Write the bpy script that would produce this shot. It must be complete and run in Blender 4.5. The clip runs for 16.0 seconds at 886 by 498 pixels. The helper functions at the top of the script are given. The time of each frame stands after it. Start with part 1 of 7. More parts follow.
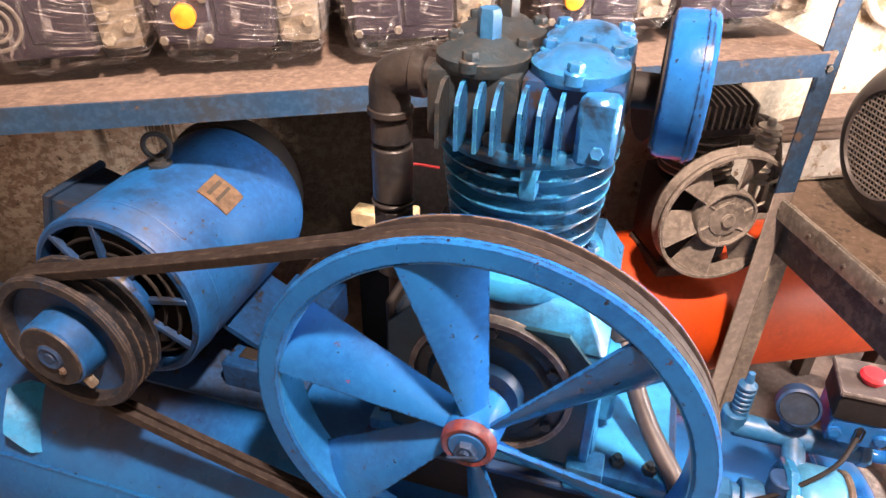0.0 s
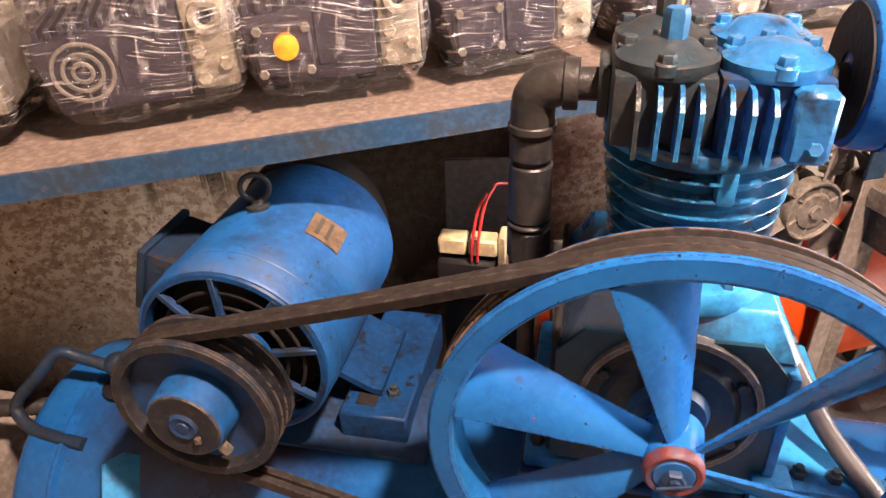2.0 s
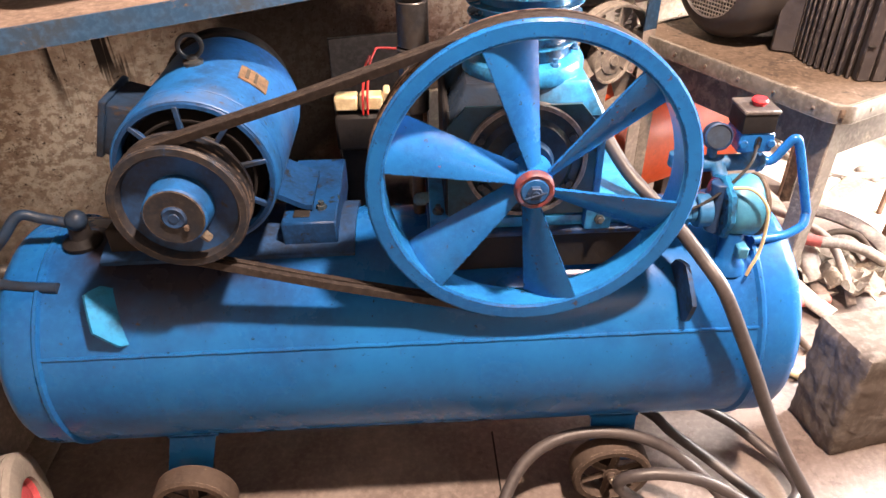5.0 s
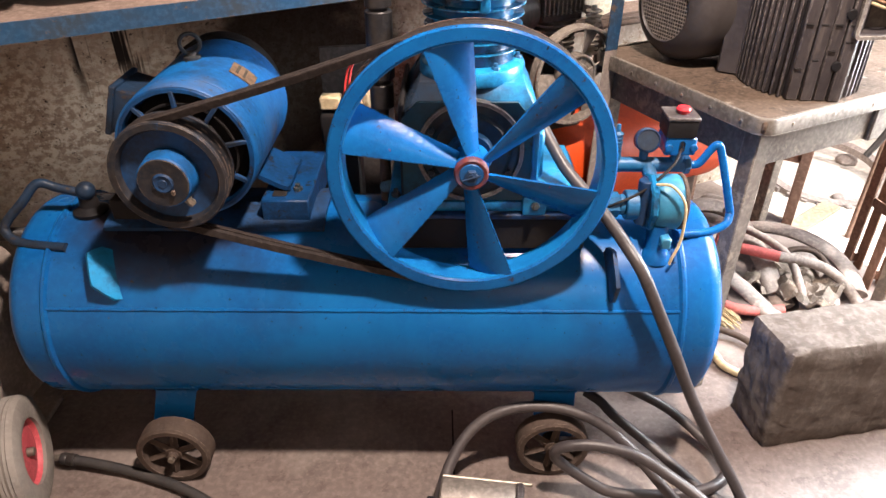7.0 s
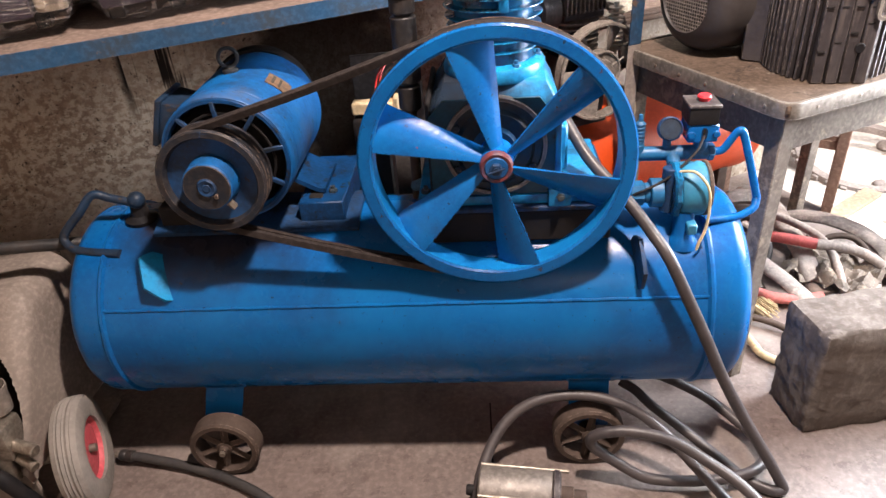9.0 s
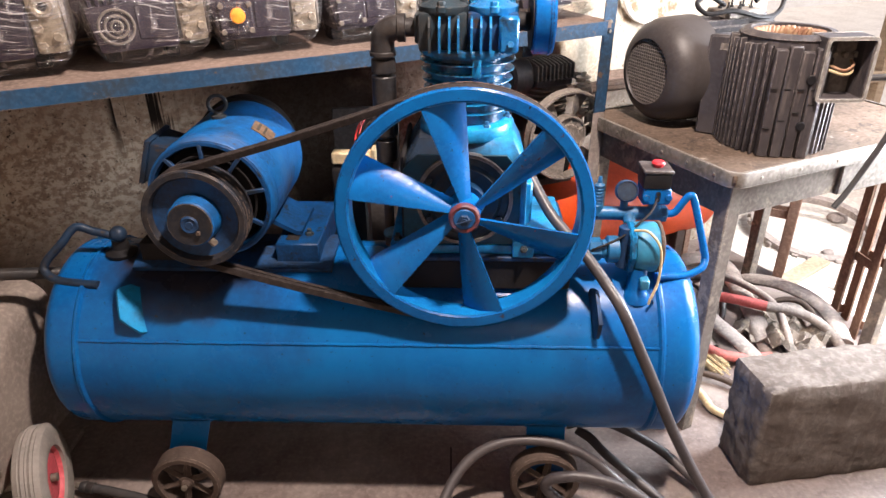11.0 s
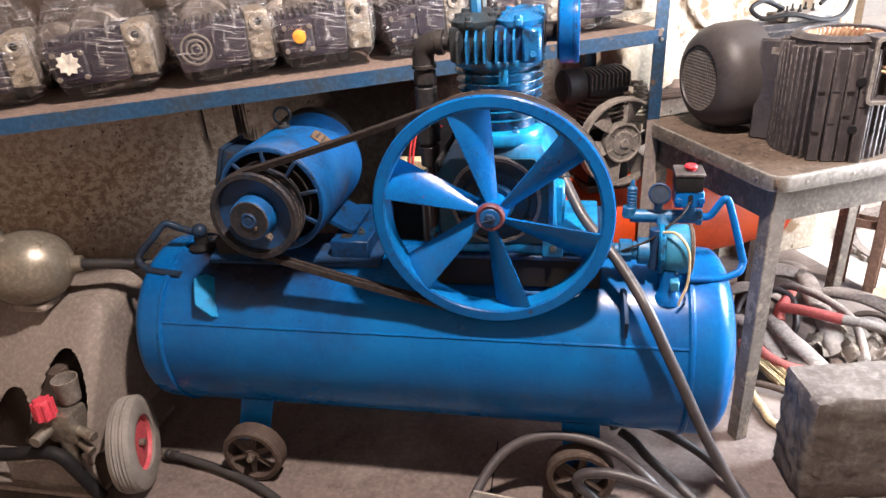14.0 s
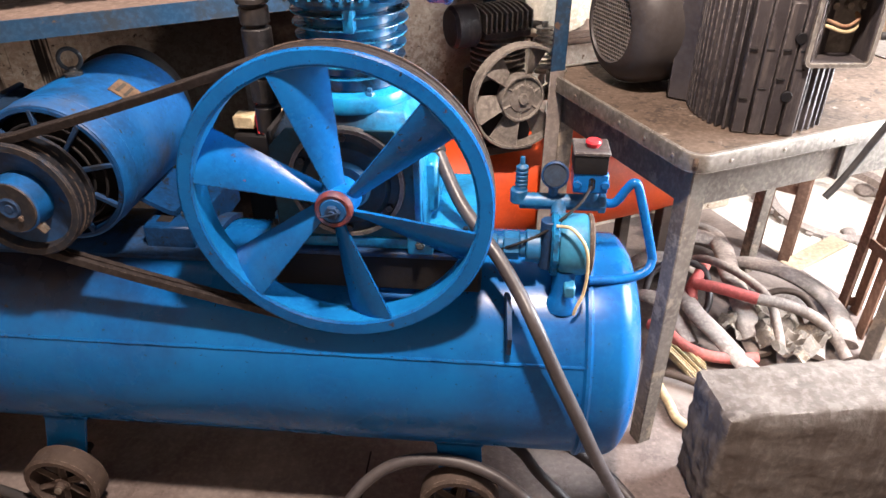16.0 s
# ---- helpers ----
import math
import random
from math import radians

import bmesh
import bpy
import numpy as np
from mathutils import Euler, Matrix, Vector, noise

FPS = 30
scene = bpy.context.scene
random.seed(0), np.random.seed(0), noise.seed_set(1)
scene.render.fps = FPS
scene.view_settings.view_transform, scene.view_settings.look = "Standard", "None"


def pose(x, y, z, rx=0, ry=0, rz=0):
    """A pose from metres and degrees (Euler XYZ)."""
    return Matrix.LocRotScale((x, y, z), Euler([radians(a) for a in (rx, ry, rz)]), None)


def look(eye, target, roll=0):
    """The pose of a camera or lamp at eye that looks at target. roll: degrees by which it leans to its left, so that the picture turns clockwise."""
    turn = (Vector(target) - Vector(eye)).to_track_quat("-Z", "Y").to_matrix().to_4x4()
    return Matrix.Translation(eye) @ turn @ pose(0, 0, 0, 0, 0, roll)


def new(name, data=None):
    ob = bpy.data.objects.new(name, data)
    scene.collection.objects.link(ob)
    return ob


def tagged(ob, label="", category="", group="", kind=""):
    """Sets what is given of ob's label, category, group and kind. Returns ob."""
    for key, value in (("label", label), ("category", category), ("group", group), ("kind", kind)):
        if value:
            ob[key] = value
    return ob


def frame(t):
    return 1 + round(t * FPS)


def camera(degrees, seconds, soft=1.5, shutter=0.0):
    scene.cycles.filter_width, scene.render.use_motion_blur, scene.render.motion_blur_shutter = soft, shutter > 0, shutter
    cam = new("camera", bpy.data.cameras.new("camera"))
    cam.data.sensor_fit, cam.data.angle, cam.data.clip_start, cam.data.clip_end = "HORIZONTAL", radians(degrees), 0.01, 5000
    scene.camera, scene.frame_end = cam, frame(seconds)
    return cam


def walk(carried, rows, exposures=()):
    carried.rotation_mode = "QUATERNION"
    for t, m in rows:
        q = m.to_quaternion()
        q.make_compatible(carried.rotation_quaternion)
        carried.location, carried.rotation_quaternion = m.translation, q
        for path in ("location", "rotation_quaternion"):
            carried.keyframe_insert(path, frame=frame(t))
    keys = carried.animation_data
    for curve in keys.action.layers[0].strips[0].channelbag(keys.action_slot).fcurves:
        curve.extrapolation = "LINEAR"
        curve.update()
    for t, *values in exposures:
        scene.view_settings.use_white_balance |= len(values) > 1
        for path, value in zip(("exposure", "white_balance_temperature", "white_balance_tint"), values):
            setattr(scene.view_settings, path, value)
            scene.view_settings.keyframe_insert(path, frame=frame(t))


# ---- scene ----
cam = camera(65.4, 16.0, soft=1.5, shutter=0.0)
PATH = [
    (0, (0.116, -0.502, 1.381), (-0.36, 1.098, 0.279), 1.1),
    (0.1, (0.127, -0.476, 1.387), (-0.382, 1.131, 0.31), 1.1),
    (0.5, (0.152, -0.458, 1.415), (-0.328, 1.205, 0.413), 1.1),
    (0.7, (0.15, -0.466, 1.425), (-0.343, 1.207, 0.447), 1.0),
    (1, (0.139, -0.461, 1.409), (-0.431, 1.175, 0.409), 0.1),
    (1.5, (0.018, -0.484, 1.381), (-0.467, 1.165, 0.359), -1.6),
    (2, (-0.113, -0.514, 1.36), (-0.495, 1.144, 0.308), -2.4),
    (2.5, (-0.118, -0.524, 1.344), (-0.422, 1.134, 0.268), -3.5),
    (3, (-0.109, -0.6, 1.337), (-0.441, 1.07, 0.288), -4.2),
    (3.5, (-0.093, -0.712, 1.322), (-0.368, 0.936, 0.221), -4.4),
    (4, (-0.09, -0.8, 1.317), (-0.324, 0.84, 0.198), -4.1),
    (4.5, (-0.136, -0.851, 1.32), (-0.217, 0.803, 0.198), -2.3),
    (5, (-0.172, -0.911, 1.319), (-0.118, 0.73, 0.176), -1.4),
    (5.2, (-0.178, -0.931, 1.323), (-0.119, 0.724, 0.201), -0.6),
    (7.3, (-0.024, -1.131, 1.33), (-0.049, 0.572, 0.283), -0.4),
    (7.5, (-0.018, -1.146, 1.322), (-0.04, 0.569, 0.292), -1.1),
    (8, (-0.012, -1.157, 1.325), (-0.046, 0.549, 0.281), -2.7),
    (8.5, (0.002, -1.164, 1.311), (-0.109, 0.535, 0.261), -3.9),
    (8.7, (-0.005, -1.161, 1.32), (-0.143, 0.538, 0.273), -4.3),
    (10.8, (-0.038, -1.237, 1.348), (-0.078, 0.503, 0.363), -0.8),
    (11, (-0.006, -1.242, 1.357), (-0.058, 0.536, 0.443), -0.2),
    (11.5, (0.088, -1.28, 1.368), (-0.105, 0.514, 0.505), -0.9),
    (12, (0.123, -1.32, 1.37), (-0.141, 0.493, 0.568), -1.0),
    (12.5, (0.152, -1.345, 1.37), (-0.103, 0.462, 0.549), -0.8),
    (13, (0.174, -1.348, 1.36), (-0.15, 0.439, 0.522), -2.1),
    (13.5, (0.186, -1.336, 1.358), (-0.186, 0.432, 0.499), -3.8),
    (14, (0.188, -1.331, 1.362), (-0.202, 0.431, 0.499), -3.9),
    (14.5, (0.202, -1.289, 1.343), (-0.138, 0.454, 0.423), -3.8),
    (15, (0.212, -1.166, 1.329), (-0.06, 0.558, 0.352), -1.2),
    (15.5, (0.241, -1.028, 1.326), (0.037, 0.686, 0.316), 0.1),
    (16, (0.273, -0.953, 1.317), (0.1, 0.737, 0.261), -0.6),
]
EXPOSURES = [(0, 0.76, 7950, 29), (0.5, 0.50, 7750, 29), (1.5, 0.47, 7750, 29), (2, 0.70, 8050, 29), (3, 0.92, 8650, 30), (4.5, 1.24, 8250, 27), (5, 1.15, 7850, 24), (8, 0.46, 6650, 18), (11, 0.46, 6550, 18), (12, 0.31, 6400, 17), (14, 0.44, 6400, 17), (14.5, 0.60, 6450, 17), (15, 0.66, 6600, 18), (16, 0.46, 6700, 18)]
walk(cam, [(t, look(eye, target, roll)) for t, eye, target, roll in PATH], EXPOSURES)

# ---- the room's own axes: u along the back wall, v towards it ----
TURN = radians(27)
OX, OY = 0.386, 0.71
ROOM = pose(OX, OY, 0, 0, 0, 27)


def at(u, v, z=0.0):
    return ROOM @ Vector((u, v, z))


# ---- world, sun, lamps ----
world = bpy.data.worlds.new("sky")
scene.world = world
world.use_nodes = True
wn = world.node_tree.nodes
sky = wn.new("ShaderNodeTexSky")
sky.sky_type, sky.sun_disc = "NISHITA", False
sky.sun_elevation, sky.sun_rotation = radians(56), radians(103)
wn["Background"].inputs[1].default_value = 0.08
world.node_tree.links.new(sky.outputs[0], wn["Background"].inputs[0])

sun_data = bpy.data.lights.new("sun", "SUN")
sun_data.energy, sun_data.angle, sun_data.color = 3.4, radians(0.5), (1.0, 0.95, 0.86)
sun = new("sun", sun_data)
sun.matrix_world = look((6.5, -1.5, 10), (0, 0, 0))


def area(name, eye, target, w, h, power, color):
    d = bpy.data.lights.new(name, "AREA")
    d.shape, d.size, d.size_y, d.energy, d.color = "RECTANGLE", w, h, power, color
    o = new(name, d)
    o.matrix_world = look(eye, target)
    return o


# key lamp placed from the slant of the shadows; its roof opening is added
area("roof_light_lamp", (0.45, -0.48, 2.70), (-0.1, 0.1, 0.6), 0.13, 0.12, 93, (1.0, 0.88, 0.76))
# added fill lamp; the front wall behind it has no opening
area("front_opening_lamp", at(-1.0, -2.85, 2.35), at(-0.9, 0.4, 0.5), 1.0, 0.5, 4, (1.0, 0.87, 0.75))
area("sky_opening_side", at(1.15, -0.85, 1.10), (0.5, 0.10, 0.4), 0.7, 1.1, 122, (0.88, 0.97, 1.0))


# ---- materials ----
def mat(name, col, col2=None, scale=8.0, rough=0.5, metal=0.0, bump=0.15, fine=90.0, chips=None, chip_at=0.66, chip_scale=30.0, rough2=None, stretch=(1, 1, 1), vary=0.0, speck=1.0, spec=None, edge=None, edge_at=0.47, edge_r=0.003):
    m = bpy.data.materials.new(name)
    m.use_nodes = True
    nt = m.node_tree
    n, l = nt.nodes, nt.links
    b = n["Principled BSDF"]
    col2 = col2 or tuple(c * 0.72 for c in col)
    tc = n.new("ShaderNodeTexCoord")
    mp = n.new("ShaderNodeMapping")
    mp.inputs["Scale"].default_value = stretch
    l.new(tc.outputs["Object"], mp.inputs[0])

    def noi(sc, det=6.0, r=0.6):
        x = n.new("ShaderNodeTexNoise")
        x.inputs["Scale"].default_value, x.inputs["Detail"].default_value, x.inputs["Roughness"].default_value = sc, det, r
        l.new(mp.outputs[0], x.inputs["Vector"])
        return x.outputs["Fac"]

    def ramp(src, a, c):
        x = n.new("ShaderNodeMapRange")
        x.inputs[1].default_value, x.inputs[2].default_value = a, c
        l.new(src, x.inputs[0])
        return x.outputs[0]

    def mix(f, a, c):
        x = n.new("ShaderNodeMix")
        x.data_type = "RGBA"
        l.new(f, x.inputs[0])
        for sock, v in ((6, a), (7, c)):
            if isinstance(v, tuple):
                x.inputs[sock].default_value = (*v, 1)
            else:
                l.new(v, x.inputs[sock])
        return x.outputs[2]

    big, small = noi(scale), noi(fine, 4.0)
    c = mix(ramp(big, 0.36, 0.66), col, col2)
    c = mix(ramp(small, 0.45, 0.8), c, tuple(min(1, v * (1 + 0.35 * speck) + 0.012 * speck) for v in col))
    if chips:
        f = ramp(noi(chip_scale, 8.0, 0.68), chip_at, chip_at + 0.05)
        c = mix(f, c, chips)
    if edge:
        # worn, dusty or painted-glint edges: where a rounded normal leaves the flat one, broken up by noise
        geo = n.new("ShaderNodeNewGeometry")
        bev = n.new("ShaderNodeBevel")
        bev.samples = 4
        bev.inputs["Radius"].default_value = edge_r
        dot = n.new("ShaderNodeVectorMath")
        dot.operation = "DOT_PRODUCT"
        l.new(geo.outputs["Normal"], dot.inputs[0])
        l.new(bev.outputs[0], dot.inputs[1])
        mu = n.new("ShaderNodeMath")
        mu.operation = "MULTIPLY"
        l.new(ramp(dot.outputs["Value"], 0.985, 0.90), mu.inputs[0])
        l.new(ramp(noi(80.0, 5.0), edge_at, edge_at + 0.06), mu.inputs[1])
        c = mix(mu.outputs[0], c, edge)
    if vary:
        oi = n.new("ShaderNodeObjectInfo")
        hs = n.new("ShaderNodeHueSaturation")
        l.new(ramp(oi.outputs["Random"], 0, 1), hs.inputs["Value"])
        mr = hs.inputs["Value"].links[0].from_node
        mr.inputs[3].default_value, mr.inputs[4].default_value = 1 - vary, 1 + vary
        l.new(c, hs.inputs["Color"])
        c = hs.outputs[0]
    l.new(c, b.inputs["Base Color"])
    r = ramp(big, 0.3, 0.7)
    rn = r.node
    rn.inputs[3].default_value, rn.inputs[4].default_value = rough, rough2 if rough2 is not None else min(1, rough + 0.18)
    l.new(r, b.inputs["Roughness"])
    b.inputs["Metallic"].default_value = metal
    b.inputs["Specular IOR Level"].default_value = spec if spec is not None else (0.5 if rough < 0.6 else 0.2)
    if bump:
        bp = n.new("ShaderNodeBump")
        bp.inputs["Strength"].default_value, bp.inputs["Distance"].default_value = bump, 0.004
        ad = n.new("ShaderNodeMath")
        ad.operation = "ADD"
        l.new(small, ad.inputs[0])
        l.new(big, ad.inputs[1])
        l.new(ad.outputs[0], bp.inputs["Height"])
        l.new(bp.outputs[0], b.inputs["Normal"])
    return m


RUST = (0.16, 0.065, 0.03)
M = {}
M["tank"] = mat("tank_paint", (0.0003, 0.108, 0.335), (0.0005, 0.060, 0.225), 3.0, 0.22, rough2=0.34, bump=0.06, chips=(0.07, 0.05, 0.05), chip_at=0.675, chip_scale=38, speck=0.06, spec=0.24, edge=(0.05, 0.03, 0.03), edge_at=0.58)
M["wheel"] = mat("wheel_paint", (0.0003, 0.118, 0.385), (0.0003, 0.074, 0.27), 6, 0.20, rough2=0.30, bump=0.14, chips=(0.05, 0.035, 0.04), chip_at=0.645, chip_scale=48, spec=0.22, speck=0.10, edge=(0.012, 0.010, 0.014), edge_at=0.44, edge_r=0.004)
M["innerblue"] = mat("rim_inner_paint", (0.001, 0.165, 0.45), (0.001, 0.10, 0.32), 9, 0.24, rough2=0.36, bump=0.12, chips=(0.03, 0.03, 0.04), chip_at=0.66, chip_scale=30, spec=0.4, speck=0.15)
M["motor"] = mat("motor_paint", (0.001, 0.108, 0.34), (0.002, 0.062, 0.21), 7, 0.38, bump=0.10, chips=(0.05, 0.035, 0.03), chip_at=0.645, chip_scale=34, spec=0.4, speck=0.15)
M["turq"] = mat("turquoise_paint", (0.004, 0.235, 0.50), (0.004, 0.14, 0.34), 12, 0.22, bump=0.2, chips=(0.07, 0.045, 0.04), chip_at=0.67, chip_scale=36, spec=0.4, speck=0.15, edge=(0.03, 0.022, 0.02), edge_at=0.54)
M["caseturq"] = mat("oily_shaded_crankcase_paint", (0.004, 0.235, 0.50), (0.004, 0.14, 0.34), 12, 0.22, bump=0.2, chips=(0.07, 0.045, 0.04), chip_at=0.67, chip_scale=36, spec=0.4, speck=0.15, edge=(0.03, 0.022, 0.02), edge_at=0.54)
M["turqdull"] = mat("dusty_teal_paint", (0.05, 0.13, 0.15), (0.06, 0.09, 0.095), 14, 0.5, bump=0.15, chips=(0.05, 0.04, 0.035), chip_at=0.6)
# bright cyan edge colour paints glints on the fins, here and on headblue
M["turqdark"] = mat("oily_turquoise_paint", (0.003, 0.125, 0.29), (0.003, 0.045, 0.11), 9, 0.17, bump=0.22, chips=(0.20, 0.04, 0.03), chip_at=0.69, chip_scale=30, spec=0.5, speck=0.2, edge=(0.012, 0.30, 0.52), edge_at=0.50)
M["headblue"] = mat("head_paint", (0.005, 0.14, 0.38), (0.005, 0.075, 0.20), 14, 0.20, bump=0.28, chips=(0.05, 0.04, 0.035), chip_at=0.66, chip_scale=42, spec=0.5, speck=0.15, edge=(0.02, 0.30, 0.50), edge_at=0.50)
M["oilyteal"] = mat("oil_soaked_teal_paint", (0.006, 0.030, 0.045), (0.010, 0.010, 0.011), 12, 0.28, bump=0.3, chips=(0.010, 0.09, 0.15), chip_at=0.66, chip_scale=26, spec=0.4, speck=0.2)
# crankcase front: oil, with the shade behind the flywheel painted in
M["tealshade"] = mat("shaded_oily_teal_paint", (0.006, 0.060, 0.090), (0.007, 0.026, 0.038), 8, 0.32, bump=0.12, chips=(0.012, 0.012, 0.012), chip_at=0.62, chip_scale=20, spec=0.4, speck=0.2)
M["sooty"] = mat("sooty_cast_iron", (0.024, 0.026, 0.028), (0.014, 0.032, 0.046), 16, 0.30, bump=0.35, chips=(0.075, 0.055, 0.045), chip_at=0.66, chip_scale=34, speck=0.4, spec=0.35, edge=(0.11, 0.085, 0.07), edge_at=0.50)
M["boxblue"] = mat("oily_blue_black_paint", (0.010, 0.026, 0.055), (0.012, 0.013, 0.016), 14, 0.38, bump=0.2, chips=(0.035, 0.026, 0.024), chip_at=0.58, speck=0.3, spec=0.25)
M["pulleyiron"] = mat("oily_pulley_iron", (0.026, 0.023, 0.024), (0.012, 0.020, 0.034), 22, 0.42, bump=0.25, metal=0.15, chips=(0.015, 0.06, 0.15), chip_at=0.64, spec=0.25, edge=(0.13, 0.10, 0.085), edge_at=0.45)
M["sootblue"] = mat("grimy_blue_paint", (0.010, 0.050, 0.14), (0.015, 0.02, 0.03), 14, 0.40, bump=0.18, chips=(0.035, 0.026, 0.024), chip_at=0.60, speck=0.3, spec=0.25)
# motor paint darkened to put shade on end bell, feet and right rail
M["motorshade"] = mat("shaded_motor_paint", (0.001, 0.046, 0.155), (0.003, 0.022, 0.066), 9, 0.36, bump=0.15, chips=(0.012, 0.010, 0.010), chip_at=0.58, chip_scale=30, spec=0.25, speck=0.2)
M["redchip"] = mat("red_primer", (0.12, 0.020, 0.018), (0.012, 0.045, 0.11), 34, 0.45, bump=0.3, chips=(0.03, 0.02, 0.02), chip_at=0.6, chip_scale=60)
# grime and holes; also shade painted on fan cover and left rail
M["black"] = mat("black_grime_and_shade", (0.010, 0.010, 0.012), (0.022, 0.019, 0.018), 14, 0.5, bump=0.25, speck=0.4, spec=0.15)
M["pipe"] = mat("dark_steel_pipe", (0.018, 0.018, 0.02), (0.04, 0.032, 0.028), 16, 0.30, bump=0.3, chips=(0.015, 0.07, 0.10), chip_at=0.68, spec=0.3)
M["belt"] = mat("dusty_belt_rubber", (0.022, 0.017, 0.016), (0.016, 0.012, 0.012), 60, 0.62, bump=0.12, chips=(0.12, 0.095, 0.08), chip_at=0.70, chip_scale=70, spec=0.2, edge=(0.10, 0.078, 0.064), edge_at=0.50, edge_r=0.0015)
M["groove"] = mat("worn_groove_iron", (0.038, 0.030, 0.029), (0.024, 0.022, 0.026), 24, 0.5, bump=0.2, metal=0.2, chips=(0.02, 0.09, 0.22), chip_at=0.64, spec=0.2, edge=(0.22, 0.16, 0.13), edge_at=0.40)
M["castiron"] = mat("rusty_cast_iron", (0.052, 0.037, 0.031), (0.080, 0.058, 0.047), 18, 0.7, bump=0.3, chips=(0.17, 0.13, 0.11), chip_at=0.66, edge=(0.22, 0.17, 0.14), edge_at=0.48)
M["steel"] = mat("dull_steel", (0.32, 0.29, 0.25), (0.18, 0.15, 0.12), 25, 0.38, metal=0.8, bump=0.12)
M["brass"] = mat("raw_brass", (0.46, 0.41, 0.33), (0.22, 0.185, 0.14), 25, 0.38, metal=0.6, bump=0.25)
M["plate"] = mat("aged_nameplate", (0.15, 0.092, 0.055), (0.075, 0.048, 0.033), 50, 0.5, bump=0.25)
M["hose"] = mat("dusty_rubber_hose", (0.036, 0.031, 0.034), (0.062, 0.052, 0.052), 14, 0.36, bump=0.12)
M["blackhose"] = mat("black_rubber_hose", (0.02, 0.02, 0.022), (0.045, 0.04, 0.038), 14, 0.5, bump=0.1)
M["red"] = mat("red_plastic", (0.55, 0.02, 0.03), (0.42, 0.02, 0.03), 20, 0.4, bump=0.05)
M["knobred"] = mat("faded_knob_plastic", (0.60, 0.045, 0.075), (0.48, 0.04, 0.06), 20, 0.5, bump=0.05)
M["pinkhose"] = mat("faded_red_hose", (0.52, 0.115, 0.11), (0.34, 0.12, 0.10), 9, 0.6, bump=0.1)
M["canvas"] = mat("grey_canvas_hose", (0.29, 0.245, 0.222), (0.17, 0.142, 0.128), 14, 0.85, bump=0.3)
M["cream"] = mat("cream_plastic", (0.50, 0.40, 0.24), (0.38, 0.29, 0.17), 20, 0.5, bump=0.1)
M["wire"] = mat("red_wire", (0.55, 0.03, 0.03), (0.45, 0.03, 0.03), 20, 0.4, bump=0.02)
M["shelfpaint"] = mat("shelf_blue_paint", (0.011, 0.048, 0.105), (0.028, 0.040, 0.055), 9, 0.5, bump=0.18, chips=(0.11, 0.07, 0.05), chip_at=0.60, chip_scale=20, spec=0.25, edge=(0.16, 0.10, 0.07), edge_at=0.53)
M["board"] = mat("dusty_brown_board", (0.195, 0.142, 0.118), (0.115, 0.084, 0.070), 7, 0.85, bump=0.25, chips=(0.10, 0.075, 0.06), chip_at=0.62, chip_scale=14)
M["tabletop"] = mat("worn_table_top", (0.105, 0.074, 0.055), (0.055, 0.039, 0.030), 8, 0.7, bump=0.2, chips=(0.26, 0.22, 0.185), chip_at=0.62, chip_scale=20)
M["tablepaint"] = mat("grey_brown_table_paint", (0.150, 0.126, 0.108), (0.092, 0.075, 0.064), 9, 0.6, bump=0.2, chips=(0.24, 0.20, 0.16), chip_at=0.63, chip_scale=24, edge=(0.30, 0.26, 0.22))
M["alu"] = mat("scuffed_aluminium_trim", (0.20, 0.18, 0.16), (0.11, 0.096, 0.084), 20, 0.45, metal=0.6, bump=0.2, edge=(0.50, 0.47, 0.42), edge_at=0.45)
M["orange"] = mat("orange_paint", (0.62, 0.070, 0.010), (0.46, 0.050, 0.010), 6, 0.4, bump=0.08, chips=(0.13, 0.045, 0.03), chip_at=0.68, speck=0.15)
M["greycast"] = mat("dusty_grey_casting", (0.21, 0.185, 0.163), (0.11, 0.095, 0.084), 18, 0.6, metal=0.2, bump=0.25, edge=(0.42, 0.38, 0.33), edge_at=0.45)
M["motorblack"] = mat("dusty_black_motor", (0.030, 0.026, 0.029), (0.060, 0.052, 0.054), 7, 0.38, bump=0.35, chips=(0.16, 0.138, 0.125), chip_at=0.675, chip_scale=26, spec=0.35, edge=(0.25, 0.22, 0.20), edge_at=0.46)

M["fanhood"] = mat("dusty_fan_hood", (0.032, 0.027, 0.027), (0.062, 0.053, 0.050), 5, 0.40, bump=0.12, spec=0.35, chips=(0.105, 0.09, 0.082), chip_at=0.66, chip_scale=9)
M["winding"] = mat("varnished_winding", (0.22, 0.10, 0.06), (0.40, 0.27, 0.16), 40, 0.5, bump=0.4)
M["concrete"] = mat("rough_concrete_block", (0.118, 0.100, 0.089), (0.080, 0.068, 0.061), 7, 0.92, bump=0.6, fine=60, chips=(0.16, 0.138, 0.120), chip_at=0.64, chip_scale=30, edge=(0.21, 0.18, 0.16), edge_at=0.46, edge_r=0.008)
M["floor"] = mat("dusty_concrete_floor", (0.160, 0.126, 0.114), (0.100, 0.078, 0.071), 3.2, 0.26, rough2=0.70, spec=0.52, bump=0.3, fine=70, chips=(0.12, 0.097, 0.086), chip_at=0.64, chip_scale=7)
M["ground"] = mat("pale_dusty_ground", (0.52, 0.48, 0.43), (0.43, 0.385, 0.34), 2.5, 0.95, bump=0.4, fine=50, chips=(0.34, 0.29, 0.25), chip_at=0.62, chip_scale=9)
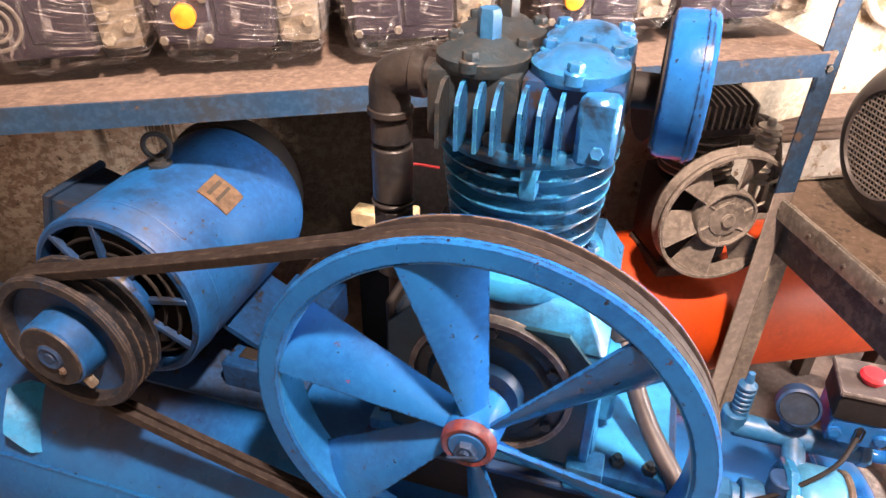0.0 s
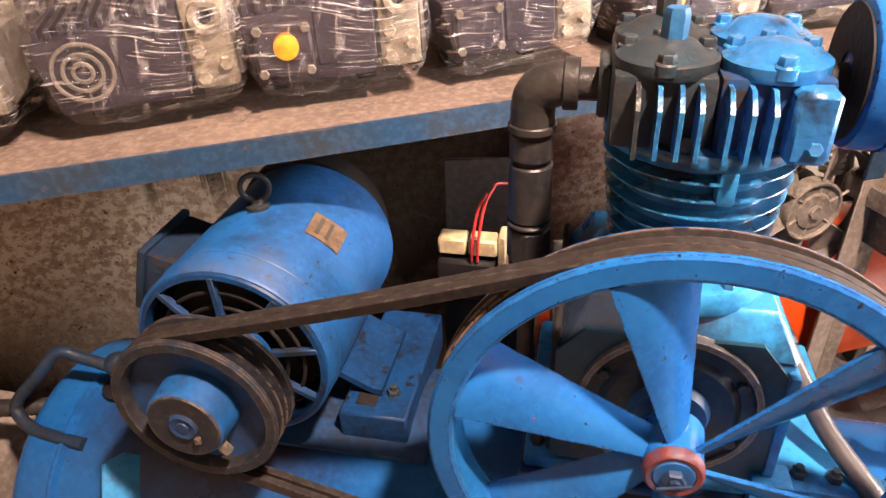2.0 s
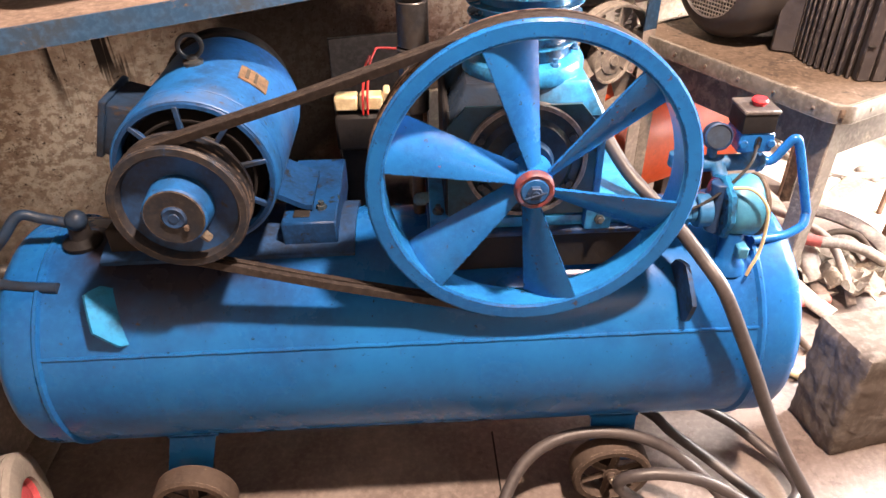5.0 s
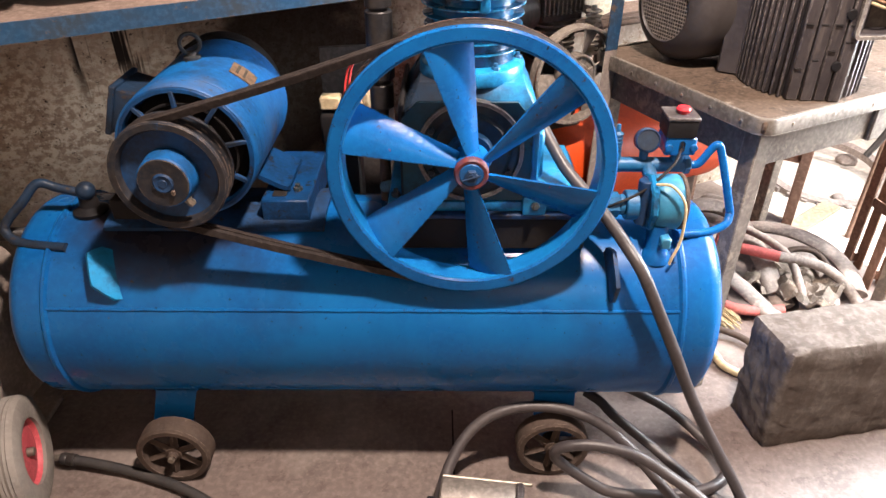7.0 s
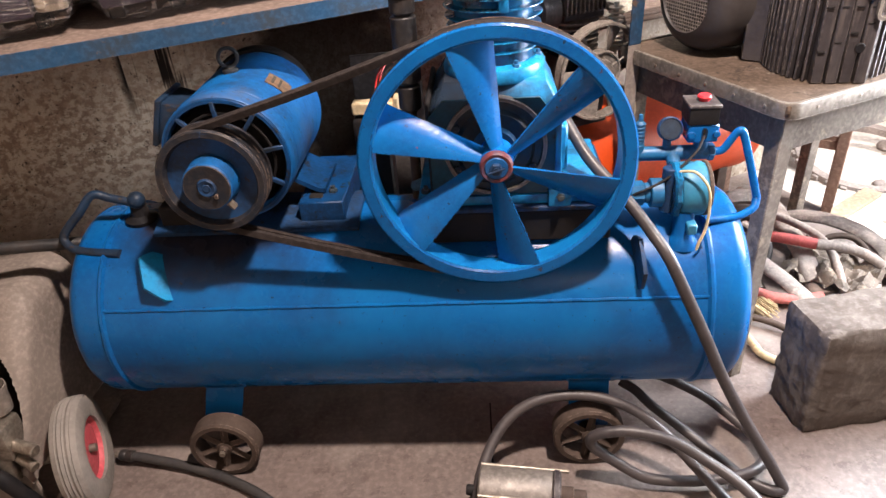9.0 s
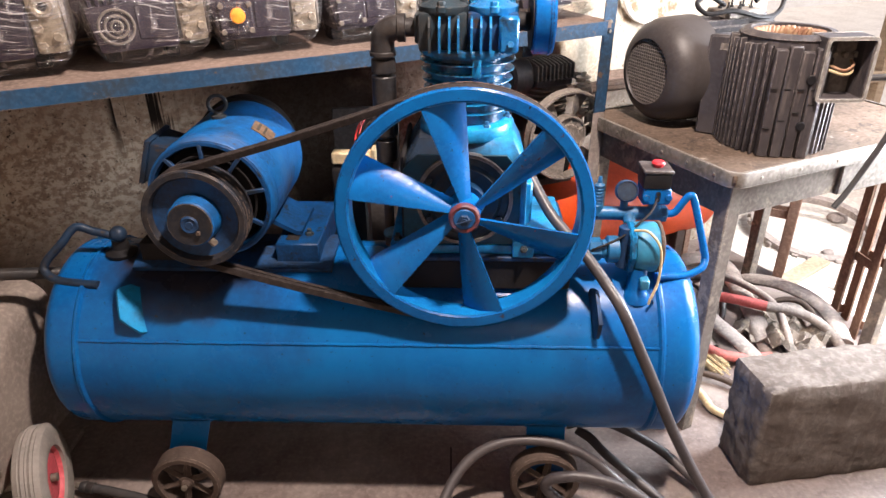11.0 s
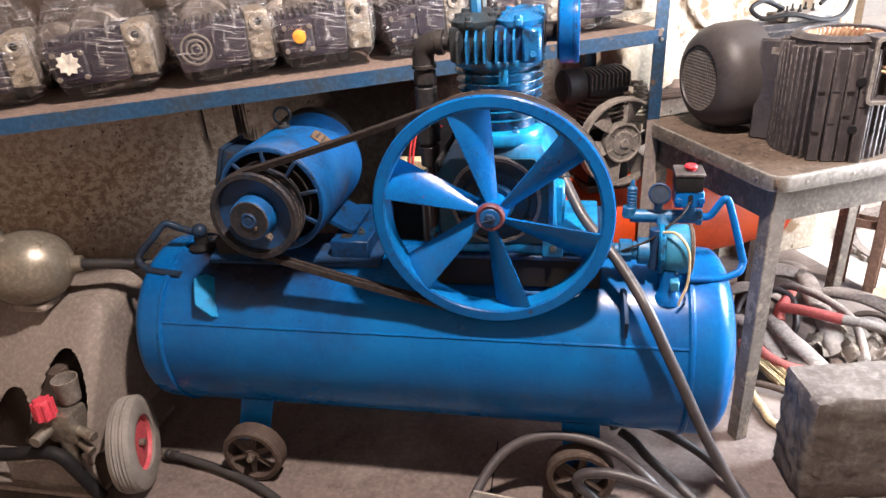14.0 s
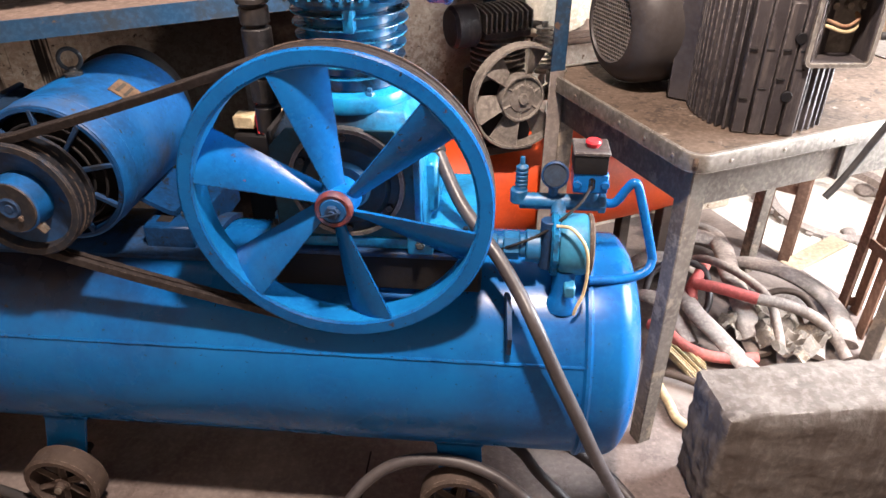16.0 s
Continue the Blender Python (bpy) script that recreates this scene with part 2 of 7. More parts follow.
# unseen ceiling, kept dark to hold back bounced fill
M["ceiling"] = mat("dark_ceiling", (0.10, 0.085, 0.07), (0.06, 0.05, 0.042), 3, 0.9, bump=0.2)
M["render"] = mat("sunlit_plaster", (0.80, 0.77, 0.72), (0.64, 0.59, 0.53), 2.5, 0.9, bump=0.2)
M["rustframe"] = mat("rusty_angle_iron", (0.20, 0.115, 0.08), (0.13, 0.075, 0.055), 12, 0.75, bump=0.25, chips=(0.28, 0.20, 0.15), chip_at=0.66)
M["wood"] = mat("weathered_wood", (0.34, 0.26, 0.18), (0.22, 0.16, 0.11), 9, 0.8, bump=0.3, stretch=(1, 1, 6))
M["sphere"] = mat("tarnished_tank_paint", (0.27, 0.24, 0.195), (0.18, 0.155, 0.122), 9, 0.3, metal=0.55, bump=0.06, chips=(0.11, 0.085, 0.06), chip_at=0.66, chip_scale=18)
M["deck"] = mat("dirty_beige_sheet", (0.215, 0.180, 0.158), (0.145, 0.118, 0.102), 4, 0.55, bump=0.06, chips=(0.085, 0.068, 0.058), chip_at=0.66, chip_scale=10)
M["tyre"] = mat("grey_tyre_rubber", (0.18, 0.165, 0.152), (0.25, 0.225, 0.205), 15, 0.8, bump=0.2)
M["pinkrim"] = mat("faded_red_rim", (0.48, 0.07, 0.09), (0.36, 0.06, 0.07), 15, 0.5, bump=0.1)
M["pumpblack"] = mat("pump_black_case", (0.014, 0.010, 0.022), (0.028, 0.021, 0.030), 15, 0.35, bump=0.12, spec=0.4)
M["pumpsilver"] = mat("pump_cast_aluminium", (0.20, 0.175, 0.155), (0.12, 0.105, 0.095), 20, 0.4, metal=0.3, bump=0.15)
M["yellow"] = mat("orange_cap", (0.80, 0.28, 0.02), (0.70, 0.22, 0.02), 20, 0.4, bump=0.05)
M["whitecap"] = mat("off_white_cap", (0.62, 0.58, 0.50), (0.50, 0.46, 0.40), 20, 0.5, bump=0.05)
M["sack"] = mat("dusty_woven_sack", (0.46, 0.40, 0.32), (0.30, 0.25, 0.19), 8, 0.85, bump=0.4, chips=(0.16, 0.12, 0.09), chip_at=0.64, chip_scale=14)
M["tealdark"] = mat("teal_fitting_paint", (0.005, 0.105, 0.25), (0.012, 0.065, 0.14), 20, 0.38, bump=0.15, chips=(0.10, 0.07, 0.05), chip_at=0.68, chip_scale=50)
M["paleteal"] = mat("pale_teal_paint", (0.026, 0.195, 0.33), (0.02, 0.12, 0.22), 22, 0.34, bump=0.15, chips=(0.10, 0.08, 0.06), chip_at=0.66, chip_scale=44, spec=0.4, speck=0.2)
M["dial"] = mat("dark_gauge_face", (0.010, 0.025, 0.05), (0.015, 0.02, 0.03), 20, 0.45, bump=0.02)
M["greypanel"] = mat("dark_lower_wall_grey", (0.060, 0.052, 0.050), (0.028, 0.024, 0.023), 5, 0.5, bump=0.1, chips=(0.40, 0.38, 0.36), chip_at=0.70, chip_scale=26)
M["ink"] = mat("faded_black_ink", (0.05, 0.045, 0.04), (0.07, 0.06, 0.05), 20, 0.8, bump=0.0)
M["bluemotor"] = mat("far_blue_casting", (0.03, 0.10, 0.45), (0.04, 0.09, 0.32), 12, 0.5, bump=0.1)


def film_material():
    m = bpy.data.materials.new("stretch_film")
    m.use_nodes = True
    n, l = m.node_tree.nodes, m.node_tree.links
    n.remove(n["Principled BSDF"])
    out = n["Material Output"]
    tc = n.new("ShaderNodeTexCoord")

    def noi(vec, sc, det, dist=0.0):
        x = n.new("ShaderNodeTexNoise")
        x.inputs["Scale"].default_value, x.inputs["Detail"].default_value, x.inputs["Distortion"].default_value = sc, det, dist
        l.new(vec, x.inputs["Vector"])
        return x

    def span(src, a, b, lo, hi):
        x = n.new("ShaderNodeMapRange")
        for k, v in enumerate((a, b, lo, hi)):
            x.inputs[k + 1].default_value = v
        l.new(src, x.inputs[0])
        return x.outputs[0]

    def calc(op, a, b):
        x = n.new("ShaderNodeMath")
        x.operation, x.use_clamp = op, op == "ADD"
        l.new(a, x.inputs[0])
        l.new(b, x.inputs[1])
        return x.outputs[0]

    # streaks bend with a slow drift of the coordinates
    drift = noi(tc.outputs["Object"], 3.6, 1)
    off = n.new("ShaderNodeVectorMath")
    off.operation = "SCALE"
    off.inputs["Scale"].default_value = 0.10
    l.new(drift.outputs["Color"], off.inputs[0])
    bent = n.new("ShaderNodeVectorMath")
    bent.operation = "ADD"
    l.new(tc.outputs["Object"], bent.inputs[0])
    l.new(off.outputs[0], bent.inputs[1])
    mp = n.new("ShaderNodeMapping")
    mp.inputs["Scale"].default_value = (9, 40, 400)
    mp.inputs["Rotation"].default_value = (0.1, -0.16, 0.1)
    l.new(bent.outputs[0], mp.inputs[0])
    fine = noi(mp.outputs[0], 1.0, 6, 0.1)
    mp2 = n.new("ShaderNodeMapping")
    mp2.inputs["Scale"].default_value = (60, 30, 14)
    mp2.inputs["Rotation"].default_value = (0.2, 0.5, 0.3)
    l.new(bent.outputs[0], mp2.inputs[0])
    cross = noi(mp2.outputs[0], 1.0, 3, 0.8)
    mp3 = n.new("ShaderNodeMapping")
    mp3.inputs["Scale"].default_value = (14, 50, 330)
    mp3.inputs["Rotation"].default_value = (0.15, 0.42, -0.2)
    l.new(bent.outputs[0], mp3.inputs[0])
    slant = noi(mp3.outputs[0], 1.0, 5, 0.15)
    patch = noi(tc.outputs["Object"], 16.0, 3)
    patch2 = noi(tc.outputs["Object"], 11.0, 2)
    streak = calc("MULTIPLY", span(fine.outputs["Fac"], 0.592, 0.618, 0.0, 1.0), span(patch.outputs["Fac"], 0.42, 0.60, 0.0, 1.0))
    streak2 = calc("MULTIPLY", span(slant.outputs["Fac"], 0.58, 0.63, 0.0, 1.0), span(patch2.outputs["Fac"], 0.46, 0.60, 0.0, 1.0))
    streak = calc("ADD", streak, streak2)
    fold = span(cross.outputs["Fac"], 0.58, 0.68, 0.0, 0.42)
    cover = calc("ADD", streak, fold)
    cover = span(cover, 0.0, 1.0, 0.06, 0.95)
    bp = n.new("ShaderNodeBump")
    bp.inputs["Strength"].default_value, bp.inputs["Distance"].default_value = 1.0, 0.013
    hgt = calc("ADD", fine.outputs["Fac"], cross.outputs["Fac"])
    hgt.node.use_clamp = False
    l.new(hgt, bp.inputs["Height"])
    tr, gl, df = n.new("ShaderNodeBsdfTransparent"), n.new("ShaderNodeBsdfGlossy"), n.new("ShaderNodeBsdfDiffuse")
    gl.inputs["Roughness"].default_value = 0.07
    gl.inputs["Color"].default_value = (0.95, 0.95, 0.95, 1)
    df.inputs["Color"].default_value = (0.95, 0.91, 0.93, 1)
    tr.inputs["Color"].default_value = (0.95, 0.93, 0.92, 1)
    for s in (gl, df):
        l.new(bp.outputs[0], s.inputs["Normal"])
    # white diffuse share paints the streaks' glints where gloss stays dim
    skin = n.new("ShaderNodeMixShader")
    skin.inputs[0].default_value = 0.34
    l.new(gl.outputs[0], skin.inputs[1])
    l.new(df.outputs[0], skin.inputs[2])
    fin = n.new("ShaderNodeMixShader")
    l.new(cover, fin.inputs[0])
    l.new(tr.outputs[0], fin.inputs[1])
    l.new(skin.outputs[0], fin.inputs[2])
    l.new(fin.outputs[0], out.inputs["Surface"])
    return m


M["film"] = film_material()


def stain(m, scale, detail, rough, lo, hi, col, stretch=(1, 1, 1), band=(), most=1.0, side=()):
    """Lays one more layer of stain, chips or runs over a material's colour."""
    n, l = m.node_tree.nodes, m.node_tree.links
    b = n["Principled BSDF"]
    tc = n.new("ShaderNodeTexCoord")
    old = b.inputs["Base Color"].links[0].from_socket
    mp = n.new("ShaderNodeMapping")
    mp.inputs["Scale"].default_value = stretch
    l.new(tc.outputs["Object"], mp.inputs[0])
    nz = n.new("ShaderNodeTexNoise")
    nz.inputs["Scale"].default_value, nz.inputs["Detail"].default_value, nz.inputs["Roughness"].default_value = scale, detail, rough
    l.new(mp.outputs[0], nz.inputs["Vector"])
    mr = n.new("ShaderNodeMapRange")
    mr.inputs[1].default_value, mr.inputs[2].default_value, mr.inputs[4].default_value = lo, hi, most
    l.new(nz.outputs["Fac"], mr.inputs[0])
    f = mr.outputs[0]
    if band:
        sp = n.new("ShaderNodeSeparateXYZ")
        l.new(tc.outputs["Object"], sp.inputs[0])
        limits = [("Z", a, c) for a, c in band] + [("X", a, c) for a, c in side]
        for axis, a, c in limits:
            r = n.new("ShaderNodeMapRange")
            r.inputs[1].default_value, r.inputs[2].default_value = a, c
            l.new(sp.outputs[axis], r.inputs[0])
            mu = n.new("ShaderNodeMath")
            mu.operation = "MULTIPLY"
            l.new(f, mu.inputs[0])
            l.new(r.outputs[0], mu.inputs[1])
            f = mu.outputs[0]
    mx = n.new("ShaderNodeMix")
    mx.data_type = "RGBA"
    mx.inputs[7].default_value = (*col, 1)
    l.new(f, mx.inputs[0])
    l.new(old, mx.inputs[6])
    l.new(mx.outputs[2], b.inputs["Base Color"])
    return m


# runs, oil and dust on the paint
stain(M["tank"], 1.0, 4, 0.55, 0.54, 0.74, (0.003, 0.032, 0.12), (11, 11, 2.5), (), 0.3)
stain(M["tank"], 4.0, 6, 0.65, 0.52, 0.75, (0.010, 0.034, 0.10), (1, 1, 1), (), 0.6)
stain(M["tank"], 7.0, 9, 0.75, 0.66, 0.70, (0.055, 0.030, 0.020), (1, 1, 1), (), 0.8)
stain(M["tank"], 110.0, 4, 0.6, 0.675, 0.70, (0.012, 0.012, 0.020))
stain(M["wheel"], 9.0, 6, 0.7, 0.54, 0.70, (0.010, 0.040, 0.11), (1, 1, 1), (), 0.6)
stain(M["wheel"], 5.0, 7, 0.65, 0.60, 0.74, (0.030, 0.050, 0.075), (1, 1, 1), (), 0.35)
stain(M["wheel"], 55.0, 4, 0.6, 0.715, 0.735, (0.20, 0.025, 0.018))
stain(M["wheel"], 90.0, 4, 0.6, 0.665, 0.695, (0.016, 0.012, 0.016))
stain(M["motor"], 9.0, 7, 0.7, 0.50, 0.68, (0.010, 0.030, 0.07), (1, 1, 1), (), 0.75)
stain(M["motor"], 6.0, 6, 0.65, 0.52, 0.70, (0.10, 0.10, 0.105), (1, 1, 1), (), 0.4)
stain(M["motor"], 80.0, 4, 0.62, 0.66, 0.69, (0.028, 0.020, 0.018))
stain(M["turq"], 12.0, 7, 0.7, 0.50, 0.66, (0.010, 0.045, 0.08), (1, 1, 1), (), 0.8)
stain(M["caseturq"], 12.0, 7, 0.7, 0.50, 0.66, (0.010, 0.045, 0.08), (1, 1, 1), (), 0.8)
stain(M["turqdark"], 14.0, 7, 0.7, 0.50, 0.62, (0.008, 0.012, 0.02), (1, 1, 1), (), 0.9)
stain(M["headblue"], 16.0, 7, 0.7, 0.52, 0.64, (0.008, 0.014, 0.025), (1, 1, 1), (), 0.9)
stain(M["floor"], 26.0, 8, 0.75, 0.55, 0.60, (0.095, 0.070, 0.060), (1, 1, 1), (), 0.7)
stain(M["floor"], 3.0, 6, 0.6, 0.52, 0.66, (0.29, 0.245, 0.22), (1, 1, 1), (), 0.6)
stain(M["motorblack"], 1.0, 6, 0.65, 0.52, 0.66, (0.125, 0.108, 0.10), (46, 46, 5), (), 0.6)
stain(M["tabletop"], 30.0, 6, 0.7, 0.58, 0.62, (0.035, 0.026, 0.022), (1, 1, 1), (), 0.8)
stain(M["concrete"], 1.0, 4, 0.55, 0.53, 0.58, (0.080, 0.063, 0.055), (20, 20, 3.0), (), 0.6)
stain(M["concrete"], 1.0, 3, 0.5, 0.59, 0.63, (0.165, 0.147, 0.130), (26, 26, 3.0), (), 0.4)
stain(M["concrete"], 70.0, 5, 0.7, 0.62, 0.66, (0.09, 0.075, 0.068))
stain(M["tablepaint"], 14.0, 7, 0.7, 0.55, 0.60, (0.30, 0.245, 0.19), (1, 1, 1), (), 0.7)


def shade_oil_patch(m, centre, wide, high):
    """A ragged dark patch round one place: painted shade, in parts with oil."""
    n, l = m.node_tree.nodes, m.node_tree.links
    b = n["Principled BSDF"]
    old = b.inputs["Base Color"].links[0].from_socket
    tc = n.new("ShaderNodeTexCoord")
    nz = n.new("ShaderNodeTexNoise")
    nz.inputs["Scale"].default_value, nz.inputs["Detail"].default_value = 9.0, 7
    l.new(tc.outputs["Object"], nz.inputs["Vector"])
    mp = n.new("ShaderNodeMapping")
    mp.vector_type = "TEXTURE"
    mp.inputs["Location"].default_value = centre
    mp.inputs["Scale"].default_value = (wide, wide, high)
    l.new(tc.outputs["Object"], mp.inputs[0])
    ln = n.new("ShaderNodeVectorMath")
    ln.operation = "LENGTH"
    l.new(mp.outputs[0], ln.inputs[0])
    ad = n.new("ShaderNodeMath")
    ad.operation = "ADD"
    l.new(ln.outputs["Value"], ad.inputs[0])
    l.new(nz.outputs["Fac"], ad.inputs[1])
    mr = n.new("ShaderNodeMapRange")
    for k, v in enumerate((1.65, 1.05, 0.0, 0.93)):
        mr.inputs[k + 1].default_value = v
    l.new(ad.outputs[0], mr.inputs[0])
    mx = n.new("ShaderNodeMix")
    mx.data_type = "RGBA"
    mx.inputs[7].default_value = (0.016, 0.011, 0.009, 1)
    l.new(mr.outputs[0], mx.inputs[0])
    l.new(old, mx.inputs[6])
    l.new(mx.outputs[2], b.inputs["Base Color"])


def wall_material():
    m = mat("stained_plaster_wall", (0.36, 0.270, 0.205), (0.25, 0.182, 0.138), 2.6, 0.92, bump=0.8, fine=55, chips=(0.115, 0.078, 0.060), chip_at=0.640, chip_scale=42)
    # flaked whitewash low on the wall, pitted through to the dark
    # the pale band also paints in the lit patch beside the motor
    stain(m, 48.0, 7, 0.70, 0.47, 0.55, (0.60, 0.52, 0.42), (1, 1, 1.2), ((0.42, 0.60), (0.96, 0.72)), 0.85)
    stain(m, 70.0, 7, 0.75, 0.60, 0.63, (0.050, 0.034, 0.027))
    stain(m, 24.0, 9, 0.75, 0.625, 0.655, (0.075, 0.050, 0.038), (1, 1, 0.7), (), 0.9)
    # upper wall mottled darker, painting in the shade behind the pumps
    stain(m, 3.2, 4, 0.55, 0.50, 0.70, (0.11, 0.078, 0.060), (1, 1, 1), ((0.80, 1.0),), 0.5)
    # the motor's shade on the wall, painted as a dark patch
    shade_oil_patch(m, (-0.46, 0.82, 0.76), 0.30, 0.50)
    # old runs from the shelf
    stain(m, 1.0, 3, 0.5, 0.50, 0.54, (0.018, 0.013, 0.011), (44, 44, 2.0), ((0.68, 0.80), (1.20, 1.10)), 1.0, ((-0.97, -0.955), (-0.80, -0.83)))
    return m


# tank top under the motor: oil plus its cast shade, painted dark
shade_oil_patch(M["tank"], (-0.42, -0.04, 0.61), 0.24, 0.11)
# crankcase's left shoulder: oil and shade darkened together in the colour
shade_oil_patch(M["caseturq"], (0.085, -0.098, 0.86), 0.19, 0.24)
M["wall"] = wall_material()
M["palewall"] = mat("peeling_whitewash", (0.44, 0.385, 0.32), (0.33, 0.27, 0.21), 3.0, 0.9, bump=0.6, fine=60, chips=(0.22, 0.15, 0.095), chip_at=0.56, chip_scale=5)
stain(M["palewall"], 30.0, 8, 0.7, 0.60, 0.64, (0.15, 0.10, 0.065))

# ---- building tools ----
WORLD = {}


def thing(name, m, label, category, group="", kind=""):
    o = new(name)
    o.empty_display_size = 0.05
    o.matrix_world = m
    WORLD[o] = m.copy()
    return tagged(o, label, category, group, kind)


def finish(bm, name, material, angle=40):
    me = bpy.data.meshes.new(name)
    bmesh.ops.recalc_face_normals(bm, faces=bm.faces[:])
    lim = math.cos(radians(angle))
    for f in bm.faces:
        f.smooth = True
    for e in bm.edges:
        if len(e.link_faces) == 2 and e.link_faces[0].normal.dot(e.link_faces[1].normal) < lim:
            e.smooth = False
    bm.to_mesh(me)
    bm.free()
    me.materials.append(M[material])
    return me


def part(name, bm, material, parent, label="", local=False):
    """One mesh under a thing or a part; bm is in world metres, or in the thing's own frame if local."""
    if not local:
        bm.transform(WORLD[parent].inverted())
    o = new(name, finish(bm, name, material))
    o.parent = parent
    WORLD[o] = WORLD[parent]
    if label:
        o["label"] = label
    return o


def solo(name, bm, material, m, label, category, group="", kind=""):
    """A top-level thing of one mesh; bm in its own frame."""
    o = new(name, finish(bm, name, material))
    o.matrix_world = m
    WORLD[o] = m.copy()
    return tagged(o, label, category, group, kind)


def add_box(bm, lo, hi, bevel=0.0, m=None, seg=1):
    r = bmesh.ops.create_cube(bm, size=1)
    vs = r["verts"]
    c = [(a + b) / 2 for a, b in zip(lo, hi)]
    d = [b - a for a, b in zip(lo, hi)]
    for v in vs:
        v.co = Vector((c[0] + v.co.x * d[0], c[1] + v.co.y * d[1], c[2] + v.co.z * d[2]))
    if bevel:
        es = list({e for v in vs for e in v.link_edges})
        out = bmesh.ops.bevel(bm, geom=es, offset=bevel, segments=seg, affect="EDGES", profile=0.6)
        vs = list({v for f in out["faces"] for v in f.verts} | {v for v in vs if v.is_valid})
    if m is not None:
        bmesh.ops.transform(bm, matrix=m, verts=vs)
    return vs


def box(lo, hi, bevel=0.003, m=None, seg=1):
    bm = bmesh.new()
    add_box(bm, lo, hi, bevel, m, seg)
    return bm


def frame_of(a, b):
    a, b = Vector(a), Vector(b)
    q = (b - a).to_track_quat("Z", "Y").to_matrix().to_4x4()
    return Matrix.Translation(a) @ q


def add_lathe(bm, profile, a, b, n=32, closed=False):
    """Turns (r, h) round the axis from a towards b; h in metres from a."""
    m = frame_of(a, b)
    rings = []
    for r, h in profile:
        if r < 1e-5:
            rings.append([bm.verts.new(m @ Vector((0, 0, h)))])
        else:
            rings.append([bm.verts.new(m @ Vector((r * math.cos(2 * math.pi * k / n), r * math.sin(2 * math.pi * k / n), h))) for k in range(n)])
    pairs = list(zip(rings, rings[1:])) + ([(rings[-1], rings[0])] if closed else [])
    for p, q in pairs:
        for k in range(n):
            j = (k + 1) % n
            if len(p) == 1 and len(q) == 1:
                continue
            if len(p) == 1:
                bm.faces.new((p[0], q[k], q[j]))
            elif len(q) == 1:
                bm.faces.new((p[k], q[0], p[j]))
            else:
                bm.faces.new((p[k], q[k], q[j], p[j]))
    return bm


def lathe(profile, a, b, n=32, closed=False):
    return add_lathe(bmesh.new(), profile, a, b, n, closed)


def add_cyl(bm, a, b, r, n=20, bev=0.0015, r2=None):
    h = (Vector(b) - Vector(a)).length
    r2 = r if r2 is None else r2
    e = min(bev, r * 0.4, h * 0.4)
    return add_lathe(bm, [(0, 0), (r - e, 0), (r, e), (r2, h - e), (r2 - e, h), (0, h)], a, b, n)


def cyl(a, b, r, n=20, bev=0.0015, r2=None):
    return add_cyl(bmesh.new(), a, b, r, n, bev, r2)


def spline(pts, step=6):
    p = [Vector(q) for q in pts]
    p = [p[0] * 2 - p[1]] + p + [p[-1] * 2 - p[-2]]
    out = []
    for i in range(1, len(p) - 2):
        for k in range(step):
            t = k / step
            a, b, c, d = p[i - 1], p[i], p[i + 1], p[i + 2]
            out.append(0.5 * (2 * b + (c - a) * t + (2 * a - 5 * b + 4 * c - d) * t * t + (3 * b - a - 3 * c + d) * t ** 3))
    return out + [p[-2]]


def add_sweep(bm, pts, section, closed=False, up=(0, 0, 1)):
    """Sweeps a flat outline of (side, up) along points."""
    n = len(pts)
    rings = []
    side = None
    for i, p in enumerate(pts):
        if closed:
            t = pts[(i + 1) % n] - pts[i - 1]
        else:
            t = pts[min(i + 1, n - 1)] - pts[max(i - 1, 0)]
        t.normalize()
        if side is None:
            s = t.cross(Vector(up))
            if s.length < 0.05:
                s = t.cross(Vector((1, 0.3, 0)))
        else:
            s = side - t * side.dot(t)
        s.normalize()
        side = s
        w = s.cross(t)
        rings.append([bm.verts.new(p + s * a + w * b) for a, b in section])
    k = len(section)
    for i in range(n if closed else n - 1):
        p, q = rings[i], rings[(i + 1) % n]
        for j in range(k):
            bm.faces.new((p[j], p[(j + 1) % k], q[(j + 1) % k], q[j]))
    if not closed:
        bm.faces.new(rings[0])
        bm.faces.new(rings[-1])
    return bm


def disc(r, n=12, squash=1.0):
    return [(r * math.cos(2 * math.pi * k / n), r * squash * math.sin(2 * math.pi * k / n)) for k in range(n)]


def tube(pts, r, n=12, step=6, squash=1.0):
    return add_sweep(bmesh.new(), spline(pts, step), disc(r, n, squash))


def add_bolt(bm, at_, d, r=0.007, h=0.006, shank=0.0):
    a, d = Vector(at_), Vector(d).normalized()
    add_lathe(bm, [(0, 0), (r, 0), (r, h * 0.8), (r * 0.85, h), (0, h)], a, a + d, 6)
    if shank:
        add_lathe(bm, [(0, 0), (r * 0.5, 0), (r * 0.5, shank), (0, shank)], a + d * h * 0.9, a + d, 8)


def bolt(at_, d, r=0.007, h=0.006, shank=0.0):
    bm = bmesh.new()
    add_bolt(bm, at_, d, r, h, shank)
    return bm


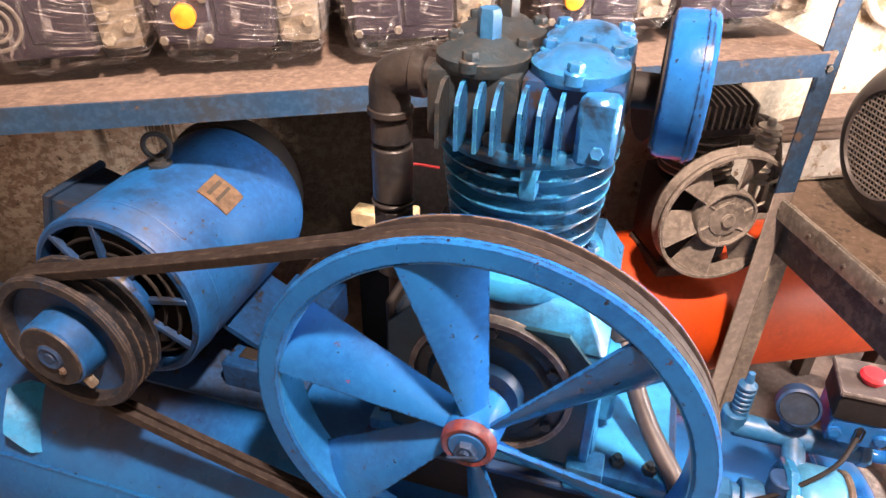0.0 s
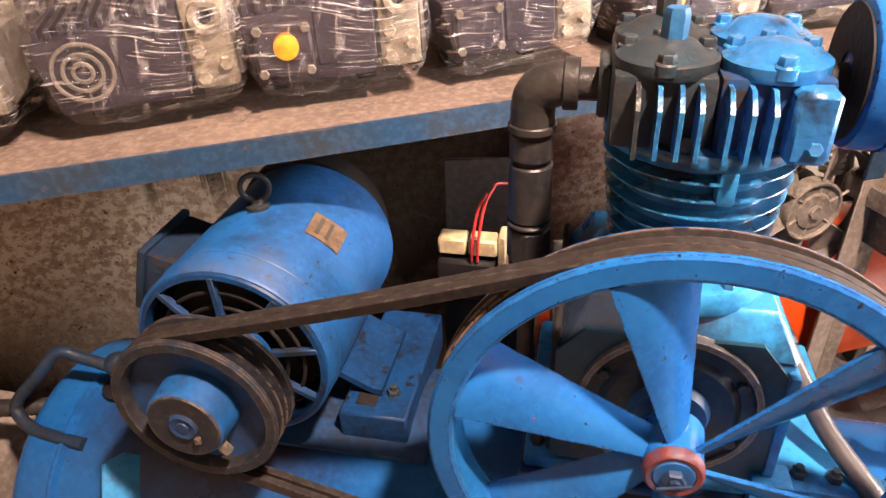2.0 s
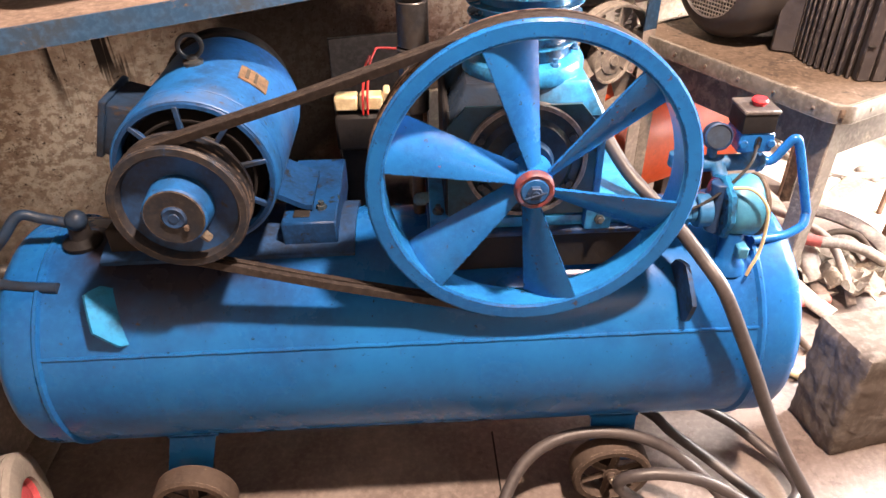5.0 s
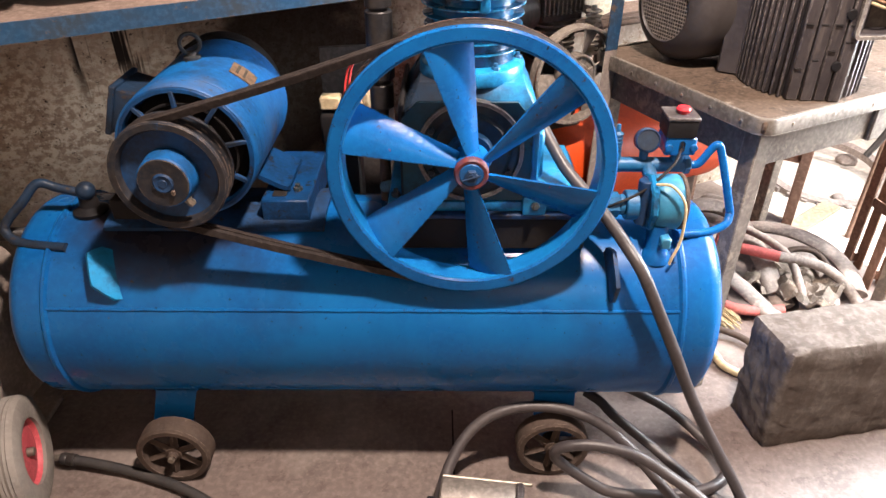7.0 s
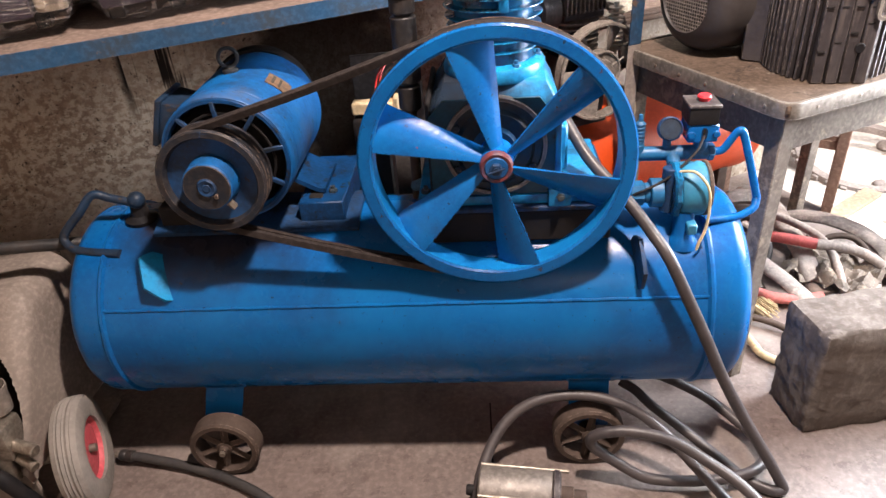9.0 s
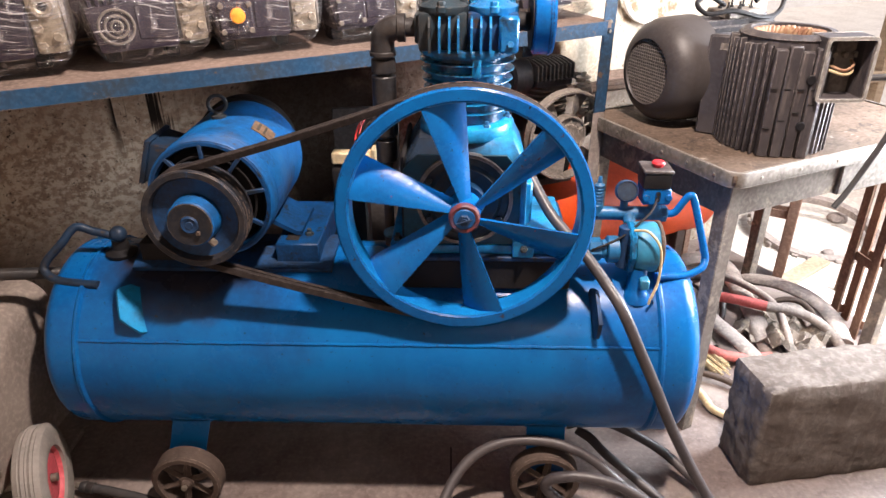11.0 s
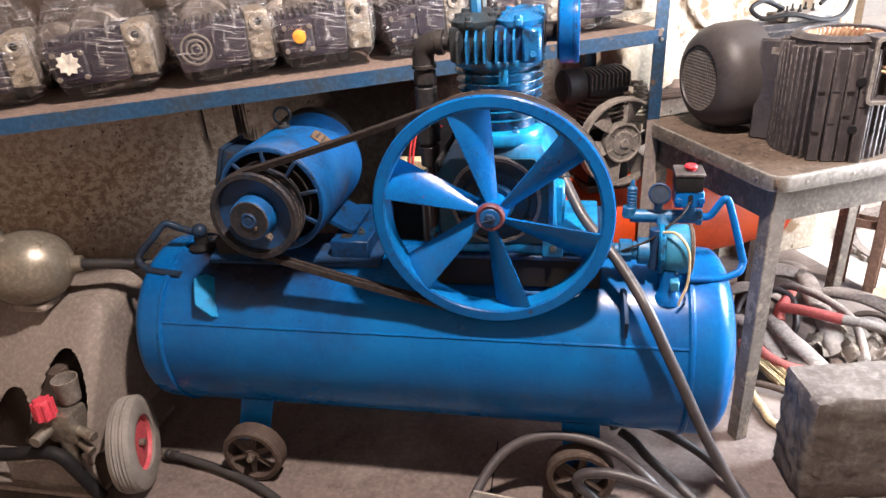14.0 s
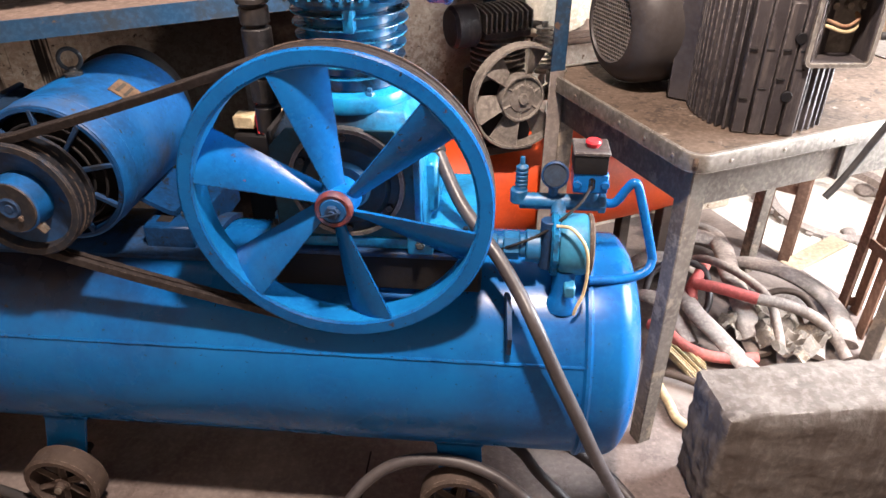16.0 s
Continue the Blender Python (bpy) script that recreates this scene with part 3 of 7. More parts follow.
def sheet(fn, nu, nv, thick):
    """A bent plate: fn(s, q) gives its middle; thick in metres."""
    bm = bmesh.new()
    P = [[Vector(fn(i / nu, j / nv)) for j in range(nv + 1)] for i in range(nu + 1)]
    A, B = [], []
    for i in range(nu + 1):
        ra, rb = [], []
        for j in range(nv + 1):
            du = P[min(i + 1, nu)][j] - P[max(i - 1, 0)][j]
            dv = P[i][min(j + 1, nv)] - P[i][max(j - 1, 0)]
            nn = du.cross(dv).normalized() * (thick / 2)
            ra.append(bm.verts.new(P[i][j] + nn))
            rb.append(bm.verts.new(P[i][j] - nn))
        A.append(ra)
        B.append(rb)
    for i in range(nu):
        for j in range(nv):
            bm.faces.new((A[i][j], A[i + 1][j], A[i + 1][j + 1], A[i][j + 1]))
            bm.faces.new((B[i][j], B[i][j + 1], B[i + 1][j + 1], B[i + 1][j]))
    for i in range(nu):
        for j in (0, nv):
            bm.faces.new((A[i][j], A[i + 1][j], B[i + 1][j], B[i][j]))
    for j in range(nv):
        for i in (0, nu):
            bm.faces.new((A[i][j], A[i][j + 1], B[i][j + 1], B[i][j]))
    return bm


def torus(c, axis, R, r, n=24, k=8):
    c, axis = Vector(c), Vector(axis).normalized()
    s = axis.orthogonal().normalized()
    w = axis.cross(s)
    pts = [c + (s * math.cos(2 * math.pi * i / n) + w * math.sin(2 * math.pi * i / n)) * R for i in range(n)]
    return add_sweep(bmesh.new(), pts, disc(r, k), True, axis)


def structure(name, bm, material, label, category=""):
    return solo(name, bm, material, Matrix(), label, category or name.split("_")[0], kind="structure")


# ---- the room ----
def room_box(u0, u1, v0, v1, z0, z1, bevel=0.0):
    return box((u0, v0, z0), (u1, v1, z1), bevel, ROOM)


structure("ground", box((-40, -40, -0.14), (40, 40, -0.012), 0), "ground", "pale dusty trodden ground outside the workshop", "ground")
structure("floor", room_box(-2.6, 1.0, -3.0, 0.5, -0.1, 0.0), "floor", "dusty worn grey-brown concrete workshop floor", "floor")
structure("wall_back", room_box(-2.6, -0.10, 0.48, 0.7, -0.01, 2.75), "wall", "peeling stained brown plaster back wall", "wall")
structure("wall_back_end", room_box(-0.10, 0.9, 0.481, 0.701, -0.01, 2.75), "palewall", "whitewashed plaster wall peeling down to brown", "wall")
structure("wall_pilaster", room_box(0.9, 1.1, 0.43, 0.74, -0.01, 2.75, 0.008), "palewall", "pale rough plastered pillar beside the open doorway", "wall")
structure("wall_left", room_box(-2.8, -2.6, -3.0, 0.7, -0.01, 2.75), "wall", "stained plaster side wall of the workshop", "wall")
SK = ROOM.inverted() @ Vector((0.45, -0.48, 0))
bm = room_box(-2.8, SK.x - 0.32, -3.2, 0.74, 2.75, 2.87)
add_box(bm, (SK.x + 0.32, -3.2, 2.75), (1.75, 0.74, 2.87), 0, ROOM)
add_box(bm, (SK.x - 0.32, -3.2, 2.75), (SK.x + 0.32, SK.y - 0.32, 2.87), 0, ROOM)
add_box(bm, (SK.x - 0.32, SK.y + 0.32, 2.75), (SK.x + 0.32, 0.74, 2.87), 0, ROOM)
# unseen sheet added above the ceiling hole over the key lamp
structure("roof_light", room_box(SK.x - 0.36, SK.x + 0.36, SK.y - 0.36, SK.y + 0.36, 2.872, 2.88), "whitecap", "unseen white sheet added over the ceiling hole", "roof light")
structure("ceiling", bm, "ceiling", "unseen dark flat workshop ceiling that limits fill light", "ceiling")
# unseen front wall behind the walk, closed to keep frontal light out
structure("wall_front", room_box(-2.8, 1.3, -3.2, -3.0, -0.01, 2.75), "wall", "unseen stained plaster front wall, closed to block daylight", "wall")
structure("wall_right", room_box(1.12, 1.3, -3.0, -1.0, -0.01, 2.75), "wall", "dark stained plaster wall beside the wide doorway", "wall")
structure("backdrop", room_box(-3.0, 9.0, 5.2, 5.5, -0.1, 3.4), "render", "sunlit pale plastered wall across the yard", "wall")
structure("conduit", add_sweep(bmesh.new(), spline([at(0.40, 0.455, 2.7), at(0.40, 0.455, 1.2), at(0.42, 0.455, 1.05), at(0.47, 0.455, 0.97), at(0.60, 0.455, 0.93)], 6), disc(0.011, 10)), "render", "thin painted conduit pipe on the plaster wall", "conduit")
# a slab joint in the floor
structure("trim_floor_joint", sheet(lambda s, q: (-0.03 + 0.012 * s + 0.004 * q, 0.2 - 0.75 * s, 0.0012), 8, 1, 0.0015), "black", "dark open joint between two floor slabs", "joint")


# ---- shelf with its post ----
def shelf_dip(u):
    """How far the old shelf hangs below its height at the post."""
    return 0.014 * u - 0.010 * math.sin(math.pi * min(1.0, -u / 2.35))


def shelf_unit():
    t = thing("storage_shelf", ROOM.copy(), "blue-painted angle-iron shelf with a dusty brown board", "shelf")
    def long_box(lo, hi):
        # a board or rail that dips along its length
        bm = bmesh.new()
        n = 24
        for k in range(n + 1):
            u = lo[0] + (hi[0] - lo[0]) * k / n
            d = shelf_dip(u)
            for v, z in ((lo[1], lo[2]), (hi[1], lo[2]), (hi[1], hi[2]), (lo[1], hi[2])):
                bm.verts.new((u, v, z + d))
        bm.verts.ensure_lookup_table()
        for k in range(n):
            for e in range(4):
                f = (e + 1) % 4
                bm.faces.new([bm.verts[c] for c in (4 * k + e, 4 * k + f, 4 * k + 4 + f, 4 * k + 4 + e)])
        bm.faces.new(bm.verts[0:4])
        bm.faces.new(bm.verts[4 * n:4 * n + 4])
        return bm

    part("shelf_board", long_box((-2.35, -0.015, 1.036), (0.0, 0.44, 1.054)), "board", t, "dusty brown plywood board", True)
    # unseen board added above the pumps to shade the wall behind
    part("upper_board", box((-2.35, 0.006, 1.50), (0.0, 0.44, 1.518), 0.003), "board", t, "unseen upper board added to shade the wall", True)
    part("front_rail", long_box((-2.35, -0.024, 1.020), (-0.018, -0.019, 1.056)), "shelfpaint", t, "blue angle-iron edge rail with rust", True)
    part("rail_flange", long_box((-2.35, -0.019, 1.020), (-0.018, 0.018, 1.0245)), "shelfpaint", t, "", True)
    bm = box((-2.35, 0.40, 1.0), (0.0, 0.44, 1.032), 0.001)
    part("back_rail", bm, "shelfpaint", t, "", True)
    lean = pose(0, 0, 0, 0, 1.0, 0)
    for u in (0.0, -2.35):
        for v in (0.0, 0.40):
            for z0, z1, mm, lab in ((0.80, 2.3, "shelfpaint", "blue-grey angle-iron upright"), (0.0, 0.80, "deck", "bare dusty foot of the upright")):
                bm = box((u - 0.018, v - 0.004, z0), (u + 0.022, v, z1), 0.001)
                add_box(bm, (u + 0.018, v - 0.004, z0), (u + 0.022, v + 0.036, z1), 0.001)
                if u == 0:
                    bm.transform(Matrix.Translation((0, 0, 1.0)) @ lean @ Matrix.Translation((0, 0, -1.0)))
                part("post" if z0 else "post_foot", bm, mm, t, lab, True)
    part("side_rail", box((-0.012, 0.004, 1.013), (0.016, 0.40, 1.033), 0.001), "shelfpaint", t, "", True)
    for z in (1.025, 1.05):
        part("bolt", bolt((0.004, -0.004, z), (0, -1, 0), 0.006, 0.004), "steel", t, "", True)
    return t


shelf_unit()


# ---- the blue compressor ----
WX, WZ = 0.0, 0.788          # flywheel centre
PX, PZ = -0.543, 0.777       # motor pulley centre
TY, TZ, TR = 0.218, 0.372, 0.230  # tank axis and radius


def on_tank(x, ang, off=0.0):
    """A point on the tank's skin; ang in degrees, 0 towards the viewer's side, 90 on top."""
    a = radians(ang)
    return Vector((x, TY - (TR + off) * math.cos(a), TZ + (TR + off) * math.sin(a)))


comp = thing("air_compressor", pose(-0.2, TY, 0), "large blue belt-driven piston air compressor on a horizontal tank", "air compressor")


def compressor_tank():
    prof = []
    hd = 0.066
    for k in range(11):
        a = math.pi / 2 * (1 - k / 10)
        prof.append(((TR + 0.002) * math.cos(a) ** 0.85 if k else 0, hd * (1 - math.sin(a))))
    x0 = -0.918 - hd
    prof += [(TR + 0.002, hd + 0.045), (TR + 0.007, hd + 0.050), (TR + 0.007, hd + 0.056), (TR, hd + 0.060)]
    L = 0.490 + 0.918
    prof += [(TR, hd + L - 0.062), (TR + 0.007, hd + L - 0.057), (TR + 0.007, hd + L - 0.051), (TR + 0.002, hd + L - 0.046)]
    for k in range(11):
        a = math.pi / 2 * (k / 10)
        prof.append(((TR + 0.002) * math.cos(a) ** 0.85 if k < 10 else 0, hd + L + hd * math.sin(a)))
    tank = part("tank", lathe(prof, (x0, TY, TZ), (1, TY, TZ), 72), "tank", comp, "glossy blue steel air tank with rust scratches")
    part("weld_seam", add_sweep(bmesh.new(), [on_tank(-0.86 + 0.01 * k, 26 + 0.10 * math.sin(k * 0.7) + 0.06 * math.sin(k * 2.3), 0.0) for k in range(131)], disc(0.0034, 6)), "tank", tank, "raised lengthwise weld bead")
    # gusset lugs standing out of the front shoulder

    def lug(x, out, lean, skew):
        def f(s, q):
            edge = min(1.0, 0.42 + q / 0.30, 0.30 + (1 - q) / 0.36)
            p = on_tank(x + skew * q, 57 - 26 * q, -0.006 + (0.006 + out * edge) * s)
            p.x += lean * s * edge
            return p
        return sheet(f, 3, 16, 0.008)
    part("lifting_lug", lug(-0.734, 0.034, -0.040, 0.032), "turq", tank, "light blue plate lug with chipped paint")
    # dark blue stands for this lug's face turned from the lamp
    part("lifting_lug", lug(0.282, 0.054, 0.004, 0.008), "sootblue", tank, "blue plate lug, its shaded face painted dark")
    for x, lean in ((-0.698, -0.022), (0.154, 0.004)):
        bm = box((x, 0.034, 0.085), (x + 0.092, 0.042, 0.232), 0.001)
        add_box(bm, (x - 0.004, 0.034, 0.226), (x + 0.096, 0.115, 0.234), 0.001)
        for q in bm.verts:
            q.co.x += lean * max(0.0, (0.226 - q.co.z) / 0.08) * (q.co.z < 0.2)
        part("foot_bracket", bm, "tank", tank, "blue angle plate foot under the tank")
    return tank


tank = compressor_tank()


def castor(x, y):
    c = Vector((x, y, 0.084))
    w = 0.050
    f, b = c + Vector((0, -w / 2, 0)), c + Vector((0, 1, 0))
    prof = [(0.068, 0.0), (0.079, 0.0), (0.084, 0.005), (0.084, w - 0.005), (0.079, w), (0.066, w), (0.064, w * 0.6), (0.064, w * 0.4)]
    wheel = part("castor_wheel", lathe(prof, f, b, 40, True), "castiron", comp, "dusty rusty cast-iron spoked wheel")
    part("hub", lathe([(0, -0.006), (0.010, -0.006), (0.011, 0.006), (0.018, 0.008), (0.020, w - 0.008), (0, w - 0.008)], f, b, 20), "castiron", wheel)
    for k in range(6):
        a = radians(60 * k + 22)
        d = Vector((math.cos(a), 0, math.sin(a)))
        s = Vector((-math.sin(a), 0, math.cos(a)))
        bm = sheet(lambda p, q: f + d * (0.014 + 0.056 * p) + s * ((q - 0.5) * (0.016 - 0.006 * p)) + Vector((0, 0.012 + 0.006 * abs(q - 0.5) * 2, 0)), 3, 2, 0.007)
        part("spoke", bm, "castiron", wheel)
    part("axle_nut", bolt(f + Vector((0, -0.006, 0)), (0, -1, 0), 0.008, 0.007), "steel", wheel)
    bm = cyl(c + Vector((0, -0.02, 0)), c + Vector((0, 0.10, 0)), 0.010, 12)
    add_box(bm, (x - 0.035, y + 0.047, 0.08), (x + 0.035, y + 0.055, 0.19), 0.001)
    part("axle", bm, "black", wheel, "dark steel axle and fork")


castor(-0.668, -0.008)
castor(0.203, 0.016)


def flywheel():
    y0 = Vector((WX, 0, WZ))
    y1 = Vector((WX, 1, WZ))
    prof = [(0.231, 0.004), (0.2345, 0.0), (0.255, 0.0), (0.2585, 0.003), (0.2585, 0.008), (0.242, 0.010), (0.242, 0.050), (0.2575, 0.051), (0.2575, 0.052), (0.231, 0.052)]
    rim = part("flywheel", lathe(prof, y0, y1, 96, True), "wheel", comp, "large blue six-spoked fan flywheel with chipped edges")
    prof = [(0.2425, 0.0085), (0.2583, 0.0082)]
    for k in range(3):
        h = 0.009 + 0.0135 * k
        prof += [(0.2445, h + 0.002), (0.2445, h + 0.0095), (0.2578, h + 0.0125)]
    part("groove_band", lathe(prof + [(0.2578, 0.0505), (0.2425, 0.0505)], y0, y1, 96, True), "groove", rim, "rust-brown worn belt grooves")
    part("inner_band", lathe([(0.2295, 0.0045), (0.2318, 0.0035), (0.2318, 0.0515), (0.2295, 0.0515)], y0, y1, 96, True), "innerblue", rim, "lighter blue paint inside the rim")
    for k in range(6):
        a0 = 171 + 60 * k

        def blade(s, q):
            # straight edges from the hub out to the rim
            ar, ao = radians(a0 - 2 - 44 * q), radians(a0 - 20.5 * q)
            y = 0.004 + 0.044 * (0.25 * q + 0.75 * q ** 2.2) * (0.55 + 0.45 * s) + 0.006 * (1 - s)
            root = Vector((0.027 * math.cos(ar), 0, 0.027 * math.sin(ar)))
            tip = Vector((0.2315 * math.cos(ao), 0, 0.2315 * math.sin(ao)))
            p = root.lerp(tip, s)
            return (WX + p.x, y, WZ + p.z)
        part("spoke", sheet(blade, 12, 8, 0.0055), "wheel", rim, "twisted blue fan-blade spoke")
    hub = part("hub", lathe([(0, -0.004), (0.027, -0.004), (0.029, 0.0), (0.031, 0.008), (0.036, 0.052), (0, 0.052)], y0, y1, 36), "wheel", rim, "short blue hub boss")
    part("hub_ring", lathe([(0.0225, -0.008), (0.0275, -0.009), (0.0305, -0.006), (0.0315, 0.004), (0.0225, 0.004)], y0, y1, 36, True), "redchip", hub, "hub rim with red primer showing")
    part("hub_collar", lathe([(0.010, -0.009), (0.020, -0.009), (0.022, -0.007), (0.022, -0.003), (0.010, -0.003)], y0, y1, 28, True), "motor", hub, "blue washer inside the hub")
    bm = bolt((WX, -0.006, WZ), (0, -1, 0), 0.0125, 0.011, 0.006)
    add_cyl(bm, (WX - 0.018, -0.023, WZ - 0.004), (WX + 0.016, -0.023, WZ + 0.006), 0.0018, 8)
    part("shaft_nut", bm, "sootblue", hub, "hexagon shaft nut with a split pin")
    return rim


flywheel()


def motor():
    a, b = Vector((PX, 0.105, PZ)), Vector((PX, 1, PZ))
    shell = part("motor", lathe([(0.122, 0.0), (0.132, 0.0), (0.1345, 0.003), (0.1345, 0.292), (0.133, 0.306), (0.128, 0.318), (0.120, 0.324), (0.110, 0.326), (0, 0.327)], a, b, 64), "motor", comp, "blue barrel-shaped electric motor")
    # black here paints the shade behind the motor
    part("fan_cover", lathe([(0.100, 0.310), (0.122, 0.311), (0.1235, 0.315), (0.1225, 0.350), (0.110, 0.368), (0.03, 0.372), (0, 0.372)], a + Vector((-0.008, 0, 0.016)), b + Vector((-0.008, 0, 0.016)), 56), "black", shell, "rear fan cover, its shade painted black")
    bm = lathe([(0.118, 0.030), (0.118, 0.12), (0, 0.12)], a, b, 40)
    add_lathe(bm, [(0.05, 0.04), (0.095, 0.06), (0.112, 0.045), (0.112, 0.10), (0.05, 0.11)], a, b, 40, True)
    part("stator_core", bm, "black", shell, "black windings behind the end bell openings")
    bm = lathe([(0.122, -0.004), (0.128, -0.003), (0.131, 0.002), (0.128, 0.014), (0.118, 0.012), (0.120, 0.0)], a, b, 56, True)
    add_lathe(bm, [(0.02, -0.022), (0.052, -0.022), (0.060, -0.012), (0.060, 0.0), (0.02, 0.0)], a, b, 40, True)
    bell = part("end_bell", bm, "motorshade", shell, "ribbed end bell with open windows, in shade-darkened blue")
    for k in range(9):
        t = radians(40 * k + 12)
        bm = box((-0.004, -0.005, 0.054), (0.004, 0.005, 0.124), 0.001, Matrix.Translation(a) @ pose(0, 0, 0, 0, 90 - math.degrees(t), 0))
        part("rib", bm, "sootblue", bell, "grimy blue rib")
    for r_ in (0.075, 0.098):
        part("ring_rib", torus(a + Vector((0, 0.004, 0)), (0, 1, 0), r_, 0.0028, 40, 6), "black", bell)
    part("band", torus((PX, 0.148, PZ), (0, 1, 0), 0.1343, 0.0016, 64, 6), "motor", shell, "thin welded band")
    part("shaft", cyl((PX, -0.012, PZ), (PX, 0.12, PZ), 0.018, 20), "steel", shell)
    e = Vector((PX - 0.012, 0.265, PZ + 0.1345))
    bm = torus(e + Vector((0, 0, 0.030)), (-0.35, 1, 0), 0.0195, 0.0042, 26, 10)
    add_lathe(bm, [(0, -0.004), (0.017, -0.004), (0.017, 0.005), (0.009, 0.008), (0.008, 0.014), (0, 0.014)], e, e + Vector((0, 0, 1)), 16)
    part("lifting_eye", bm, "sooty", shell, "worn steel lifting eyebolt")

    def plate_at(s, q):
        # a small plate set askew on the barrel
        r = 0.1362
        a_, b_ = (s - 0.5) * 0.054, (q - 0.5) * 0.052
        w = radians(86)
        along, round_ = a_ * math.cos(w) - b_ * math.sin(w), a_ * math.sin(w) + b_ * math.cos(w)
        t2 = radians(50) - round_ / r
        return (PX + r * math.cos(t2), 0.262 + along, PZ + r * math.sin(t2))
    np_ = part("nameplate", sheet(plate_at, 6, 4, 0.002), "plate", shell, "brown corroded metal nameplate")
    part("engraving", sheet(lambda s, q: Vector(plate_at(0.2 + 0.12 * s, 0.15 + 0.7 * q)) + Vector((0.0010, 0, 0.0012)), 1, 4, 0.0008), "ink", np_)
    part("engraving", sheet(lambda s, q: Vector(plate_at(0.5 + 0.10 * s, 0.15 + 0.7 * q)) + Vector((0.0010, 0, 0.0012)), 1, 4, 0.0008), "ink", np_)
    jm = Matrix.Translation((PX - 0.128, 0.225, PZ + 0.048)) @ pose(0, 0, 0, 0, -72, 0)
    jb = part("terminal_box", box((-0.045, -0.055, -0.06), (0.050, 0.060, 0.030), 0.010, jm, 2), "boxblue", shell, "dirty dark-blue terminal box")
    part("box_lid", box((-0.049, -0.059, 0.026), (0.054, 0.064, 0.038), 0.004, jm, 2), "boxblue", jb, "grimy blue-black lid")
    # cradle: feet, rails and the plate on the tank
    for sx in (-1, 1):
        x = PX + sx * 0.128
        bm = sheet(lambda s, q: (x + sx * (0.040 * q - 0.028 * (1 - q)), 0.19 + 0.14 * s, PZ - 0.088 - 0.030 * min(1, q * 1.25)), 2, 6, 0.010)
        part("motor_foot", bm, "motorshade", shell, "blue cast motor foot with shade painted in")
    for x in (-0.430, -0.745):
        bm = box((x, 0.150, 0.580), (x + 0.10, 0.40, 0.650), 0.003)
        # rail shade is in the colour: dark blue right, black left
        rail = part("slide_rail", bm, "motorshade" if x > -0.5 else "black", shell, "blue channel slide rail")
        bm = box((x + 0.02, 0.17, 0.6485), (x + 0.05, 0.23, 0.652), 0.001)
        part("slot", bm, "black", rail)
        part("bolt", bolt((x + 0.07, 0.20, 0.650), (0, 0, 1), 0.010, 0.008, 0.008), "sooty", rail)
    part("mount_plate", sheet(lambda s, q: on_tank(-0.76 + 0.46 * s, 118 - 50 * q, 0.008), 6, 8, 0.010), "sootblue", shell)
    return shell


motor()


def pulley():
    a, b = Vector((PX, 0.0, PZ)), Vector((PX, 1, PZ))
    prof = [(0.088, 0.006), (0.092, 0.0), (0.103, 0.0), (0.106, 0.003), (0.106, 0.007)]
    for k in range(3):
        h = 0.009 + 0.0135 * k
        prof += [(0.092, h + 0.002), (0.092, h + 0.0095), (0.1050, h + 0.0125)]
    prof += [(0.105, 0.055), (0.087, 0.055)]
    p = part("motor_pulley", lathe(prof, a, b, 64, True), "pulleyiron", comp, "grimy dark iron triple-groove motor pulley")
    part("web", lathe([(0.030, 0.020), (0.060, 0.020), (0.089, 0.016), (0.089, 0.044), (0.03, 0.040)], a, b, 48, True), "sootblue", p, "grimy blue dished pulley web")
    h = part("hub", lathe([(0.018, -0.020), (0.045, -0.020), (0.048, -0.017), (0.051, 0.022), (0.018, 0.022)], a, b, 48, True), "motor", p, "blue hub with a rusty end face")
    part("hub_face", lathe([(0.0195, -0.0215), (0.0445, -0.0225), (0.0455, -0.0195), (0.0195, -0.0195)], a, b, 40, True), "pulleyiron", h, "dark rusty machined hub face")
    part("shaft_end", lathe([(0, -0.025), (0.007, -0.025), (0.008, -0.023), (0.016, -0.025), (0.0190, -0.022), (0.0190, 0.0), (0, 0)], a, b, 28), "sootblue", h, "grimy blue shaft end")
    part("key", box((PX + 0.012, -0.0265, PZ - 0.022), (PX + 0.019, -0.018, PZ - 0.013), 0.001), "castiron", h)
    d = Vector((0.62, 0, -0.78))
    part("set_screw", bolt(a + d * 0.048 + Vector((0, -0.006, 0)), d, 0.0075, 0.017), "steel", h, "bright square-headed set screw")


pulley()


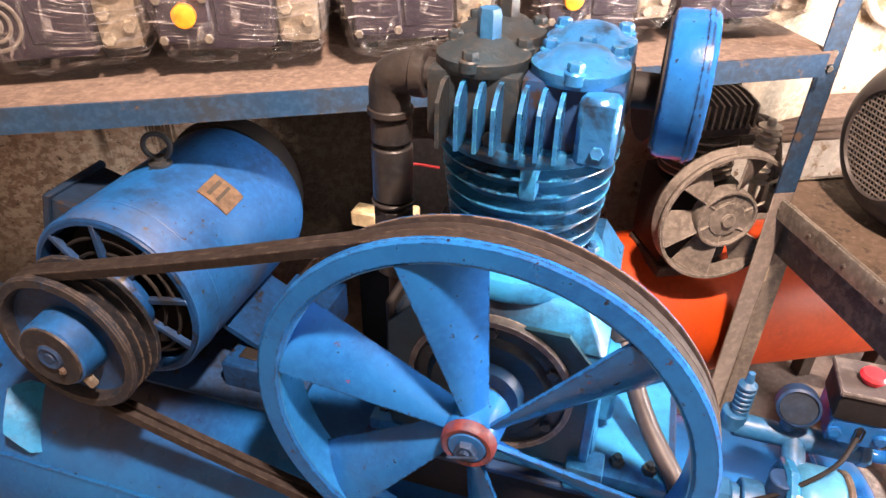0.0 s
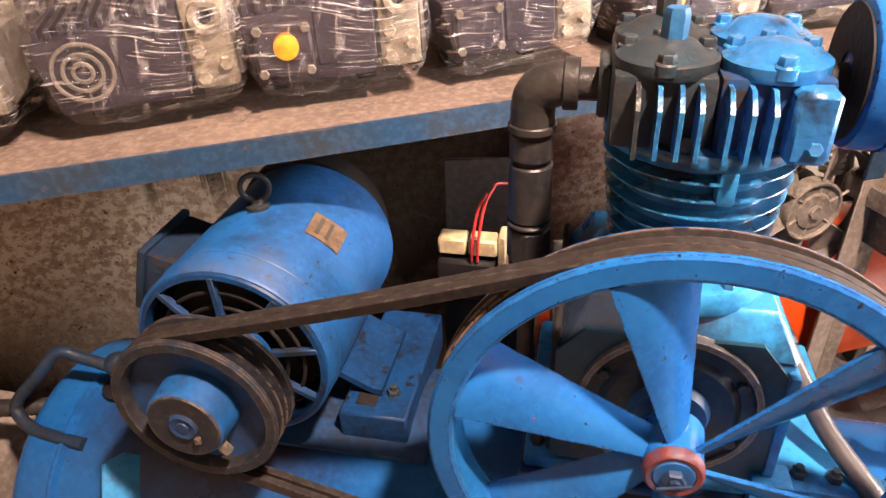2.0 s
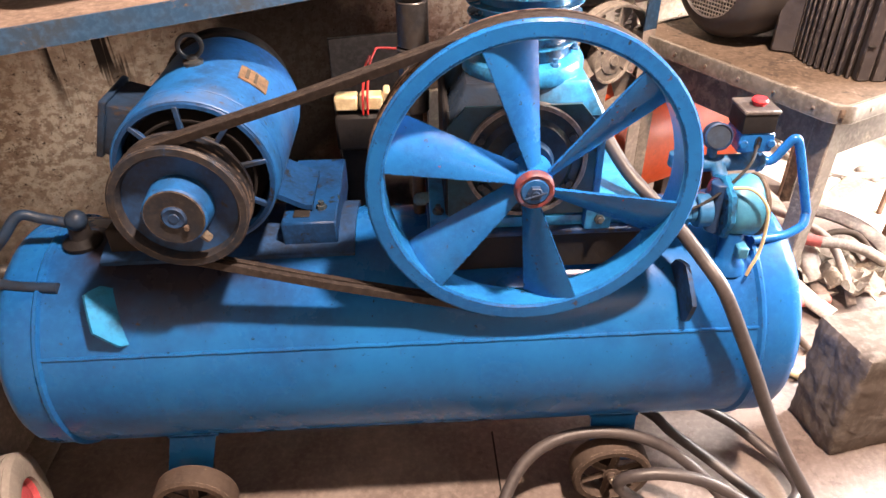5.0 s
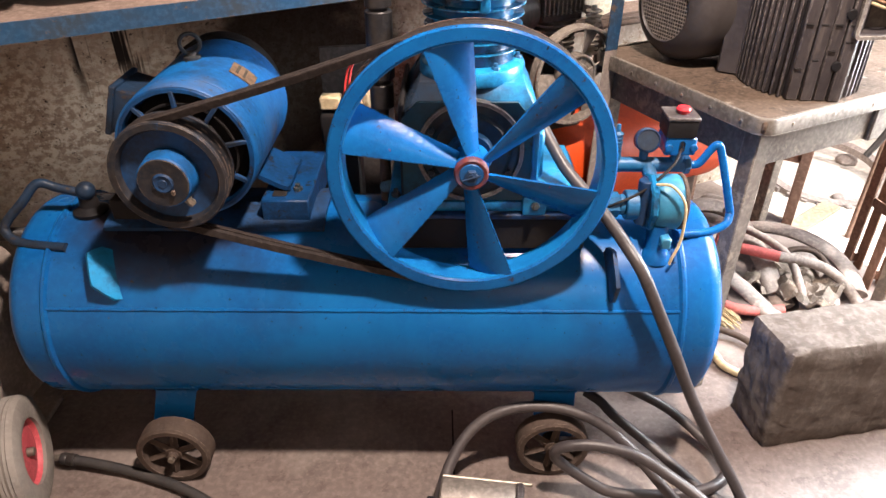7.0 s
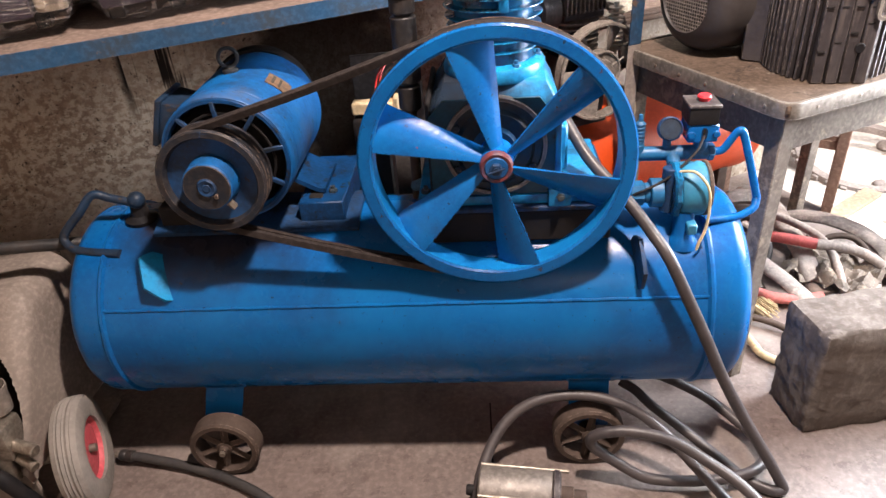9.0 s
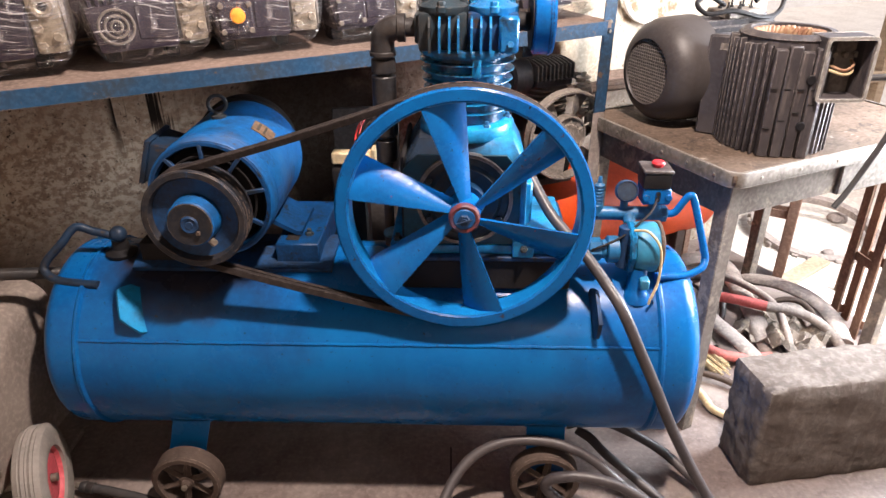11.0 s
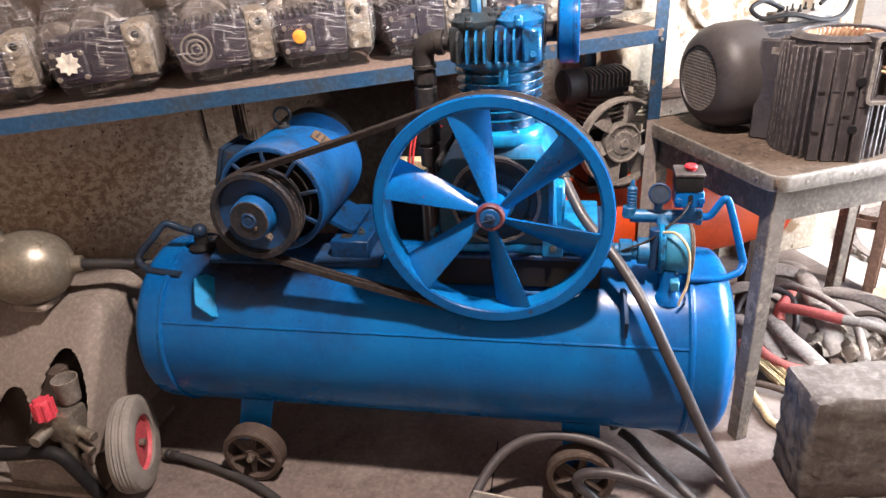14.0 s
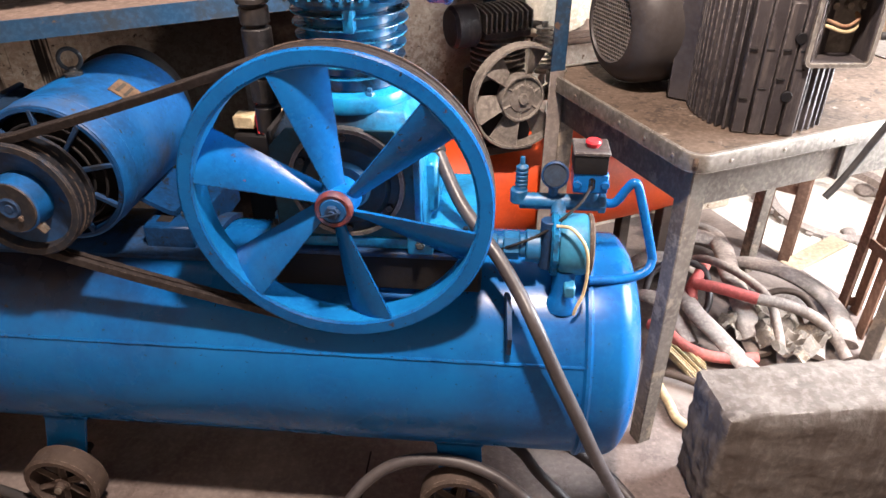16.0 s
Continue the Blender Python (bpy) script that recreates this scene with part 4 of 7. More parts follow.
def belt(y):
    r1, r2 = 0.0985, 0.2505
    dx, dz = WX - PX, WZ - PZ
    D = math.hypot(dx, dz)
    base = math.atan2(dz, dx)
    al = math.acos((r1 - r2) / D)
    pts = []
    n = 72
    for k in range(n + 1):
        t = base + al - (2 * al) * k / n
        pts.append(Vector((WX + r2 * math.cos(t), y, WZ + r2 * math.sin(t))))
    e0 = Vector((PX + r1 * math.cos(base - al), y, PZ + r1 * math.sin(base - al)))
    for k in range(1, 12):
        p = pts[n].lerp(e0, k / 12)
        p.z -= 0.006 * math.sin(math.pi * k / 12)
        pts.append(p)
    for k in range(25):
        t = base - al - (2 * math.pi - 2 * al) * k / 24
        pts.append(Vector((PX + r1 * math.cos(t), y, PZ + r1 * math.sin(t))))
    e1, s1 = pts[-1].copy(), pts[0].copy()
    for k in range(1, 12):
        p = e1.lerp(s1, k / 12)
        p.z -= 0.004 * math.sin(math.pi * k / 12)
        pts.append(p)
    sec = [(-0.0064, 0.0065), (-0.0056, 0.0078), (0.0056, 0.0078), (0.0064, 0.0065), (0.0044, -0.0055), (-0.0044, -0.0055)]
    # the section's wide side looks outwards
    bm = bmesh.new()
    rings = []
    m = len(pts)
    for i, p in enumerate(pts):
        t = (pts[(i + 1) % m] - pts[i - 1]).normalized()
        rings.append((p, t))
    R = []
    for p, t in rings:
        o = Vector((-t.z, 0, t.x))
        R.append([bm.verts.new(p + Vector((0, s, 0)) + o * w) for s, w in sec])
    k = len(sec)
    for i in range(m):
        p, q = R[i], R[(i + 1) % m]
        for j in range(k):
            bm.faces.new((p[j], p[(j + 1) % k], q[(j + 1) % k], q[j]))
    part("drive_belt", bm, "belt", comp, "dusty brown rubber V-belt")


for y in (0.0148, 0.0283):
    belt(y)


def pump_unit():
    CX, CY = 0.004, 0.205
    a = Vector((0, 0.095, WZ))
    # base saddle and crankcase
    bm = box((-0.15, 0.085, 0.575), (0.235, 0.375, 0.648), 0.004)
    saddle = part("pump_base", bm, "black", comp, "dark blue pump saddle box on the tank")
    bm = box((-0.165, 0.078, 0.648), (0.240, 0.385, 0.660), 0.003)
    part("base_plate", bm, "sootblue", saddle, "grimy blue base plate")
    bm = bmesh.new()
    add_box(bm, (-0.125, 0.100, 0.672), (0.128, 0.345, 0.860), 0.012, seg=2)
    for v in bm.verts:
        if v.co.z < 0.70:
            v.co.x *= 1.06
    case = part("crankcase", bm, "caseturq", comp, "turquoise cast crankcase")
    bm = bmesh.new()
    vs = add_box(bm, (-0.125, 0.100, 0.855), (0.128, 0.345, 0.912), 0.006)
    for v in vs:
        if v.co.z > 0.89:
            v.co.x = CX + (v.co.x - CX) * 0.80
            v.co.y = CY + (v.co.y - CY) * 0.84
    part("case_shoulder", bm, "caseturq", case)
    bm = box((-0.160, 0.090, 0.660), (0.228, 0.37, 0.682), 0.006, None, 2)
    foot = part("case_foot", bm, "turq", case, "turquoise foot flange with bolts")
    for x in (-0.145, 0.165, 0.205):
        part("bolt", bolt((x, 0.115, 0.681), (0, 0, 1), 0.010, 0.009, 0.008), "sooty", foot)
    # front face: a plate with a cut upper corner inside a bright edge
    face = [(-0.128, 0.684), (0.117, 0.684), (0.117, 0.846), (0.086, 0.884), (-0.098, 0.884), (-0.128, 0.852)]
    bm = bmesh.new()
    rings = [[bm.verts.new((x, y, z)) for x, z in face] for y in (0.0935, 0.1005)]
    bm.faces.new(rings[0])
    bm.faces.new(rings[1])
    for k in range(6):
        e = (k + 1) % 6
        bm.faces.new((rings[0][k], rings[0][e], rings[1][e], rings[1][k]))
    part("oily_face", bm, "tealshade", case, "front of the crankcase, oil and shade painted dark")
    bm = box((0.117, 0.088, 0.664), (0.129, 0.112, 0.850), 0.004, None, 2)
    part("rib", bm, "turq", case, "bright turquoise front edge")
    boss = part("foot_boss", box((0.104, 0.074, 0.660), (0.150, 0.112, 0.700), 0.005, None, 2), "turq", case, "square turquoise foot boss")
    part("bolt", bolt((0.128, 0.074, 0.682), (0, -1, 0.3), 0.009, 0.008, 0.006), "sooty", boss)
    # black plate for the oily flank, its shade included
    part("oily_flank", box((-0.1335, 0.098, 0.684), (-0.1235, 0.340, 0.880), 0.004), "black", case, "flank of the crankcase, oil and shade painted black")
    # side flange with a bolted cover
    bm = box((0.126, 0.16, 0.70), (0.150, 0.30, 0.80), 0.006)
    part("side_cover", bm, "turq", case)
    cov = part("bearing_cover", lathe([(0.045, -0.012), (0.070, -0.012), (0.078, -0.004), (0.092, -0.004), (0.098, 0.0), (0.100, 0.008), (0.04, 0.008)], a, a + Vector((0, 1, 0)), 56, True), "oilyteal", case, "oily black round bearing cover")
    part("cover_rim", lathe([(0.094, -0.008), (0.101, -0.008), (0.103, 0.004), (0.094, 0.004)], a, a + Vector((0, 1, 0)), 56, True), "greycast", cov, "bare grey-brown cover rim")
    part("bearing_boss", lathe([(0.02, -0.024), (0.040, -0.024), (0.046, -0.010), (0.05, 0.0), (0.02, 0.0)], a, a + Vector((0, 1, 0)), 36, True), "tealdark", cov)
    for k in range(6):
        t = radians(60 * k + 30)
        part("bolt", bolt((0.085 * math.cos(t), 0.091, WZ + 0.085 * math.sin(t)), (0, -1, 0), 0.007, 0.006), "sooty", cov)
    part("crankshaft", cyl((0, 0.045, WZ), (0, 0.12, WZ), 0.021, 24), "steel", case)
    # cylinder barrel with its fins
    c0, c1 = Vector((CX, CY, 0.905)), Vector((CX, CY, 2))
    barrel = part("cylinder", lathe([(0, 0), (0.096, 0), (0.098, 0.003), (0.098, 0.022), (0.095, 0.026), (0.076, 0.030), (0.074, 0.045), (0.080, 0.165), (0.096, 0.168), (0.099, 0.172), (0.099, 0.180), (0, 0.180)], c0, c1, 56), "turqdark", comp, "turquoise finned compressor cylinder")
    part("base_flange", lathe([(0.06, 0.0), (0.0985, 0.0), (0.1005, 0.004), (0.1005, 0.021), (0.097, 0.027), (0.080, 0.0315), (0.06, 0.0315)], c0, c1, 56, True), "turq", barrel, "bright turquoise base flange")
    for k in range(6):
        h = 0.052 + 0.0200 * k
        r = 0.087 + 0.0024 * k
        part("cooling_fin", lathe([(0.072, h), (r - 0.001, h + 0.0010), (r, h + 0.002), (r - 0.0005, h + 0.0034), (0.072, h + 0.0054)], c0, c1, 56, True), "turqdark", barrel, "thin round cooling fin, oily blue")
    for k in range(6):
        t = radians(60 * k - 62)
        part("bolt", bolt((CX + 0.086 * math.cos(t), CY + 0.086 * math.sin(t), 0.930), (0, 0, 1), 0.0085, 0.009, 0.007), "tealdark", barrel)
    part("scraped_web", box((CX + 0.008, CY - 0.0975, 1.036), (CX + 0.026, CY - 0.072, 1.074), 0.005, None, 2), "turq", barrel, "chipped cast web across the upper fins")
    # head: two halves, fins in front, four valve covers
    hx0, hx1, hy0, hy1, hz0, hz1 = CX - 0.097, CX + 0.097, CY - 0.092, CY + 0.092, 1.084, 1.157
    # both halves coloured dark, which also paints shade into the fin gaps
    left = part("cylinder_head", box((hx0, hy0 + 0.014, hz0), (CX - 0.002, hy1, hz1), 0.008, None, 2), "sooty", comp, "cast cylinder head, sooty on its outlet half")
    right = part("inlet_half", box((CX - 0.002, hy0 + 0.014, hz0), (hx1, hy1, hz1), 0.008, None, 2), "sootblue", left, "blue inlet half of the head")
    for k, x in enumerate((-0.074, -0.055, -0.036, -0.019, 0.006, 0.024, 0.042)):
        bm = sheet(lambda s, q: (CX + x, hy0 - 0.020 + 0.050 * q + 0.020 * max(0, s - 0.78) * 4.5 * (1 - q), hz0 + 0.004 + (hz1 - hz0 - 0.010) * s), 8, 2, 0.0042)
        part("head_fin", bm, "sooty" if x < -0.06 else "headblue", left, "thin upright fin on the head's front")
    part("head_skirt", lathe([(0.07, 0.0), (0.0985, 0.0), (0.1005, 0.004), (0.1005, 0.013), (0.098, 0.016), (0.07, 0.016)], (CX, CY, 1.072), (CX, CY, 2), 56, True), "turqdark", left, "oily round skirt under the head")
    part("corner_boss", box((CX + 0.058, hy0 - 0.010, hz0 + 0.001), (hx1 - 0.001, hy0 + 0.03, hz1 - 0.004), 0.005), "headblue", left, "flat blue corner boss")
    part("bolt", bolt((CX + 0.080, hy0 - 0.010, hz0 + 0.018), (0, -1, 0.4), 0.007, 0.007), "headblue", left)
    part("bolt", bolt((CX - 0.026, hy0 + 0.004, hz0 + 0.010), (0, -1, 0.6), 0.008, 0.008), "sooty", left)
    for x, y, k in ((-0.048, -0.038, 0), (-0.048, 0.048, 0), (0.049, -0.038, 1), (0.049, 0.048, 1)):
        o = Vector((CX + x, CY + y, hz1))
        m_ = "headblue" if k else "sooty"
        r = 0.047
        bm = lathe([(0, -0.004), (r, -0.004), (r + 0.001, 0.0), (r + 0.001, 0.009), (r - 0.003, 0.0115), (r - 0.012, 0.013), (0.026, 0.021), (0.012, 0.025), (0, 0.026)], o, o + Vector((0, 0, 1)), 40)
        cv = part("valve_cover", bm, m_, left, "domed blue valve cover" if k else "domed sooty valve cover")
        for t in ((35, 145, 270) if k else (25, 150, 265)):
            d = Vector((math.cos(radians(t)), math.sin(radians(t)), 0))
            p = o + d * (r - 0.006)
            bm = cyl(p, p + Vector((0, 0, 0.013)), 0.011, 14)
            add_bolt(bm, p + Vector((0, 0, 0.012)), (0, 0, 1), 0.0085, 0.009)
            part("cover_bolt", bm, m_, cv)
        if not k:
            bm = bmesh.new()
            add_bolt(bm, o + Vector((0.004, 0, 0.022)), (0, 0, 1), 0.0125, 0.030)
            part("tall_nut", bm, "tealdark" if y < 0 else "sooty", cv, "tall worn hexagon nut")
    # inlet filter drum
    f0 = Vector((CX + 0.087, CY + 0.010, 1.128))
    flt = part("air_filter", lathe([(0, 0.040), (0.064, 0.040), (0.072, 0.043), (0.0745, 0.048), (0.0745, 0.072), (0.0765, 0.0725), (0.0765, 0.077), (0.0745, 0.0775), (0.0745, 0.080), (0.072, 0.084), (0, 0.085)], f0 + Vector((0, 0, 0.010)), f0 + Vector((1, 0, 0.010)), 56), "wheel", comp, "blue drum-shaped intake filter")
    part("filter_back", lathe([(0.02, 0.0385), (0.066, 0.0385), (0.066, 0.041), (0.02, 0.041)], f0 + Vector((0, 0, 0.010)), f0 + Vector((1, 0, 0.010)), 40, True), "black", flt, "sooty back of the filter drum")
    part("filter_neck", lathe([(0, 0), (0.026, 0), (0.026, 0.012), (0.019, 0.014), (0.019, 0.05), (0, 0.05)], f0, f0 + Vector((1, 0, 0)), 28), "black", flt)
    # discharge pipe with its elbow
    y = 0.235
    pts = [(CX - 0.09, y, 1.112), (-0.125, y, 1.112), (-0.155, y, 1.110), (-0.172, y + 0.003, 1.095), (-0.175, y + 0.005, 1.07), (-0.175, y + 0.010, 0.95), (-0.175, y + 0.012, 0.865)]
    dp = part("discharge_pipe", tube(pts, 0.0185, 18, 6), "pipe", comp, "black steel discharge pipe")
    part("lower_pipe", tube([(-0.1755, y + 0.012, 0.875), (-0.176, y + 0.015, 0.76), (-0.178, y + 0.02, 0.595)], 0.0115, 14, 5), "castiron", dp, "thin rusty lower pipe")
    E_ = [(-0.138, y, 1.112), (-0.150, y, 1.111), (-0.166, y + 0.002, 1.104), (-0.174, y + 0.004, 1.090), (-0.1755, y + 0.005, 1.062)]
    part("elbow", tube(E_, 0.0255, 18, 6), "pipe", dp, "bulky cast pipe elbow")
    bm = cyl((-0.175, y + 0.0055, 1.064), (-0.175, y + 0.0055, 1.054), 0.0285, 20)
    add_cyl(bm, (-0.125, y, 1.112), (-0.142, y, 1.112), 0.029, 20)
    part("elbow_collar", bm, "pipe", dp)
    for z, h, r in ((1.048, 0.030, 0.026), (1.012, 0.075, 0.0265), (0.935, 0.006, 0.029), (0.925, 0.046, 0.0275), (0.87, 0.05, 0.024)):
        bm = lathe([(0.015, 0), (r - 0.002, 0), (r, 0.002), (r, h - 0.002), (r - 0.002, h), (0.015, h)], (-0.1755, y + 0.0085, z - h), (-0.1755, y + 0.0085, 3), 8 if z == 0.925 else 20, True)
        part("coupling", bm, "pipe", dp, "threaded black pipe coupling")
    part("flange", box((hx0 - 0.012, y - 0.032, 1.085), (hx0 + 0.002, y + 0.032, 1.142), 0.003), "sooty", dp)


pump_unit()


def fittings():
    y = 0.122
    base = Vector((0.385, 0.098, 0.556))
    bm = lathe([(0.034, -0.010), (0.031, 0.004), (0.025, 0.012), (0.021, 0.020), (0.021, 0.070), (0, 0.070)], base, base + Vector((0, 0.1, 1)), 28)
    cv = part("check_valve", bm, "tank", comp, "blue-painted check valve on the tank outlet")
    vy, vz = 0.132, 0.662
    bm = lathe([(0, 0), (0.050, 0), (0.054, 0.004), (0.056, 0.014), (0.056, 0.046), (0.053, 0.052), (0, 0.052)], (0.372, vy, vz), (1, vy, vz), 40)
    part("valve_body", bm, "paleteal", cv, "pale teal rounded drum-shaped valve body")
    bm = lathe([(0, 0), (0.055, 0), (0.060, 0.004), (0.060, 0.012), (0.055, 0.016), (0, 0.016)], (0.357, vy, vz), (1, vy, vz), 8)
    part("valve_flange", bm, "turqdark", cv, "dark teal flange of the valve")
    bm = lathe([(0.040, 0), (0.055, 0), (0.057, 0.002), (0.057, 0.007), (0.050, 0.010), (0.040, 0.010)], (0.423, vy, vz), (1, vy, vz), 40, True)
    part("cover_plate", bm, "castiron", cv, "thin rusty cover rim")
    part("square_plug", box((0.384, y - 0.058, 0.588), (0.404, y - 0.030, 0.612), 0.003), "paleteal", cv)
    bm = cyl((0.355, y, 0.618), (0.355, y + 0.006, 0.712), 0.0165, 20)
    part("valve_stem", bm, "sootblue", cv)
    bm = bmesh.new()
    x = 0.340
    for L, r, n in ((0.026, 0.030, 24), (0.012, 0.021, 24), (0.028, 0.026, 6), (0.012, 0.016, 20), (0.022, 0.020, 6)):
        add_lathe(bm, [(0, 0), (r - 0.002, 0), (r, 0.002), (r, L - 0.002), (r - 0.002, L), (0, L)], (x, y, 0.660), (x - 1, y, 0.660), n)
        x -= L
    part("union_nut", bm, "tealdark", cv, "hexagon union on the delivery pipe")
    part("delivery_pipe", tube([(0.245, y, 0.660), (0.2, y + 0.002, 0.660), (0.05, y + 0.012, 0.662), (-0.08, y + 0.03, 0.668), (-0.15, y + 0.07, 0.665), (-0.178, 0.235, 0.64)], 0.0125, 14, 5), "turqdull", cv, "dusty teal delivery pipe")
    # manifold
    my, mz = 0.20, 0.712
    mf = part("manifold", cyl((0.300, my, mz), (0.452, my, mz), 0.0155, 20), "tealdark", comp, "blue pipe manifold with gauge and switch")
    bm = cyl((0.372, my - 0.05, 0.69), (0.372, my, mz), 0.014, 16)
    part("branch", bm, "tealdark", mf)
    part("branch", cyl((0.298, my, mz - 0.002), (0.298, my, mz + 0.024), 0.016, 16), "tealdark", mf)
    part("branch", cyl((0.43, my, mz), (0.43, my, mz + 0.03), 0.014, 16), "tealdark", mf)
    part("end_nut", cyl((0.445, my, mz), (0.458, my, mz), 0.019, 6), "tealdark", mf)
    prof = [(0, 0), (0.011, 0), (0.011, 0.012)]
    for k in range(5):
        prof += [(0.0085, 0.014 + 0.008 * k), (0.0115, 0.016 + 0.008 * k), (0.0115, 0.019 + 0.008 * k), (0.0085, 0.021 + 0.008 * k)]
    prof += [(0.005, 0.056), (0.004, 0.070), (0, 0.071)]
    part("safety_valve", lathe(prof, (0.302, my, mz + 0.018), (0.302, my, 2), 20), "tealdark", mf, "small ribbed blue safety valve")
    g = Vector((0.361, my - 0.012, mz + 0.059))
    gv = Vector((-0.10, -1, 0.35))
    bm = lathe([(0, 0.022), (0.022, 0.022), (0.025, 0.018), (0.025, -0.001), (0.022, -0.003), (0.0215, 0.001), (0, 0.001)], g, g - gv, 36)
    gg = part("pressure_gauge", bm, "sootblue", mf, "round pressure gauge overpainted blue")
    part("dial", lathe([(0, -0.0005), (0.0210, -0.0005), (0.0210, 0.002), (0, 0.002)], g, g - gv, 32), "dial", gg, "dark smeared dial")
    part("gauge_stem", cyl((0.361, my, mz), (0.361, my + 0.004, mz + 0.04), 0.009, 12), "tealdark", gg)
    sw = part("pressure_switch", box((0.391, my - 0.030, 0.782), (0.451, my + 0.032, 0.822), 0.004, None, 2), "black", comp, "black pressure switch box on a blue bracket")
    part("switch_cap", box((0.389, my - 0.032, 0.818), (0.453, my + 0.034, 0.8255), 0.002), "motorblack", sw)
    b0 = Vector((0.424, my - 0.002, 0.825))
    part("button", lathe([(0, 0), (0.0105, 0), (0.0105, 0.004), (0.0135, 0.005), (0.0145, 0.009), (0.012, 0.013), (0, 0.0145)], b0, b0 + Vector((0, 0, 1)), 24), "red", sw, "red mushroom push button")
    bm = box((0.393, my - 0.028, 0.744), (0.455, my + 0.032, 0.782), 0.003)
    br = part("switch_bracket", bm, "wheel", sw, "blue switch base with a cable hole")
    part("cable_hole", box((0.420, my - 0.0295, 0.752), (0.431, my - 0.026, 0.776), 0.004), "black", br)
    for x in (0.400, 0.449):
        part("bracket_lug", cyl((x, my - 0.033, 0.762), (x, my - 0.025, 0.762), 0.008, 12), "wheel", br)
    part("unloader_tube", tube([(0.455, my, mz), (0.475, my - 0.005, mz + 0.005), (0.492, my - 0.008, mz + 0.035), (0.503, my - 0.01, mz + 0.048), (0.515, my - 0.012, mz + 0.03), (0.548, my - 0.03, 0.632), (0.551, my - 0.035, 0.612), (0.540, my - 0.05, 0.598), (0.50, my - 0.065, 0.588), (0.43, my - 0.085, 0.594)], 0.0085, 12, 6), "wheel", comp, "bent blue unloader tube")
    part("cable", tube([(0.425, my - 0.030, 0.760), (0.405, my - 0.06, 0.740), (0.370, my - 0.08, 0.715), (0.335, my - 0.09, 0.690), (0.28, my - 0.10, 0.668), (0.24, my - 0.05, 0.62)], 0.0028, 8, 6), "black", comp, "thin dark control cable")
    part("cable", tube([(0.365, 0.100, 0.716), (0.390, 0.080, 0.722), (0.414, 0.066, 0.695), (0.421, 0.064, 0.650), (0.418, 0.060, 0.605), (0.407, 0.055, 0.575), (0.404, 0.055, 0.56)], 0.003, 8, 6), "cream", comp, "loose yellowish wire")
    # drain fitting at the motor end
    k0 = on_tank(-0.812, 84)
    bm = lathe([(0, -0.004), (0.034, -0.004), (0.036, 0.004), (0.020, 0.014), (0.017, 0.040), (0, 0.04)], k0, k0 + Vector((0, 0, 1)), 24)
    dv = part("tank_valve", bm, "black", comp, "grimy valve fitting on the tank's shoulder")
    bm = bmesh.new()
    bmesh.ops.create_uvsphere(bm, u_segments=20, v_segments=12, radius=0.020, matrix=Matrix.Translation(k0 + Vector((0.004, -0.006, 0.052))))
    part("valve_knob", bm, "boxblue", dv, "round grimy blue knob")
    part("relief_tube", tube([k0 + Vector((-0.01, -0.01, 0.05)), k0 + Vector((-0.05, -0.012, 0.062)), k0 + Vector((-0.085, -0.02, 0.075)), (-0.925, 0.15, 0.645), (-0.962, 0.13, 0.605), (-0.958, 0.118, 0.585), (-0.92, 0.105, 0.572), on_tank(-0.83, 58, 0.002)], 0.0098, 12, 6), "boxblue", comp, "bent blue-black relief tube")


fittings()


